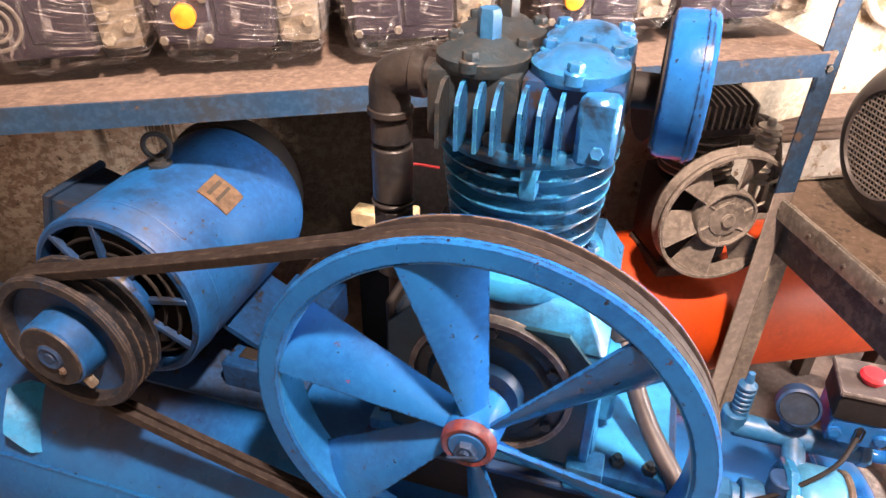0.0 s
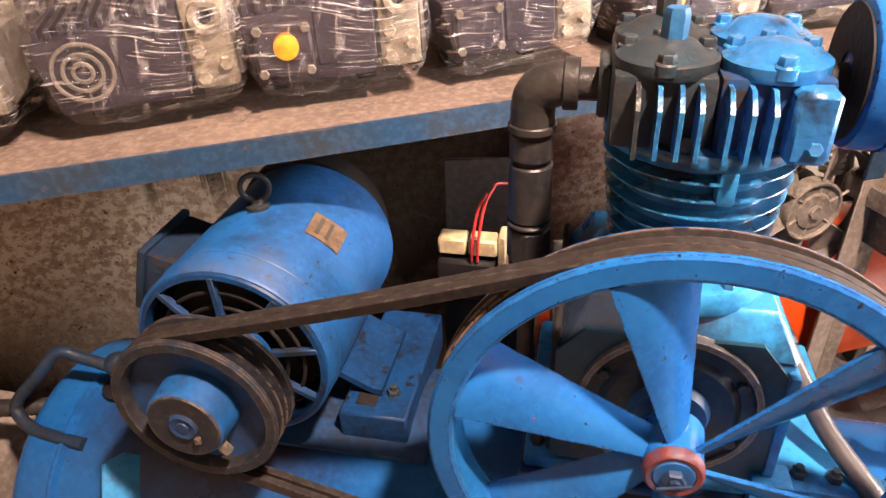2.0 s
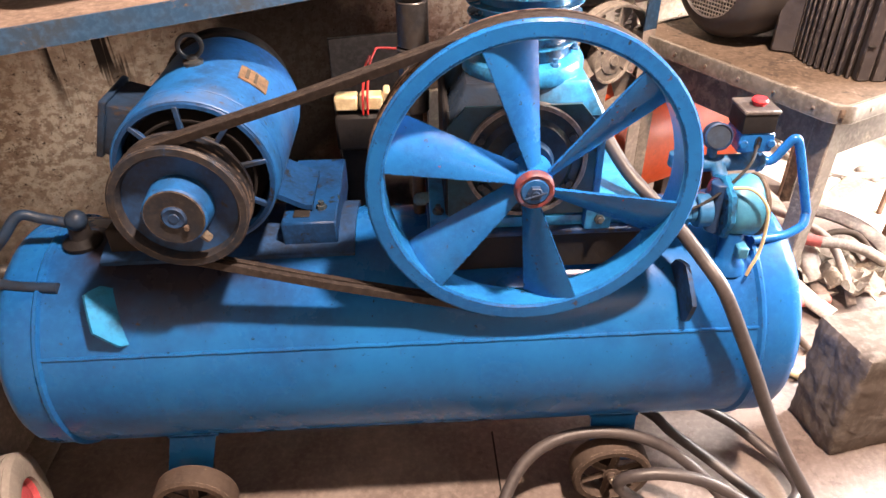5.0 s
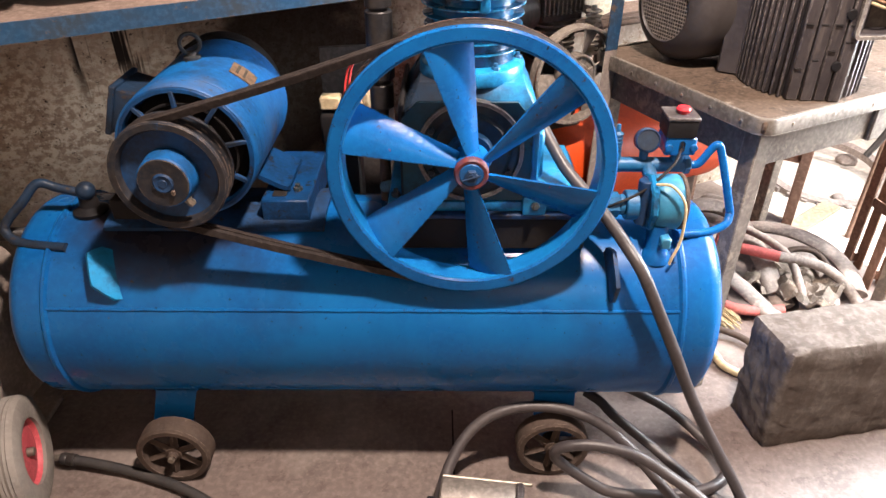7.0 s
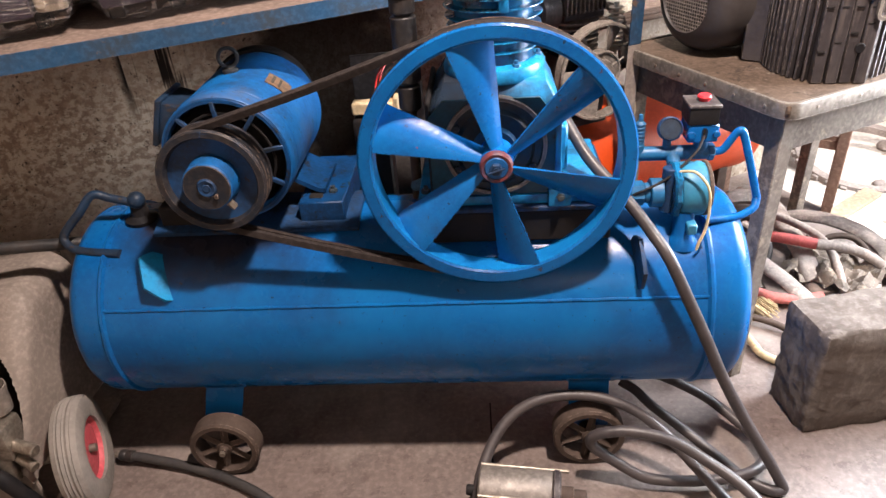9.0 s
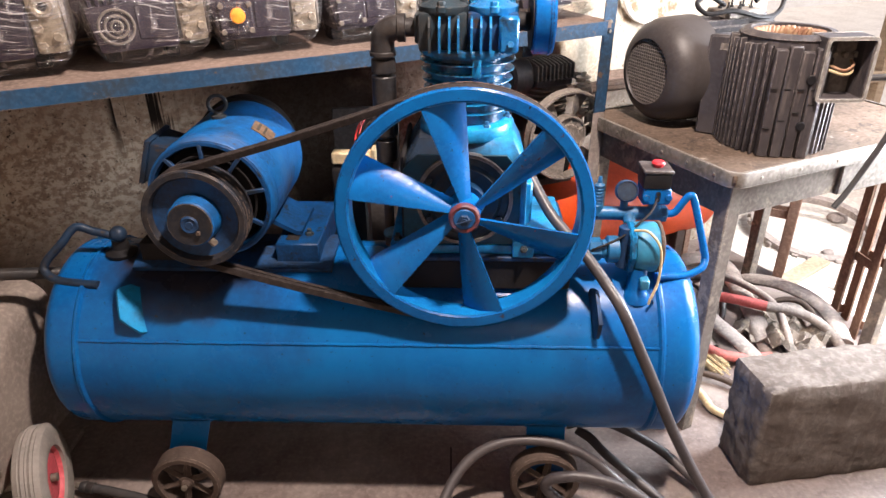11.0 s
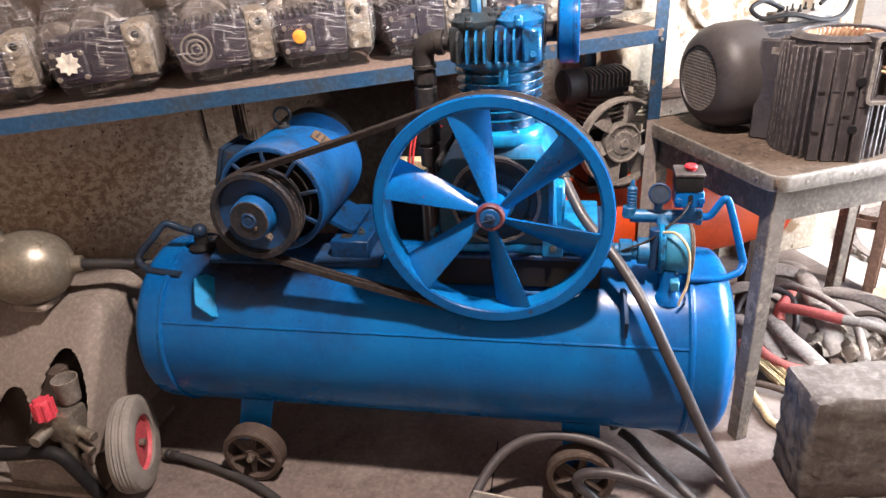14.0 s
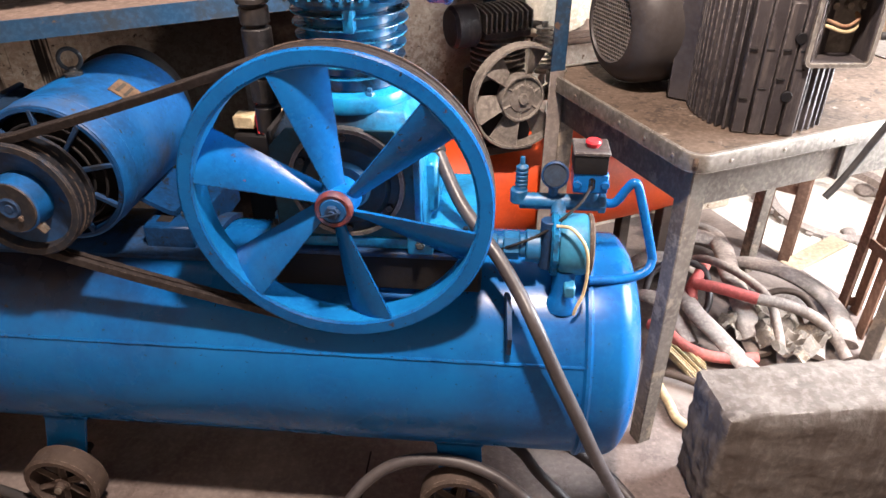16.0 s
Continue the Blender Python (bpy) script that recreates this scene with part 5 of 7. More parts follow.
# ---- wrapped pumps on the shelf ----
def film_shell(w, d, h, seed, tent):
    """A taut wrinkled wrap round a pump: w along the shelf, d deep, h high."""
    rng = random.Random(seed)
    off = Vector((rng.random() * 50, rng.random() * 50, rng.random() * 50))
    bm = bmesh.new()
    nu, nv = 120, 64
    low = 0.031
    px, py = w * 0.24 * math.sin(seed * 2.4), d * (0.10 + 0.10 * math.cos(seed * 1.7))
    rows = []
    for j in range(nv + 1):
        ph = -math.pi / 2 + math.pi * j / nv
        row = []
        for i in range(nu):
            th = 2 * math.pi * i / nu
            e = 0.24
            c, s = math.cos(th), math.sin(th)
            cp, sp = math.cos(ph), math.sin(ph)
            f = lambda x: math.copysign(abs(x) ** e, x)
            H = h + low
            p = Vector((f(c) * abs(cp) ** 0.42 * w / 2, f(s) * abs(cp) ** 0.42 * d / 2, f(sp) * H / 2 + H / 2 - low))
            # drawn in under the pump, and up to a twisted peak above it
            dn = min(1.0, max(0.0, (0.035 - p.z) / 0.06))
            p.x *= 1 - 0.20 * dn
            p.y *= 1 - (0.45 if p.y < 0 else 0.1) * dn
            up = min(1.0, max(0.0, p.z / h - 0.62) / 0.38)
            far = math.hypot((p.x - px) / (w * 0.56), (p.y - py) / (d * 0.56))
            ridge = 0.80 + 0.45 * noise.noise(Vector((2.2 * math.cos(th), 2.2 * math.sin(th), seed * 3.1)))
            p.z += 1.75 * tent * up * max(0.0, 1 - far) ** 0.9 * (0.7 + 0.3 * ridge) - 0.026 * up * max(0.0, -p.y / (d / 2))
            p.z -= 0.020 * up * max(0.0, -p.x / (w / 2))
            p.x += up * (px - p.x) * 0.10 * max(0.0, 1 - far)
            nn = Vector((c * cp, s * cp, sp))
            k = noise.noise(p * 11 + off) * 0.006 - abs(noise.noise(Vector((p.x * 14, p.y * 18, p.z * 46 + p.x * 9)) + off)) * 0.014 - abs(noise.noise(p * 24 + off)) * 0.009
            p += nn * k
            p.z = max(p.z, -low)
            row.append(bm.verts.new(p))
            if j in (0, nv):
                break
        rows.append(row)
    for j in range(nv):
        a, b = rows[j], rows[j + 1]
        for i in range(nu):
            k = (i + 1) % nu
            if len(a) == 1:
                bm.faces.new((a[0], b[k], b[i]))
            elif len(b) == 1:
                bm.faces.new((a[i], a[k], b[0]))
            else:
                bm.faces.new((a[i], a[k], b[k], b[i]))
    return bm


def wrapped_pump(u, turn, seed, face, tent=0.06, size=1.0, v=0.02, z=1.053):
    rng = random.Random(seed)
    kinds = {"star": "with a white star wheel", "ring": "with a ringed end cover", "cap": "with an orange oil cap", "lid": "with a bolted black lid", "plain": "with a brass manifold"}
    m = ROOM @ pose(u, v + 0.115, z + 0.034 + shelf_dip(u), 0, -1.0 - 3.0 * rng.random(), turn) @ Matrix.Scale(size, 4)
    t = thing("wrapped_pump", m, "film-wrapped grey pump " + kinds[face], "pump", "wrapped pumps on the shelf")
    L = True
    bm = box((-0.122, -0.088, 0.008), (0.055, 0.085, 0.118), 0.012, None, 2)
    for q in bm.verts:
        if q.co.z > 0.08:
            q.co.z -= 0.11 * (0.055 - q.co.x)
        else:
            q.co.x *= 0.90
    body = part("pump_body", bm, "pumpblack", t, "dark pump crankcase", L)
    for k in range(11):
        part("cooling_rib", box((-0.112 + 0.0148 * k, -0.080, 0.097 + 0.0016 * k), (-0.105 + 0.0148 * k, 0.075, 0.112 + 0.0016 * k), 0.001), "pumpblack", body, "", L)
    part("ribbed_flank", box((-0.028, -0.0905, 0.030), (0.050, -0.086, 0.098), 0.002), "pumpblack", body, "", L)
    man = part("manifold", box((0.055, -0.084, 0.014), (0.112, 0.070, 0.130), 0.009, None, 2), "brass", t, "brass pump manifold", L)
    part("manifold_cap", box((0.110, -0.070, 0.022), (0.121, 0.060, 0.112), 0.005), "pumpsilver", man, "", L)
    bm = lathe([(0.009, 0.004), (0.013, 0.0), (0.020, 0.0), (0.022, 0.008), (0.009, 0.008)], (0.084, -0.092, 0.104), (0.084, 1, 0.104), 20, True)
    part("port", bm, "brass", man, "", L)
    part("port_hole", cyl((0.084, -0.0855, 0.104), (0.084, -0.082, 0.104), 0.011, 16), "black", man, "", L)
    for x, zz in ((0.068, 0.030), (0.098, 0.045), (0.068, 0.064)):
        part("plug", bolt((x, -0.084, zz), (0, -1, 0), 0.0095, 0.009), "brass", man, "", L)
    part("drive_end", lathe([(0, 0), (0.060, 0), (0.066, 0.006), (0.066, 0.05), (0.05, 0.06), (0, 0.06)], (-0.03, 0.07, 0.095), (-0.03, 1, 0.16), 28), "pumpsilver", t, "cast drive end", L)
    for x in (-0.095, 0.030):
        part("foot", box((x, 0.020, -0.032 / size + 0.001), (x + 0.030, 0.080, 0.013), 0.003), "black", t, "dark cast foot", L)
    if face in ("lid", "star", "cap"):
        pl = part("front_lid", box((-0.106, -0.097, 0.022), (-0.032, -0.088, 0.090), 0.004), "pumpblack", t, "black bolted lid", L)
        for x in (-0.099, -0.039):
            for zz in (0.029, 0.083):
                part("lid_bolt", bolt((x, -0.097, zz), (0, -1, 0), 0.0065, 0.005), "steel", pl, "", L)
    if face == "star":
        bm = bmesh.new()
        ring = []
        for y_ in (-0.104, -0.096):
            ring.append([bm.verts.new((-0.071 + (0.026 if k % 2 else 0.019) * math.cos(math.pi * k / 9), y_, 0.062 + (0.026 if k % 2 else 0.019) * math.sin(math.pi * k / 9))) for k in range(18)])
        bm.faces.new(ring[0])
        bm.faces.new(ring[1])
        for k in range(18):
            bm.faces.new((ring[0][k], ring[0][(k + 1) % 18], ring[1][(k + 1) % 18], ring[1][k]))
        part("star_wheel", bm, "whitecap", t, "off-white star wheel", L)
    elif face == "cap":
        part("oil_cap", lathe([(0, 0), (0.015, 0), (0.016, 0.002), (0.016, 0.012), (0.010, 0.014), (0, 0.014)], (-0.066, -0.095, 0.062), (-0.066, -1, 0.062), 20), "yellow", t, "orange oil filler cap", L)
    elif face == "ring":
        for r in (0.034, 0.022, 0.011):
            part("cover_ring", torus((-0.068, -0.091, 0.060), (0, 1, 0), r, 0.0028, 28, 6), "pumpsilver", t, "", L)
    part("film", film_shell(0.262, 0.225, 0.156, seed, tent), "film", t, "crinkled clear stretch film", L)
    return t


PUMPS = [(-1.68, 4, "plain", 0.05, 1.0), (-1.412, -3, "star", 0.09, 1.0), (-1.146, 3, "ring", 0.08, 1.0), (-0.898, -2, "cap", 0.12, 1.0), (-0.640, 0, "lid", 0.06, 0.94), (-0.362, 3, "cap", 0.09, 0.94), (-0.125, -4, "plain", 0.07, 0.94)]
for k, (u, turn, face, tent, size) in enumerate(PUMPS):
    wrapped_pump(u, turn, 11 + k, face, tent, size)
for k, (u, turn, tent) in enumerate(((-1.55, 170, 0.05), (-1.27, 12, 0.03), (-1.02, 176, 0.06), (-0.76, -8, 0.04), (-0.48, 172, 0.05), (-0.22, 5, 0.05))):
    wrapped_pump(u, turn, 31 + k, "ring" if k % 2 else "plain", tent, 0.82, 0.218, 1.053)


# ---- table with the two motors ----
def work_table():
    t = thing("work_table", ROOM.copy(), "worn grey-brown steel table with aluminium-edged top", "table")
    u0, u1, v0, v1, z = 0.0, 0.86, -0.515, 0.07, 0.782
    part("tabletop", box((u0 + 0.004, v0 + 0.004, z - 0.030), (u1 - 0.004, v1 - 0.004, z), 0.004), "tabletop", t, "dusty scratched table top", True)
    r = 0.035
    pts = []
    for cx, cy, s in ((u0 + r, v0 + r, 180), (u1 - r, v0 + r, 270), (u1 - r, v1 - r, 0), (u0 + r, v1 - r, 90)):
        for k in range(7):
            a = radians(s + 15 * k)
            pts.append(Vector((cx + r * math.cos(a), cy + r * math.sin(a), z - 0.014)))
    edge = part("edge_trim", add_sweep(bmesh.new(), pts, [(-0.003, -0.018), (0.004, -0.018), (0.004, 0.014), (0.001, 0.018), (-0.007, 0.018), (-0.007, 0.016), (-0.003, 0.013)], True), "alu", t, "scuffed ribbed aluminium edging", True)
    for k in range(6):
        part("trim_screw", bolt((u0 - 0.004, v0 + 0.06 + 0.09 * k, z - 0.014), (-1, 0, 0), 0.004, 0.002), "steel", edge, "", True)
        part("trim_screw", bolt((u0 + 0.08 + 0.13 * k, v0 - 0.004, z - 0.014), (0, -1, 0), 0.004, 0.002), "steel", edge, "", True)
    part("apron", box((u0 + 0.035, v0 + 0.026, z - 0.120), (u1 - 0.035, v0 + 0.036, z - 0.031), 0.002), "tablepaint", t, "", True)
    part("apron", box((u0 + 0.026, v0 + 0.036, z - 0.120), (u0 + 0.036, v1 - 0.036, z - 0.031), 0.002), "tablepaint", t, "", True)
    part("apron", box((u0 + 0.035, v1 - 0.036, z - 0.120), (u1 - 0.035, v1 - 0.026, z - 0.031), 0.002), "tablepaint", t, "", True)
    part("drawer", box((0.40, v0 + 0.015, z - 0.125), (u1 - 0.05, v0 + 0.30, z - 0.034), 0.004), "alu", t, "grey metal drawer under the top", True)
    for u in (u0 + 0.022, u1 - 0.066):
        for v in (v0 + 0.022, v1 - 0.066):
            bm = box((u, v, 0.0), (u + 0.044, v + 0.044, z - 0.031), 0.003)
            for q in bm.verts:
                if q.co.z < 0.1:
                    q.co.x = u + 0.022 + (q.co.x - u - 0.022) * 0.85 - 0.006
                    q.co.y = v + 0.022 + (q.co.y - v - 0.022) * 0.85
            part("leg", bm, "tablepaint", t, "chipped square table leg", True)


work_table()
TZ0 = 0.7825


def stator_housing():
    m = pose(0.784, 0.503, TZ0, 0, 0, 18) @ Matrix.Diagonal((0.94, 0.94, 1.0, 1.0))
    t = thing("motor_stator", m, "open black finned motor stator standing upright on the table", "electric motor")
    R, H = 0.118, 0.275
    body = part("housing", lathe([(R - 0.022, 0.012), (R - 0.004, 0.0), (R - 0.002, 0.004), (R - 0.002, H - 0.004), (R + 0.002, H), (R - 0.010, H + 0.010), (R - 0.024, H + 0.010), (R - 0.026, H - 0.07), (R - 0.026, 0.02)], (0, 0, 0), (0, 0, 1), 48, True), "motorblack", t, "black dusty finned casting", True)
    n = 44
    for k in range(n):
        a = 360 * k / n
        if 214 < a < 276:
            continue
        under = 286 < a < 350
        q = max(abs(math.cos(radians(a))), abs(math.sin(radians(a))))
        ln = 0.014 + 0.030 * (1 / q - 1)
        bm = box((R - 0.006, -0.0034 - 0.002 * (k % 3 == 0), 0.002), (R + ln, 0.0034, 0.132 if under else H - 0.006 - 0.01 * random.Random(k).random()), 0.0012, pose(0, 0, 0, 0, 0, a))
        part("cooling_fin", bm, "motorblack", body, "", True)
    for k, (y_, top_) in enumerate(((-0.048, 0.018), (-0.0165, 0.010), (0.015, 0.022), (0.0465, 0.014))):
        part("pad", box((R - 0.01, y_ - 0.0145, 0.0), (R + 0.012 + 0.003 * (k % 2), y_ + 0.0145, H - top_), 0.003, pose(0, 0, 0, 0, 0, 246), 1), "motorblack", body, "blocky cast pad", True)
        for z_ in (0.07 + 0.02 * k, 0.165):
            part("notch", box((R + 0.0095, y_ - 0.012, z_), (R + 0.0165, y_ + 0.004, z_ + 0.004), 0.001, pose(0, 0, 0, 0, 0, 246)), "black", body, "", True)
    for z in (0.08, 0.19):
        bm = cyl((R + 0.010, 0.030, z), (R + 0.0175, 0.030, z), 0.011, 16)
        bm.transform(pose(0, 0, 0, 0, 0, 246))
        part("bolt_hole", bm, "black", body, "", True)
    rng = random.Random(4)
    for k in range(40):
        a = radians(9 * k)
        p = [Vector(((R - 0.034 + 0.006 * math.sin(s * 2.2)) * math.cos(a + 0.09 * s), (R - 0.034 + 0.006 * math.sin(s * 2.2)) * math.sin(a + 0.09 * s), H - 0.05 + 0.050 * math.sin(math.pi * s / 3) + rng.random() * 0.003)) for s in range(4)]
        part("winding", add_sweep(bmesh.new(), spline(p, 3), disc(0.0065, 6)), "winding", t, "varnished copper coil end", True)
    # terminal box on the flank, its open side to the front
    tm = pose(0, 0, 0, 0, 0, -103)
    x0, x1, y0, y1, z0, z1 = 0.070, 0.148, 0.016, 0.142, 0.142, 0.287
    # lighter grey back plate paints in the light falling inside the box
    tb = part("terminal_box", box((x0, y0, z0), (x0 + 0.008, y1, z1), 0.001, tm), "greycast", t, "open black terminal box without its lid, lit back painted grey", True)
    for lo, hi in (((x0 + 0.008, y0, z0), (x1, y0 + 0.007, z1)), ((x0 + 0.008, y1 - 0.007, z0), (x1, y1, z1)), ((x0 + 0.008, y0 + 0.007, z0), (x1, y1 - 0.007, z0 + 0.007)), ((x0 + 0.008, y0 + 0.007, z1 - 0.007), (x1, y1 - 0.007, z1))):
        part("box_side", box(lo, hi, 0.0015, tm), "motorblack", tb, "", True)
    rim = [Vector((x1 + 0.002, (y0 + y1) / 2 + sy * ((y1 - y0) / 2 - 0.012) + 0.010 * math.cos(a), (z0 + z1) / 2 + sz * ((z1 - z0) / 2 - 0.012) + 0.010 * math.sin(a))) for sy, sz, a0 in ((1, 1, 0), (-1, 1, 90), (-1, -1, 180), (1, -1, 270)) for a in (radians(a0 + 22.5 * q) for q in range(5))]
    bm = add_sweep(bmesh.new(), rim, [(-0.004, -0.004), (0.004, -0.004), (0.004, 0.004), (-0.004, 0.004)], True, (1, 0, 0))
    bm.transform(tm)
    part("gasket_rim", bm, "greycast", tb, "worn bare metal rim", True)
    for k, mm in enumerate(("cream", "winding")):
        e = 0.010 * k
        bm = tube([(x0 + 0.02, y0 + 0.010, 0.215 + e), (x0 + 0.05, y0 + 0.04, 0.208 + e), (x0 + 0.06, y0 + 0.07, 0.200 + e), (x0 + 0.05, y1 - 0.03, 0.206 + e * 1.5), (x0 + 0.02, y1 - 0.02, 0.225)], 0.0034, 8, 5)
        bm.transform(tm)
        part("lead_wire", bm, mm, tb, "loose motor lead", True)
    for y in (0.078, 0.106, 0.134):
        bm = bmesh.new()
        add_bolt(bm, (x0 + 0.008, y, 0.238), (1, 0, 0), 0.008, 0.014)
        bm.transform(tm)
        part("terminal", bm, "steel", tb, "", True)
    # flat foot plate, on edge
    fm = pose(0, 0, 0, 0, 0, -138)
    ft = part("mounting_foot", box((-0.004, -0.192, 0.0), (0.014, -0.102, 0.258), 0.005, fm), "motorblack", t, "flat cast mounting foot with a slot", True)
    part("slot", box((0.0135, -0.160, 0.222), (0.0155, -0.125, 0.238), 0.0, fm), "greycast", ft, "", True)
    part("foot_web", box((-0.03, -0.13, 0.0), (-0.006, -0.085, 0.24), 0.004, fm), "motorblack", ft, "", True)
    part("supply_cable", tube([(0.950, 0.405, 0.972), (0.985, 0.385, 0.975), (1.008, 0.372, 0.940), (1.008, 0.366, 0.865), (0.967, 0.361, 0.760), (0.935, 0.352, 0.700), (0.911, 0.345, 0.667)], 0.0075, 10, 6), "blackhose", t, "black supply cable hanging over the table edge")


stator_housing()


def lying_motor():
    a = Vector((0.488, 0.660, TZ0 + 0.144))
    ax = (at(1, -0.05, 0) - at(0, 0, 0)).normalized()
    m = Matrix.Translation((a.x, a.y, TZ0))
    t = thing("electric_motor", m, "dusty black finned electric motor lying on the table", "electric motor")
    b = a + ax
    hood = part("fan_hood", lathe([(0.084, 0.010), (0.087, 0.003), (0.098, 0.005), (0.116, 0.016), (0.1320, 0.036), (0.1395, 0.062), (0.1415, 0.140), (0.1385, 0.143), (0.132, 0.07), (0.098, 0.018)], a, b, 56, True), "fanhood", t, "rounded dusty brown-black fan hood")
    part("hood_back", lathe([(0, 0.022), (0.105, 0.022), (0.105, 0.026), (0, 0.026)], a, b, 32), "black", hood)
    s = ax.cross(Vector((0, 0, 1))).normalized()
    w = s.cross(ax)
    bm = bmesh.new()
    for k in range(21):
        h = -0.0855 + 0.00855 * k
        half = math.sqrt(max(0, 0.0875 ** 2 - h * h))
        if half < 0.01:
            continue
        c = a + ax * 0.009
        for d1, d2 in ((s, w), (w, s)):
            add_sweep(bm, [c + d1 * h - d2 * half, c + d1 * h + d2 * half], disc(0.0017, 5))
    part("fan_grille", bm, "pumpsilver", hood, "wire-mesh fan grille")
    body = part("motor_body", lathe([(0, 0.125), (0.118, 0.125), (0.118, 0.40), (0.08, 0.42), (0.03, 0.425), (0, 0.425)], a, b, 48), "motorblack", t, "finned grey-black motor body")
    for k in range(26):
        t_ = radians(360 / 26 * k + 4)
        d = s * math.cos(t_) + w * math.sin(t_)
        e = d.cross(ax)
        bm = sheet(lambda p, q: a + ax * (0.128 + 0.262 * p) + d * (0.112 + 0.022 * q), 1, 1, 0.005)
        part("cooling_fin", bm, "motorblack", body)
    bm = bmesh.new()
    c = a + ax * 0.28 + Vector((0, 0, 0.140))
    q = Matrix.Translation(c) @ ax.to_track_quat("X", "Z").to_matrix().to_4x4()
    tb = part("terminal_block", box((-0.06, -0.045, -0.012), (0.06, 0.045, 0.010), 0.004, q), "greycast", t, "bare terminal block with studs")
    for k in range(6):
        p = q @ Vector((-0.04 + 0.04 * (k % 3), -0.015 + 0.03 * (k // 3), 0.010))
        bm = bmesh.new()
        add_bolt(bm, p, (0, 0, 1), 0.006, 0.006, 0.014)
        part("stud", bm, "black", tb)
    part("lead_wire", tube([q @ Vector((-0.04, 0.0, 0.02)), q @ Vector((-0.10, 0.0, 0.045)), q @ Vector((-0.145, -0.01, 0.030)), q @ Vector((-0.12, -0.03, 0.005)), q @ Vector((-0.05, -0.05, 0.012)), q @ Vector((0.05, -0.055, -0.01)), q @ Vector((0.12, -0.04, 0.0)), q @ Vector((0.17, 0.0, 0.04)), q @ Vector((0.13, 0.02, 0.045)), q @ Vector((0.09, 0.02, 0.02))], 0.0065, 8, 6), "black", t, "black rubber lead looped over the motor")
    for e in (0.19, 0.34):
        for sg in (-1, 1):
            p = a + ax * e + s * (sg * 0.095)
            part("mounting_foot", box((p.x - 0.03, p.y - 0.03, TZ0), (p.x + 0.03, p.y + 0.03, TZ0 + 0.05), 0.004), "motorblack", t)


lying_motor()

m = ROOM @ pose(0.74, -0.02, TZ0, 0, 0, 20) @ Matrix.Diagonal((0.40, 0.40, 0.66, 1))
t = thing("small_blue_motor", m, "small bright blue motor casting standing on the table", "electric motor")
b_ = part("casing", box((-0.045, -0.05, 0.0), (0.045, 0.05, 0.29), 0.016, None, 2), "bluemotor", t, "", True)
part("cover", box((-0.036, -0.058, 0.22), (0.036, -0.048, 0.275), 0.004), "bluemotor", t, "", True)
part("socket", box((-0.018, -0.061, 0.232), (0.018, -0.057, 0.262), 0.002), "black", t, "", True)


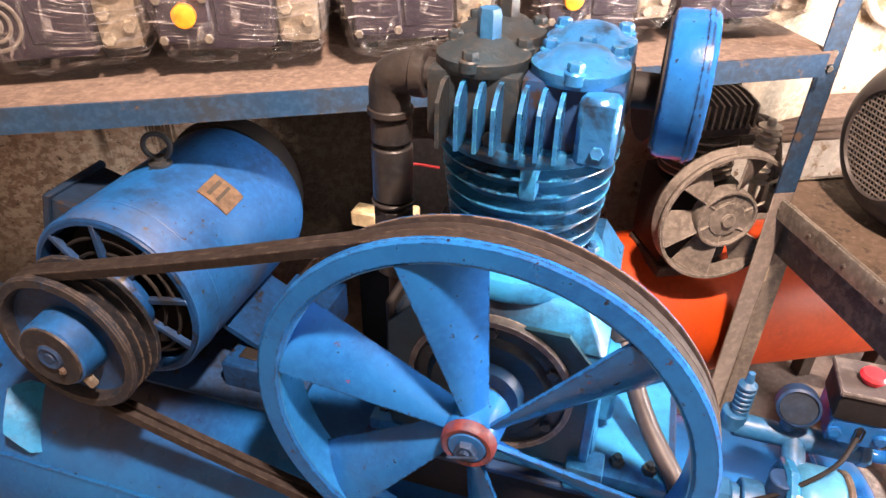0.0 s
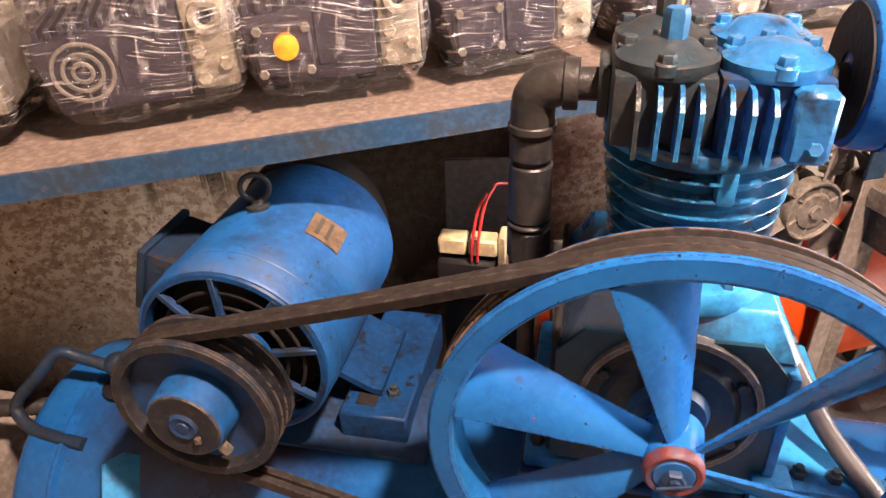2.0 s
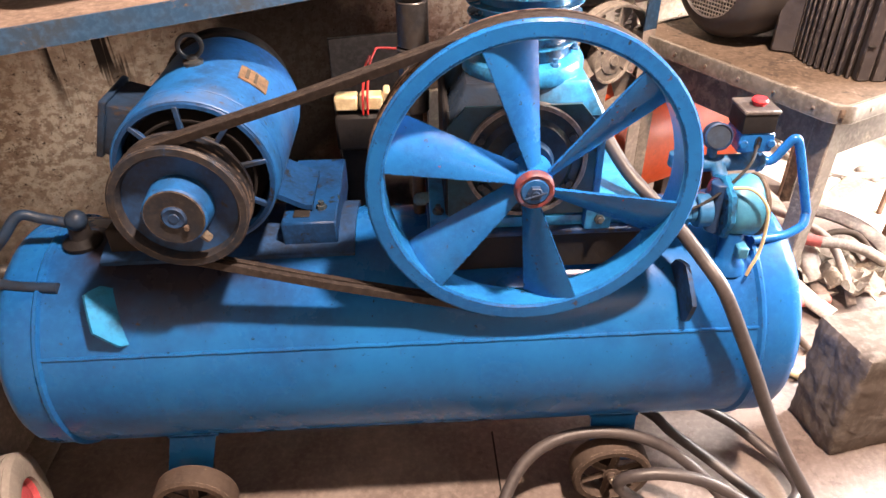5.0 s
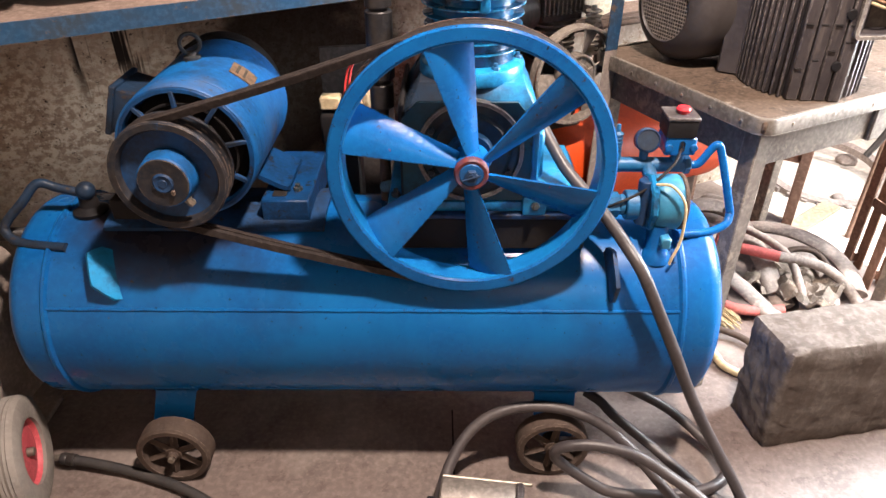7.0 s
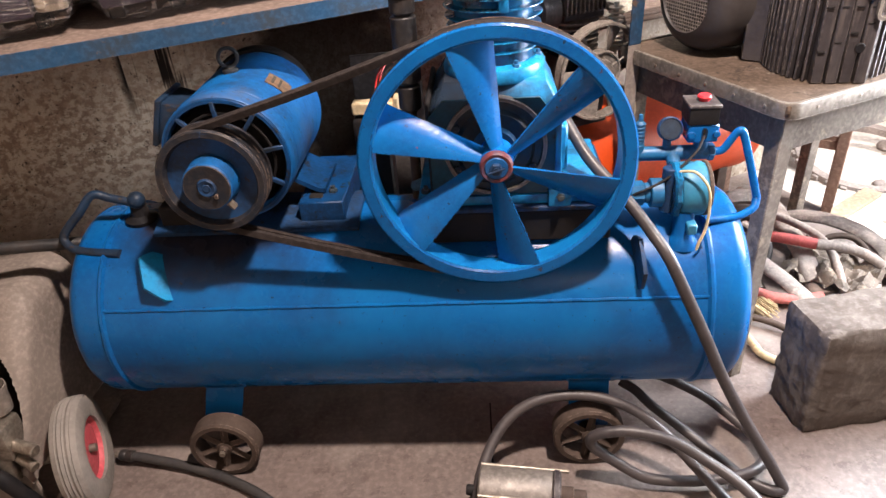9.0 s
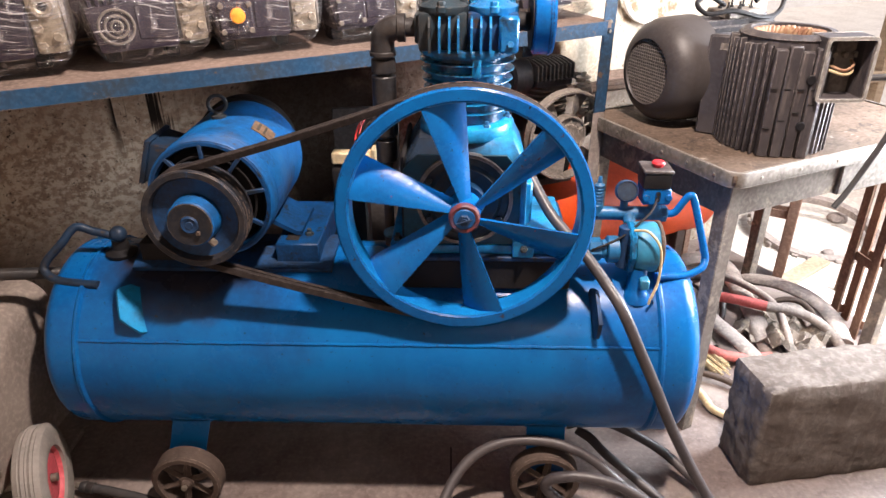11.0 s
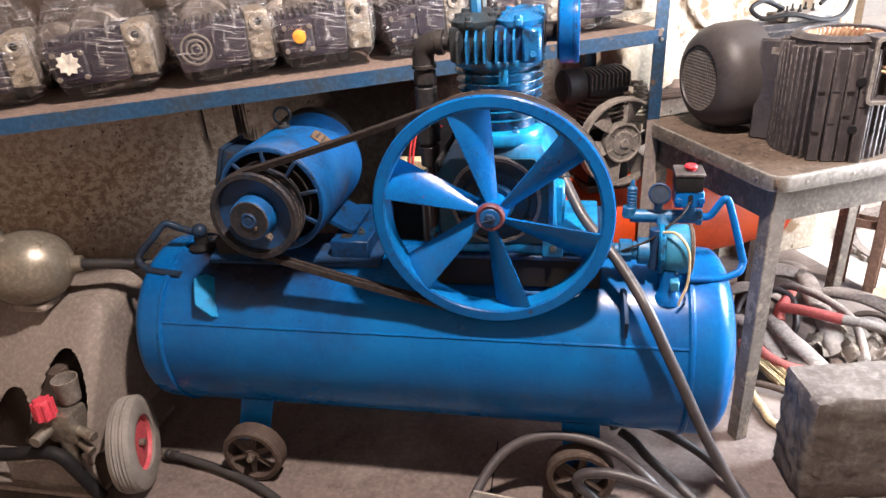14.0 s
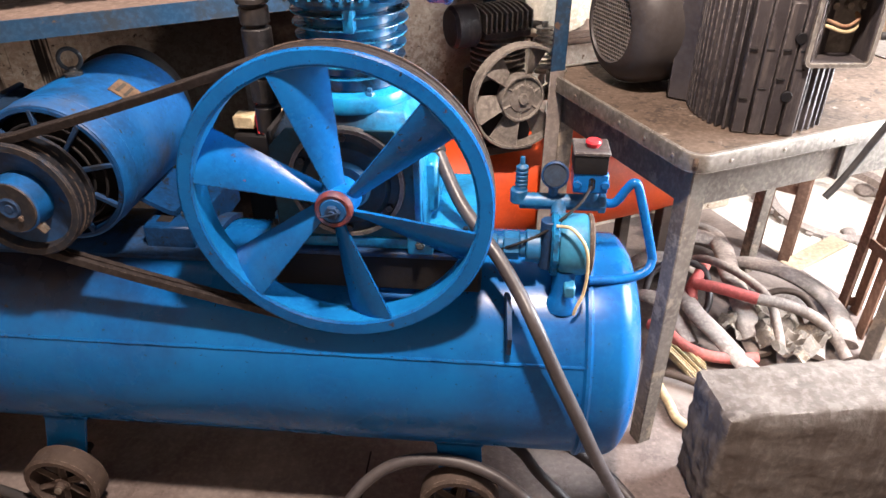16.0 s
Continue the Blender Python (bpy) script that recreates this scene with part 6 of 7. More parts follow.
# ---- orange compressor under the shelf ----
def orange_compressor():
    t = thing("orange_compressor", ROOM @ pose(0, 0.13, 0), "small orange air compressor with a grey pump and fan wheel", "air compressor")
    v, z, r = 0.0, 0.400, 0.170
    prof = [(0, -0.56)] + [(r * math.sin(radians(9 * k)), -0.50 - 0.06 * math.cos(radians(9 * k))) for k in range(1, 11)]
    prof += [(r * math.cos(radians(9 * k)), 0.57 + 0.06 * math.sin(radians(9 * k))) for k in range(10)] + [(0, 0.63)]
    part("tank", lathe(prof, (0.02, v + 0.085, z), (1.02, v + 0.085, z), 56), "orange", t, "scratched orange steel tank", True)
    for u in (-0.40, 0.48):
        for s in (-1, 1):
            part("tank_leg", box((u, 0.085 + s * 0.10 - 0.02, 0.0), (u + 0.04, 0.085 + s * 0.10 + 0.02, 0.30), 0.003), "castiron", t, "", True)
    part("saddle", box((-0.15, -0.03, 0.555), (0.0, 0.12, 0.58), 0.004), "castiron", t, "", True)
    c = (-0.075, 0.0, 0.0)
    cc = part("crankcase", box((-0.15, -0.02, 0.58), (0.0, 0.12, 0.76), 0.02, None, 2), "black", t, "dark oily crankcase", True)
    bar = part("cylinder", lathe([(0, 0), (0.048, 0), (0.048, 0.10), (0, 0.10)], (-0.075, 0.05, 0.755), (-0.075, 0.05, 2), 28), "greycast", t, "finned grey cylinder", True)
    for k in range(6):
        part("cooling_fin", lathe([(0.044, 0.012 + 0.015 * k), (0.071, 0.013 + 0.015 * k), (0.072, 0.017 + 0.015 * k), (0.044, 0.019 + 0.015 * k)], (-0.075, 0.05, 0.755), (-0.075, 0.05, 2), 32, True), "greycast", bar, "", True)
    hd = part("cylinder_head", box((-0.14, -0.01, 0.855), (-0.012, 0.115, 0.875), 0.004), "motorblack", t, "dark finned head", True)
    for k in range(10):
        bm = sheet(lambda s, q: (-0.138 + 0.0138 * k, -0.015 + 0.13 * s, 0.874 + 0.045 * q + 0.010 * math.sin(math.pi * s)), 5, 2, 0.004)
        part("head_fin", bm, "greycast", hd, "", True)
    part("intake_filter", lathe([(0, 0), (0.045, 0), (0.052, 0.008), (0.052, 0.06), (0.045, 0.068), (0, 0.07)], (-0.145, 0.04, 0.885), (-1, 0.02, 0.87), 32), "motorblack", t, "dark round intake filter", True)
    ctr = Vector((-0.072, -0.075, 0.728))
    f, b = ctr + Vector((0, -0.022, 0)), ctr + Vector((0, 1, 0))
    rim = part("fan_wheel", lathe([(0.126, 0.0), (0.132, 0.0), (0.134, 0.004), (0.128, 0.018), (0.134, 0.032), (0.132, 0.038), (0.126, 0.038)], f, b, 56, True), "greycast", t, "dusty grey fan flywheel", True)
    part("hub", lathe([(0, -0.006), (0.012, -0.006), (0.014, 0.0), (0.034, 0.002), (0.036, 0.006), (0.052, 0.006), (0.054, 0.0), (0.058, 0.0), (0.060, 0.004), (0.060, 0.03), (0, 0.03)], f, b, 40), "greycast", rim, "", True)
    for k in range(6):
        a0 = 60 * k + 25
        bm = sheet(lambda s, q: ctr + Vector(((0.03 + 0.095 * s) * math.cos(radians(a0 - 31 * q)), -0.018 + 0.03 * q, (0.03 + 0.095 * s) * math.sin(radians(a0 - 31 * q)))), 5, 4, 0.004)
        part("spoke", bm, "greycast", rim, "", True)
    part("shaft", cyl(ctr + Vector((0, 0.0, 0)), ctr + Vector((0, 0.07, 0)), 0.014, 12), "steel", t, "", True)
    for k, du in enumerate((0.0, 0.016)):
        part("intercooler_pipe", tube([(-0.01, 0.05, 0.87), (0.03 + du, 0.03, 0.865), (0.045 + du, 0.0, 0.82), (0.045 + du, -0.02, 0.74), (0.03 + du, -0.02, 0.70), (0.0, 0.0, 0.68)], 0.009, 10, 5), "greycast", t, "bent grey pipe", True)
    pts = [Vector((0.024, -0.012, 0.758 + 0.0125 * k)) for k in range(10)]
    ft = part("finned_tube", cyl((0.024, -0.012, 0.70), (0.024, -0.012, 0.888), 0.008, 12), "whitecap", t, "pale finned cooling tube", True)
    for p in pts:
        part("tube_fin", lathe([(0.006, 0), (0.022, 0.001), (0.022, 0.004), (0.006, 0.005)], p, p + Vector((0, 0, 1)), 18, True), "whitecap", ft, "", True)


orange_compressor()


# ---- behind the orange compressor: low shelf with sack and rods ----
def low_shelf():
    t = thing("low_shelf", ROOM @ pose(0, 0, 0), "dark dusty lower shelf board against the wall", "shelf")
    part("board", box((0.03, 0.30, 0.765), (0.80, 0.47, 0.785), 0.003), "board", t, "", True)
    for u in (0.05, 0.76):
        part("leg", box((u, 0.32, 0), (u + 0.03, 0.46, 0.765), 0.002), "rustframe", t, "", True)


low_shelf()


def sack(u, v, z, w, d, h, turn, seed, label):
    bm = bmesh.new()
    bmesh.ops.create_cube(bm, size=1)
    bmesh.ops.subdivide_edges(bm, edges=bm.edges[:], cuts=9, use_grid_fill=True)
    off = Vector((seed * 3.1, seed * 1.7, 0))
    for q in bm.verts:
        p = q.co * 2
        s = Vector((math.copysign(abs(p.x) ** 1, p.x), p.y, p.z))
        k = 1 - 0.16 * (abs(p.x * p.y) + abs(p.y * p.z) + abs(p.x * p.z)) / 1.6
        nn = noise.noise(p * 1.3 + off) * 0.10 + noise.noise(p * 4 + off) * 0.035
        s *= k * (1 + nn)
        q.co = Vector((s.x * w / 2, s.y * d / 2, max(0.0, (s.z + 0.9) * h / 1.85)))
    return solo("sack", bm, "sack", ROOM @ pose(u, v, z, 0, 0, turn), label, "sack")


sack(0.17, 0.37, 0.785, 0.26, 0.15, 0.25, 4, 1, "cream woven sack slumped on the lower shelf")
for k in range(5):
    solo("steel_rod", cyl((0, 0, 0), (0.62 + 0.05 * k, 0.03 * math.sin(k * 2.1), 0.02 * (k % 2)), 0.008, 10), "castiron", ROOM @ pose(0.04 + 0.01 * k, 0.22 + 0.016 * k, 0.795), "thin rusty steel rod lying on the lower shelf", "rod", "rods on the lower shelf")


# ---- starter box with red wires, and a board leaning on the wall ----
def starter():
    c = Vector((-0.31, 0.58, 0))
    t = thing("starter_unit", Matrix.Translation(c), "dark grimy motor with a cream connector and red wires", "electric motor")
    # panel added in place of the dark grey lower wall
    part("panel", box((-0.055, -0.006, 0.0), (0.13, 0.006, 0.83), 0.002, pose(c.x, 0.615, 0, -2, 0, 10)), "greypanel", t, "added dark grey panel standing in for the lower wall")
    bm = box((-0.352, 0.470, 0.630), (-0.250, 0.560, 0.712), 0.006)
    add_box(bm, (-0.345, 0.480, 0.0), (-0.262, 0.550, 0.632), 0.006)
    part("connector_base", bm, "black", t, "black grimy stand of the connector")
    for x in (-0.350, -0.297):
        part("connector", box((x, 0.474, 0.722), (x + 0.050, 0.512, 0.754), 0.004), "cream", t, "cream terminal connector")
    part("connector_cover", box((-0.246, 0.478, 0.640), (-0.232, 0.520, 0.762), 0.003), "cream", t, "cream plastic end cover")
    for k in range(2):
        e = 0.010 * k
        part("red_wire", tube([(-0.290 + e, 0.470, 0.716), (-0.287 + e, 0.462, 0.760), (-0.279 + e, 0.480, 0.812 + 0.006 * k), (-0.268 + e, 0.500, 0.833 + 0.007 * k), (-0.250, 0.520, 0.838 + 0.004 * k), (-0.205, 0.545, 0.830)][:6 if k else 4], 0.0026, 8, 6), "wire", t, "bright red wire")


starter()
solo("grey_board", box((-0.022, -0.006, 0), (0.022, 0.006, 0.76), 0.002), "tablepaint", pose(-0.12, 0.44, 0, -4, 0, 14), "grey metal strip leaning under the shelf", "board")


# ---- concrete block ----
def concrete_block():
    bm = bmesh.new()
    bmesh.ops.create_cube(bm, size=1)
    bmesh.ops.subdivide_edges(bm, edges=bm.edges[:], cuts=19, use_grid_fill=True)
    for q in bm.verts:
        p = q.co.copy()
        e = sorted(abs(x) for x in p)
        s = Vector((p.x * 0.56, p.y * 0.160, (p.z + 0.5) * 0.305))
        r = noise.noise(Vector((s.x * 20, s.y * 20, s.z * 20)))
        k = max(0.0, (e[1] - 0.37) / 0.13) ** 2 * (1.3 + r)
        if k > 0:
            s = Vector((s.x * (1 - 0.018 * k), s.y * (1 - 0.055 * k), 0.1525 + (s.z - 0.1525) * (1 - 0.035 * k) if s.z > 0.1525 else s.z))
        nn = p.normalized() * (0.0075 * noise.noise(s * 60) + 0.006 * noise.noise(s * 14))
        s += nn
        s.z = max(0.0, s.z)
        s.y *= 1 + 0.03 * (s.z / 0.305 - 0.5)
        q.co = s
    return solo("concrete_block", bm, "concrete", pose(0.992, 0.203, 0, 0, 0, 11), "rough grey cast concrete block on the floor", "concrete block")


concrete_block()


# ---- hoses on the floor ----
def hose(name, pts, r, material, label, squash=1.0, step=7, n=12, group="", ends=""):
    """A hose along points; ends: "a" and "b" put a crimped sleeve on its first or last end."""
    pts = [Vector(p) for p in pts]
    c = pts[0].copy()
    c.z = 0
    if not ends:
        bm = tube(pts, r, n, step, squash)
        bm.transform(Matrix.Translation(-c))
        return solo(name, bm, material, Matrix.Translation(c), label, "hose", group)
    t = thing(name, Matrix.Translation(c), label, "hose", group)
    part("hose_tube", tube(pts, r, n, step, squash), material, t)
    for e, p, q in (("a", pts[0], pts[1]), ("b", pts[-1], pts[-2])):
        if e in ends:
            d = (q - p).normalized()
            f = part("end_sleeve", lathe([(r * 0.6, -0.004), (r + 0.002, -0.004), (r + 0.003, 0.0), (r + 0.003, 0.010), (r + 0.0015, 0.012), (r + 0.003, 0.014), (r + 0.003, 0.030), (r + 0.001, 0.032), (r * 0.6, 0.03)], p, p + d, 20, True), "pipe", t, "crimped dark metal sleeve")
            part("nipple", lathe([(0, -0.02), (r * 0.55, -0.02), (r * 0.7, -0.016), (r * 0.7, 0.0), (0, 0.0)], p, p + d, 14), "steel", f)
    return t


hose("rubber_hose", [(0.135, 0.235, 0.815), (0.160, 0.195, 0.775), (0.193, 0.150, 0.728), (0.235, 0.105, 0.690), (0.270, 0.070, 0.658), (0.305, 0.030, 0.618), (0.333, -0.010, 0.582), (0.375, -0.033, 0.496), (0.417, -0.042, 0.408), (0.471, -0.052, 0.291), (0.526, -0.063, 0.190), (0.580, -0.078, 0.098), (0.612, -0.088, 0.040), (0.624, -0.097, 0.014), (0.596, -0.100, 0.014), (0.548, -0.066, 0.016), (0.498, -0.003, 0.025), (0.437, 0.059, 0.045), (0.371, 0.116, 0.070), (0.341, 0.150, 0.085), (0.306, 0.175, 0.095)], 0.0125, "hose", "grey-brown rubber air hose coiled on the floor", ends="a")
hose("rubber_hose", [(0.290, 0.178, 0.100), (0.287, 0.194, 0.108), (0.307, 0.205, 0.113), (0.344, 0.208, 0.110), (0.420, 0.186, 0.095), (0.512, 0.138, 0.070), (0.581, 0.074, 0.040), (0.604, 0.019, 0.040), (0.602, -0.032, 0.040), (0.557, -0.073, 0.042), (0.481, -0.086, 0.034), (0.385, -0.086, 0.030), (0.320, -0.080, 0.036), (0.273, -0.070, 0.060), (0.222, -0.062, 0.098), (0.198, -0.062, 0.126), (0.199, -0.064, 0.150), (0.225, -0.068, 0.168), (0.284, -0.074, 0.176), (0.364, -0.090, 0.164), (0.434, -0.125, 0.138), (0.502, -0.185, 0.116), (0.57, -0.28, 0.07), (0.63, -0.40, 0.014)], 0.0125, "hose", "grey-brown rubber air hose looped in front of a wheel", ends="b")
hose("rubber_hose", [(-0.055, -0.30, 0.014), (-0.065, -0.20, 0.03), (-0.048, -0.10, 0.090), (0.005, -0.02, 0.150), (0.085, 0.015, 0.188), (0.19, 0.018, 0.198), (0.285, 0.0, 0.178), (0.36, -0.035, 0.135), (0.43, -0.09, 0.075), (0.50, -0.17, 0.03), (0.58, -0.32, 0.013)], 0.0125, "hose", "grey rubber hose arched over the wheel", ends="a")
hose("black_hose", [(-0.955, 0.01, 0.028), (-0.88, 0.0, 0.024), (-0.78, -0.02, 0.018), (-0.66, -0.06, 0.016), (-0.55, -0.12, 0.016), (-0.46, -0.20, 0.016), (-0.40, -0.32, 0.016)], 0.0115, "blackhose", "black rubber hose with a crimped end on the floor", ends="a")

# tangle below and behind the table
R_ = random.Random(7)
def heap_hose(name, pts, r, material, label, squash=1.0, group="hoses in the heap"):
    hose(name, [at(*p) for p in pts], r, material, label, squash, group=group)


heap_hose("canvas_hose", [(0.44, -0.03, 0.04), (0.43, -0.10, 0.09), (0.413, -0.20, 0.085), (0.425, -0.278, 0.065), (0.44, -0.357, 0.035), (0.45, -0.42, 0.02)], 0.030, "canvas", "flattened grey canvas hose in a heap", 0.45)
heap_hose("canvas_hose", [(0.828, 0.279, 0.03), (0.784, 0.171, 0.07), (0.702, 0.032, 0.10), (0.618, -0.095, 0.11), (0.558, -0.216, 0.10), (0.533, -0.295, 0.05), (0.52, -0.36, 0.02)], 0.034, "canvas", "flattened grey canvas hose in a heap", 0.5)
heap_hose("canvas_hose", [(0.740, 0.05, 0.03), (0.756, 0.002, 0.06), (0.775, -0.05, 0.08), (0.807, -0.123, 0.09), (0.838, -0.221, 0.08), (0.841, -0.319, 0.05), (0.772, -0.42, 0.03)], 0.036, "canvas", "wide pale grey canvas hose in a heap", 0.5)
heap_hose("canvas_hose", [(0.60, 0.22, 0.04), (0.66, 0.17, 0.09), (0.73, 0.13, 0.08), (0.80, 0.10, 0.03)], 0.040, "canvas", "thick grey canvas hose in a heap", 0.6)
heap_hose("canvas_hose", [(0.66, -0.06, 0.03), (0.70, -0.17, 0.07), (0.74, -0.26, 0.08), (0.72, -0.35, 0.05), (0.66, -0.42, 0.02)], 0.028, "canvas", "flattened grey canvas hose in a heap", 0.4)
heap_hose("canvas_hose", [(0.30, 0.02, 0.03), (0.34, -0.06, 0.08), (0.37, -0.15, 0.07), (0.36, -0.25, 0.03)], 0.030, "canvas", "flattened grey canvas hose in a heap", 0.4)
heap_hose("canvas_hose", [(0.36, 0.14, 0.03), (0.44, 0.09, 0.10), (0.53, 0.06, 0.09), (0.60, 0.01, 0.04)], 0.034, "canvas", "flattened grey canvas hose in a heap", 0.5)
heap_hose("rubber_hose", [(0.36, -0.02, 0.03), (0.42, 0.02, 0.10), (0.49, -0.01, 0.14), (0.53, -0.08, 0.13), (0.50, -0.15, 0.07), (0.44, -0.18, 0.03)], 0.011, "hose", "dark rubber hose looped in the heap")
heap_hose("rubber_hose", [(0.60, -0.20, 0.03), (0.66, -0.22, 0.11), (0.72, -0.27, 0.12), (0.74, -0.33, 0.07), (0.69, -0.38, 0.03)], 0.010, "castiron", "brown rubber hose on the heap")
heap_hose("rubber_hose", [(0.512, 0.012, 0.11), (0.544, -0.037, 0.15), (0.57, -0.105, 0.16), (0.597, -0.187, 0.15), (0.603, -0.269, 0.13), (0.574, -0.352, 0.08), (0.54, -0.42, 0.02)], 0.013, "canvas", "thin dusty grey hose looped over the heap")
heap_hose("red_hose", [(0.44, -0.14, 0.09), (0.464, -0.107, 0.11), (0.51, -0.077, 0.12), (0.583, -0.021, 0.11)], 0.018, "pinkhose", "faded red rubber hose in the heap", group="red hoses")
heap_hose("red_hose", [(0.462, -0.117, 0.13), (0.503, -0.18, 0.14), (0.565, -0.262, 0.14)], 0.017, "pinkhose", "faded red rubber hose in the heap", group="red hoses")
heap_hose("rubber_hose", [(0.563, -0.259, 0.14), (0.635, -0.309, 0.13), (0.706, -0.355, 0.095), (0.738, -0.409, 0.05), (0.735, -0.46, 0.02)], 0.0165, "canvas", "dusty rubber hose with its red worn off")
heap_hose("red_hose", [(0.29, -0.15, 0.05), (0.307, -0.202, 0.06), (0.317, -0.249, 0.05), (0.351, -0.306, 0.04), (0.42, -0.344, 0.03), (0.494, -0.372, 0.03)], 0.0165, "pinkhose", "faded red rubber hose in the heap", group="red hoses")
heap_hose("brown_hose", [(0.22, -0.28, 0.015), (0.183, -0.347, 0.018), (0.165, -0.419, 0.018), (0.153, -0.469, 0.015), (0.18, -0.53, 0.012)], 0.012, "cream", "thin tan hose on the floor")
heap_hose("brown_hose", [(0.20, -0.31, 0.03), (0.25, -0.36, 0.03), (0.29, -0.42, 0.02), (0.28, -0.48, 0.012)], 0.010, "castiron", "thin brown hose on the floor")


def rag():
    bm = sheet(lambda s, q: (0.22 * (s - 0.5), 0.26 * (q - 0.5), 0.045 + 0.045 * noise.noise(Vector((s * 5, q * 5, 3))) + 0.03 * noise.noise(Vector((s * 12, q * 12, 8))) + 0.02), 22, 22, 0.004)
    return solo("rag", bm, "tablepaint", ROOM @ pose(0.61, -0.31, 0.0, 0, 0, 20), "crumpled dark grey rag on the hose heap", "rag")


rag()

bm = bmesh.new()
rr = random.Random(3)
for k in range(60):
    a = 0.02 * rr.random()
    p = at(0.265 + 0.06 * rr.random(), -0.26 + 0.05 * rr.random(), 0.03 + 0.025 * rr.random())
    d = at(0.15, -1.1, 0) - at(0, 0, 0)
    q = p + d * 0.10 + Vector((0, 0, -0.02))
    add_sweep(bm, [p, p.lerp(q, 0.5), q], disc(0.0022, 5))
solo("straw_broom", bm, "cream", Matrix(), "bundle of yellow broom straw on the floor", "broom", kind="stuff")


# ---- rusty stands in the bright yard ----
def stand(u, v, w, d, h, turn, lean=0):
    t = thing("rusty_stand", ROOM @ pose(u, v, -0.012, 0, lean, turn), "rusty brown angle-iron stand on the yard ground", "stand", "rusty stands in the yard")
    for x in (0, w):
        for y in (0, d):
            bm = box((x - 0.018, y - 0.018, 0), (x + 0.018, y - 0.012, h), 0.001)
            add_box(bm, (x - 0.018, y - 0.018, 0), (x - 0.012, y + 0.018, h), 0.001)
            part("post", bm, "rustframe", t, "", True)
    for y in (0, d):
        part("rail", box((0.016, y - 0.012, 0.264), (w - 0.016, y - 0.006, 0.296), 0.001), "rustframe", t, "", True)
        part("rail", box((0.016, y - 0.012, h - 0.032), (w - 0.016, y - 0.006, h), 0.001), "rustframe", t, "", True)
    for x in (0, w):
        part("rail", box((x - 0.012, 0.016, 0.034), (x - 0.006, d - 0.016, 0.066), 0.001), "rustframe", t, "", True)


stand(0.930, 0.118, 0.106, 0.05, 0.60, -58)
stand(0.924, -0.280, 0.112, 0.05, 0.62, -108)
solo("steel_rod", cyl((0, 0, 0), (0.10, 0.04, 0.62), 0.010, 10), "rustframe", ROOM @ pose(1.125, -0.132, -0.012), "rusty steel rod propped up in the yard", "rod")
solo("plank", box((-0.16, -0.035, 0.0), (0.16, 0.035, 0.018), 0.004), "wood", ROOM @ pose(1.12, 0.02, -0.012, 0, 0, 12), "short pale weathered plank on the yard ground", "plank")


def rim_on_ground(u, v, r):
    m = ROOM @ pose(u, v, 0.03, 8, -6, 0)
    t = thing("wheel_ring", m, "pale dusty toothed metal ring lying in the yard", "ring")
    part("ring", lathe([(r - 0.035, -0.015), (r, -0.015), (r, 0.015), (r - 0.035, 0.015)], (0, 0, 0), (0, 0, 1), 48, True), "canvas", t, "", True)
    for k in range(28):
        part("tooth", box((r - 0.002, -0.012, -0.01), (r + 0.012, 0.012, 0.01), 0.001, pose(0, 0, 0, 0, 0, 360 / 28 * k)), "canvas", t, "", True)


rim_on_ground(1.45, 0.25, 0.26)
for k in range(26):
    a, b = 1.2 + 2.2 * R_.random(), -1.2 + 2.4 * R_.random()
    s = 0.015 + 0.03 * R_.random()
    bm = bmesh.new()
    bmesh.ops.create_icosphere(bm, subdivisions=2, radius=s)
    for q in bm.verts:
        q.co *= 1 + 0.35 * noise.noise(q.co * 40 + Vector((k, 0, 0)))
        q.co.z *= 0.6
    solo("stone", bm, "canvas", ROOM @ pose(a, b, -0.012 + s * 0.35), "small pale rubble stone in the yard", "stone", "yard rubble")


# doorway timber frame and boxes far in the yard
def yard_frame():
    t = thing("timber_frame", ROOM @ pose(1.55, 0.9, -0.012), "weathered timber frame with a shelf in the yard", "frame")
    for x in (0.0, 1.1):
        part("post", box((x, 0, 0), (x + 0.07, 0.07, 2.2), 0.004), "wood", t, "", True)
    part("beam", box((-0.15, -0.004, 1.22), (1.3, 0.09, 1.30), 0.004), "wood", t, "", True)
    part("beam", box((-0.15, -0.004, 0.42), (1.3, 0.09, 0.48), 0.004), "wood", t, "", True)


yard_frame()


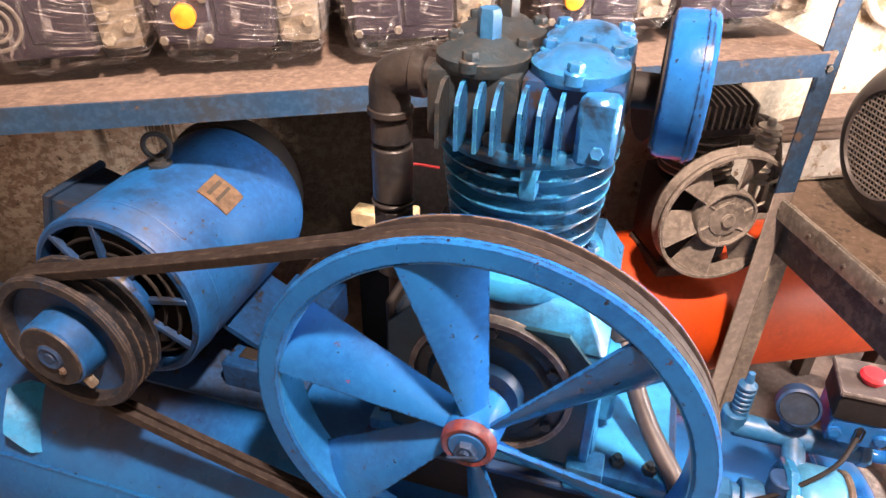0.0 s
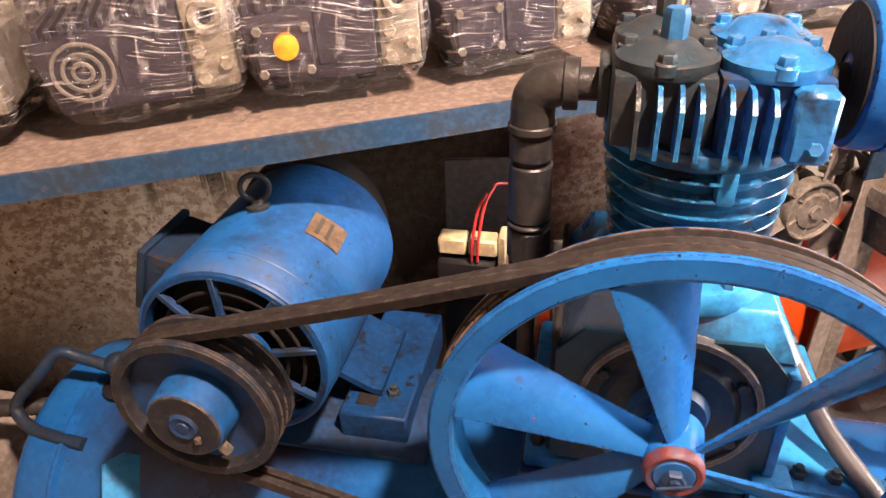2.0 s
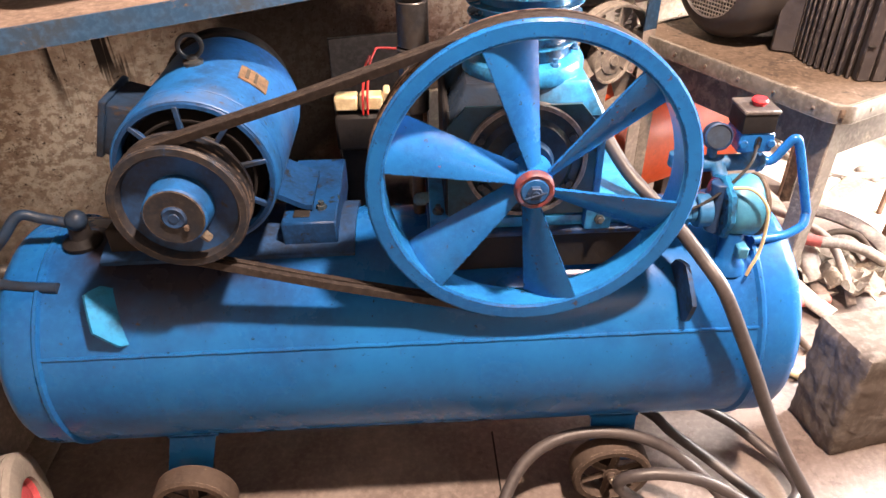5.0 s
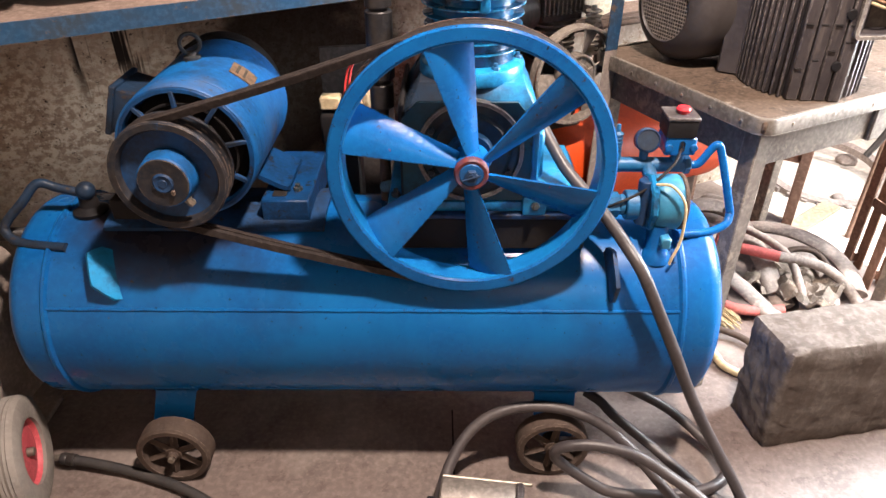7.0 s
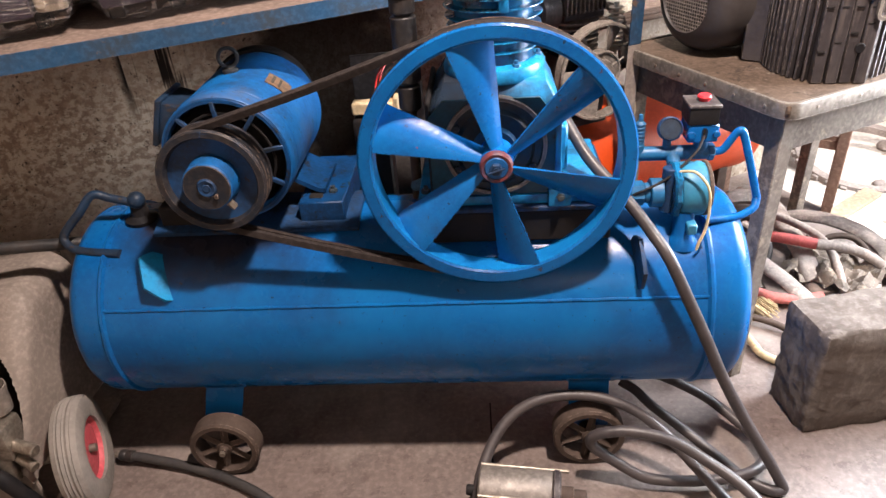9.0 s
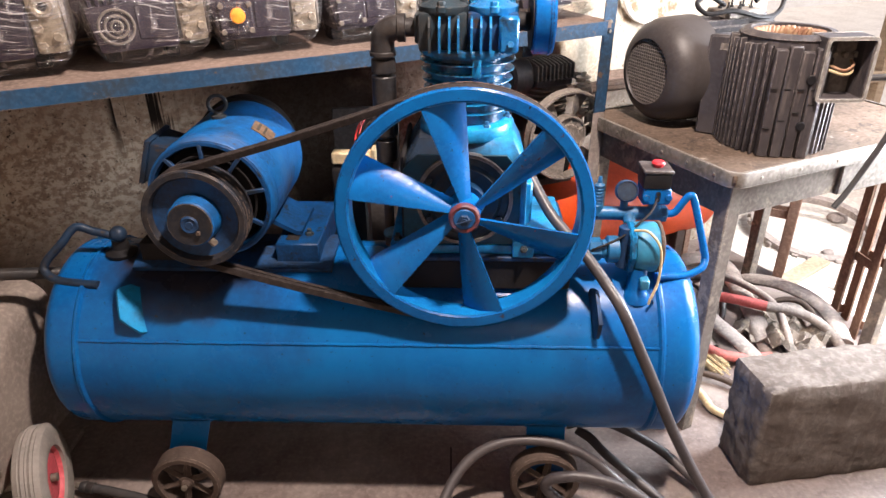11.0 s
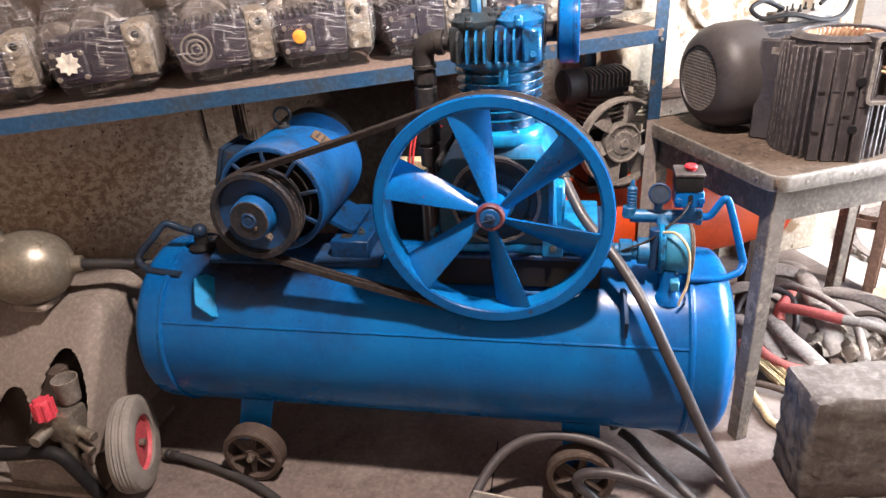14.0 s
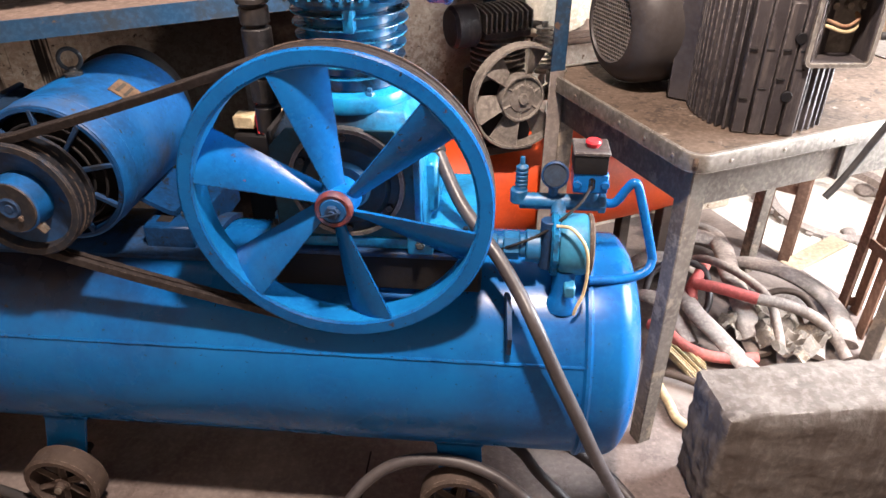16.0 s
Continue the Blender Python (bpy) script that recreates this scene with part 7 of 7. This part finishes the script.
# ---- pressure washer at the tank's end ----
def washer():
    t = thing("pressure_washer", pose(-1.25, -0.15, 0), "dirty beige pressure washer cart with a tarnished round tank", "pressure washer")
    # bent hood: sloping front, rounded shoulder and end face, two arches cut out
    def hood(s, q):
        y = 0.24 - 0.40 * q
        top = 0.500 - 0.31 * max(0.0, (q - 0.42) / 0.58) ** 1.25
        if s < 0.6:
            return (-1.72 + 0.60 * s / 0.6, y, top - 0.004)
        k = (s - 0.6) / 0.4
        a_ = min(1.0, k / 0.35) * math.pi / 2
        drop = max(0.0, (k - 0.35) / 0.65)
        low = 0.14
        return (-1.12 + 0.062 * math.sin(a_) + 0.02 * drop * (1 - q), y + 0.02 * drop, top - 0.004 - 0.062 * (1 - math.cos(a_)) - max(0, top - 0.062 - low) * drop)
    bm = sheet(hood, 120, 84, 0.004)
    gone = []
    for f in bm.faces:
        p = f.calc_center_median()
        if p.y < 0.05 and p.x < -1.066 and (((p.x + 1.136) / 0.073) ** 2 + ((p.z - 0.215) / 0.185) ** 2 < 1 or ((p.x + 1.275) / 0.055) ** 2 + ((p.z - 0.225) / 0.085) ** 2 < 1):
            gone.append(f)
    bmesh.ops.delete(bm, geom=gone, context="FACES")
    for q in bm.verts:
        if q.is_boundary and q.co.y < 0.06:
            for ex, ez, rx, rz in ((-1.136, 0.215, 0.073, 0.185), (-1.275, 0.225, 0.055, 0.085)):
                k = math.hypot((q.co.x - ex) / rx, (q.co.z - ez) / rz)
                if 0.8 < k < 1.35:
                    q.co.x, q.co.z = ex + (q.co.x - ex) / k, ez + (q.co.z - ez) / k
    part("hood", bm, "deck", t, "dirty beige bent sheet-metal hood with arched cut-outs")
    for k in range(8):
        q0 = (0.24 - (-0.030 + 0.020 * k)) / 0.40

        def slot(s, w):
            # a thin line down the end face
            top = 0.500 - 0.31 * max(0.0, (q0 - 0.42) / 0.58) ** 1.25
            drop = 0.10 + 0.62 * s
            return (-1.0575 + 0.02 * drop * (1 - q0), 0.24 - 0.40 * q0 + 0.02 * drop + 0.0022 * (w - 0.5), top - 0.066 - max(0, top - 0.202) * drop)
        bm = sheet(slot, 4, 1, 0.0015)
        part("louvre", bm, "black", t, "thin dark slot in the hood's end")
    c = Vector((-1.238, 0.050, 0.600))
    bm = bmesh.new()
    bmesh.ops.create_uvsphere(bm, u_segments=48, v_segments=28, radius=0.101)
    for q in bm.verts:
        q.co.x *= 1.10
    bm.transform(Matrix.Translation(c) @ pose(0, 0, 0, 0, 0, 25))
    ball = part("round_tank", bm, "sphere", t, "tarnished brassy round pressure tank")
    ax = Vector((0.92, 0.30, -0.04)).normalized()
    p = c + ax * 0.107
    part("port", lathe([(0.010, -0.010), (0.028, -0.006), (0.029, 0.002), (0.022, 0.006), (0.0205, 0.028), (0.010, 0.028)], p, p + ax, 24, True), "sphere", ball)
    part("outlet_pipe", cyl(p + ax * 0.006, p + ax * 0.24 + Vector((0, 0.03, -0.035)), 0.0145, 14), "pipe", ball, "dark steel outlet pipe")
    top = c + Vector((-0.050, -0.02, 0.085))
    part("filler", lathe([(0, -0.01), (0.026, -0.01), (0.026, 0.006), (0.021, 0.010), (0.021, 0.024), (0, 0.024)], top, top + Vector((-0.1, 0, 1)), 20), "steel", ball, "steel filler neck")
    part("tank_foot", box((-1.285, 0.0, 0.488), (-1.19, 0.10, 0.51), 0.006), "deck", ball)
    # wheel
    w0 = Vector((-0.984, -0.068, 0.131))
    wa = Vector((0.945, 0.33, 0.02)).normalized()
    bm = lathe([(r * 1.172, h * 1.15) for r, h in ((0.064, -0.026), (0.092, -0.030), (0.106, -0.024), (0.1105, -0.014), (0.1075, -0.012), (0.111, -0.008), (0.1085, -0.002), (0.1115, 0.0), (0.1085, 0.003), (0.111, 0.008), (0.1075, 0.012), (0.1105, 0.014), (0.106, 0.024), (0.092, 0.030), (0.064, 0.026))], w0, w0 + wa, 56, True)
    tyre = part("wheel", bm, "tyre", t, "grey rubber-tyred wheel")
    part("rim", lathe([(0.012, 0.016), (0.040, 0.021), (0.070, 0.012), (0.078, 0.028), (0.078, -0.02), (0.012, -0.014)], w0, w0 + wa, 36, True), "pinkrim", tyre, "faded red wheel rim")
    part("axle", cyl(w0 - wa * 0.30, w0 + wa * 0.030, 0.010, 12), "steel", tyre)
    # carburettor group
    g = Vector((-1.115, -0.085, 0))
    k0 = g + Vector((-0.01, -0.08, 0.285))
    kd = Vector((0.005, 0.02, 0.715))
    knob = part("knob", lathe([(0, 0), (0.020, 0), (0.0235, 0.004), (0.0215, 0.05), (0.016, 0.056), (0, 0.058)], k0, k0 + kd, 24), "knobred", t, "faded red fluted regulator knob")
    for k in range(8):
        a_ = radians(45 * k)
        rib = lathe([(0, 0.003), (0.0055, 0.004), (0.0045, 0.052), (0, 0.053)], k0 + Vector((0.0225 * math.cos(a_), 0.0225 * math.sin(a_), 0)), k0 + kd + Vector((0.0225 * math.cos(a_), 0.0225 * math.sin(a_), 0)), 8)
        part("rib", rib, "knobred", knob)
    part("filter_cup", lathe([(0.016, 0), (0.026, 0.0), (0.029, 0.04), (0.032, 0.065), (0.030, 0.066), (0.016, 0.03)], g + Vector((0.02, -0.02, 0.30)), g + Vector((0.02, -0.02, 1)), 28, True), "greycast", t, "grey metal cup")
    bm = box(g + Vector((-0.03, -0.08, 0.20)), g + Vector((0.05, -0.01, 0.29)), 0.012, None, 2)
    add_cyl(bm, g + Vector((-0.02, -0.13, 0.245)), g + Vector((-0.02, -0.07, 0.245)), 0.016, 16)
    add_cyl(bm, g + Vector((0.02, -0.05, 0.235)), g + Vector((0.10, -0.07, 0.225)), 0.014, 16)
    add_cyl(bm, g + Vector((0.02, -0.05, 0.205)), g + Vector((0.09, -0.08, 0.185)), 0.012, 16)
    add_cyl(bm, g + Vector((0.01, -0.06, 0.13)), g + Vector((0.01, -0.06, 0.22)), 0.020, 16)
    part("regulator", bm, "steel", t, "greasy metal regulator block with ports")
    part("handle_bar", tube([(-1.55, -0.20, 0.165), (-1.32, -0.19, 0.165), (-1.17, -0.185, 0.185), (-1.115, -0.180, 0.175), (-1.085, -0.175, 0.125), (-1.060, -0.165, 0.05), (-1.052, -0.16, 0.022)], 0.0175, 14, 7), "black", t, "bent black tubular handle")
    part("base_plate", box((-1.68, -0.17, 0.014), (-1.055, 0.22, 0.03), 0.004), "deck", t)
    part("inner_plate", box((-1.34, -0.145, 0.03), (-1.062, -0.135, 0.15), 0.003), "deck", t)
    part("motor_block", box((-1.60, -0.06, 0.03), (-1.16, 0.18, 0.34), 0.03, None, 2), "castiron", t, "dirty motor block under the hood")


washer()


# ---- a loose gear motor on the floor in front ----
def floor_motor():
    a = Vector((-0.055, -0.135, 0.062))
    ax = Vector((1, -0.12, 0)).normalized()
    t = thing("small_motor", Matrix.Translation((a.x, a.y, 0)), "small grey cylindrical motor lying on the floor", "electric motor")
    b = a + ax
    body = part("body", lathe([(0, 0), (0.054, 0), (0.058, 0.004), (0.058, 0.155), (0.054, 0.16), (0, 0.16)], a, b, 40), "pumpsilver", t, "dull grey motor body with a rusty sheen")
    part("end_flange", lathe([(0, 0.16), (0.056, 0.16), (0.060, 0.164), (0.060, 0.174), (0.056, 0.178), (0, 0.178)], a, b, 36), "motorblack", body)
    part("nose", lathe([(0, 0.178), (0.026, 0.178), (0.026, 0.205), (0.021, 0.207), (0.021, 0.232), (0.014, 0.234), (0, 0.234)], a, b, 24), "castiron", t, "ribbed rusty shaft nose")
    for k in range(4):
        u_ = radians(90 * k + 40)
        s = ax.cross(Vector((0, 0, 1)))
        d = s * math.cos(u_) + Vector((0, 0, 1)) * math.sin(u_)
        part("tie_rod", cyl(a + ax * 0.0 + d * 0.057, a + ax * 0.195 + d * 0.057, 0.0045, 8), "steel", body)
    part("shaft", cyl(a - ax * 0.03, a, 0.012, 12), "black", t)
    part("cradle", box((a.x + 0.03, a.y - 0.05, 0.0), (a.x + 0.09, a.y + 0.03, 0.012), 0.002), "black", t)


floor_motor()
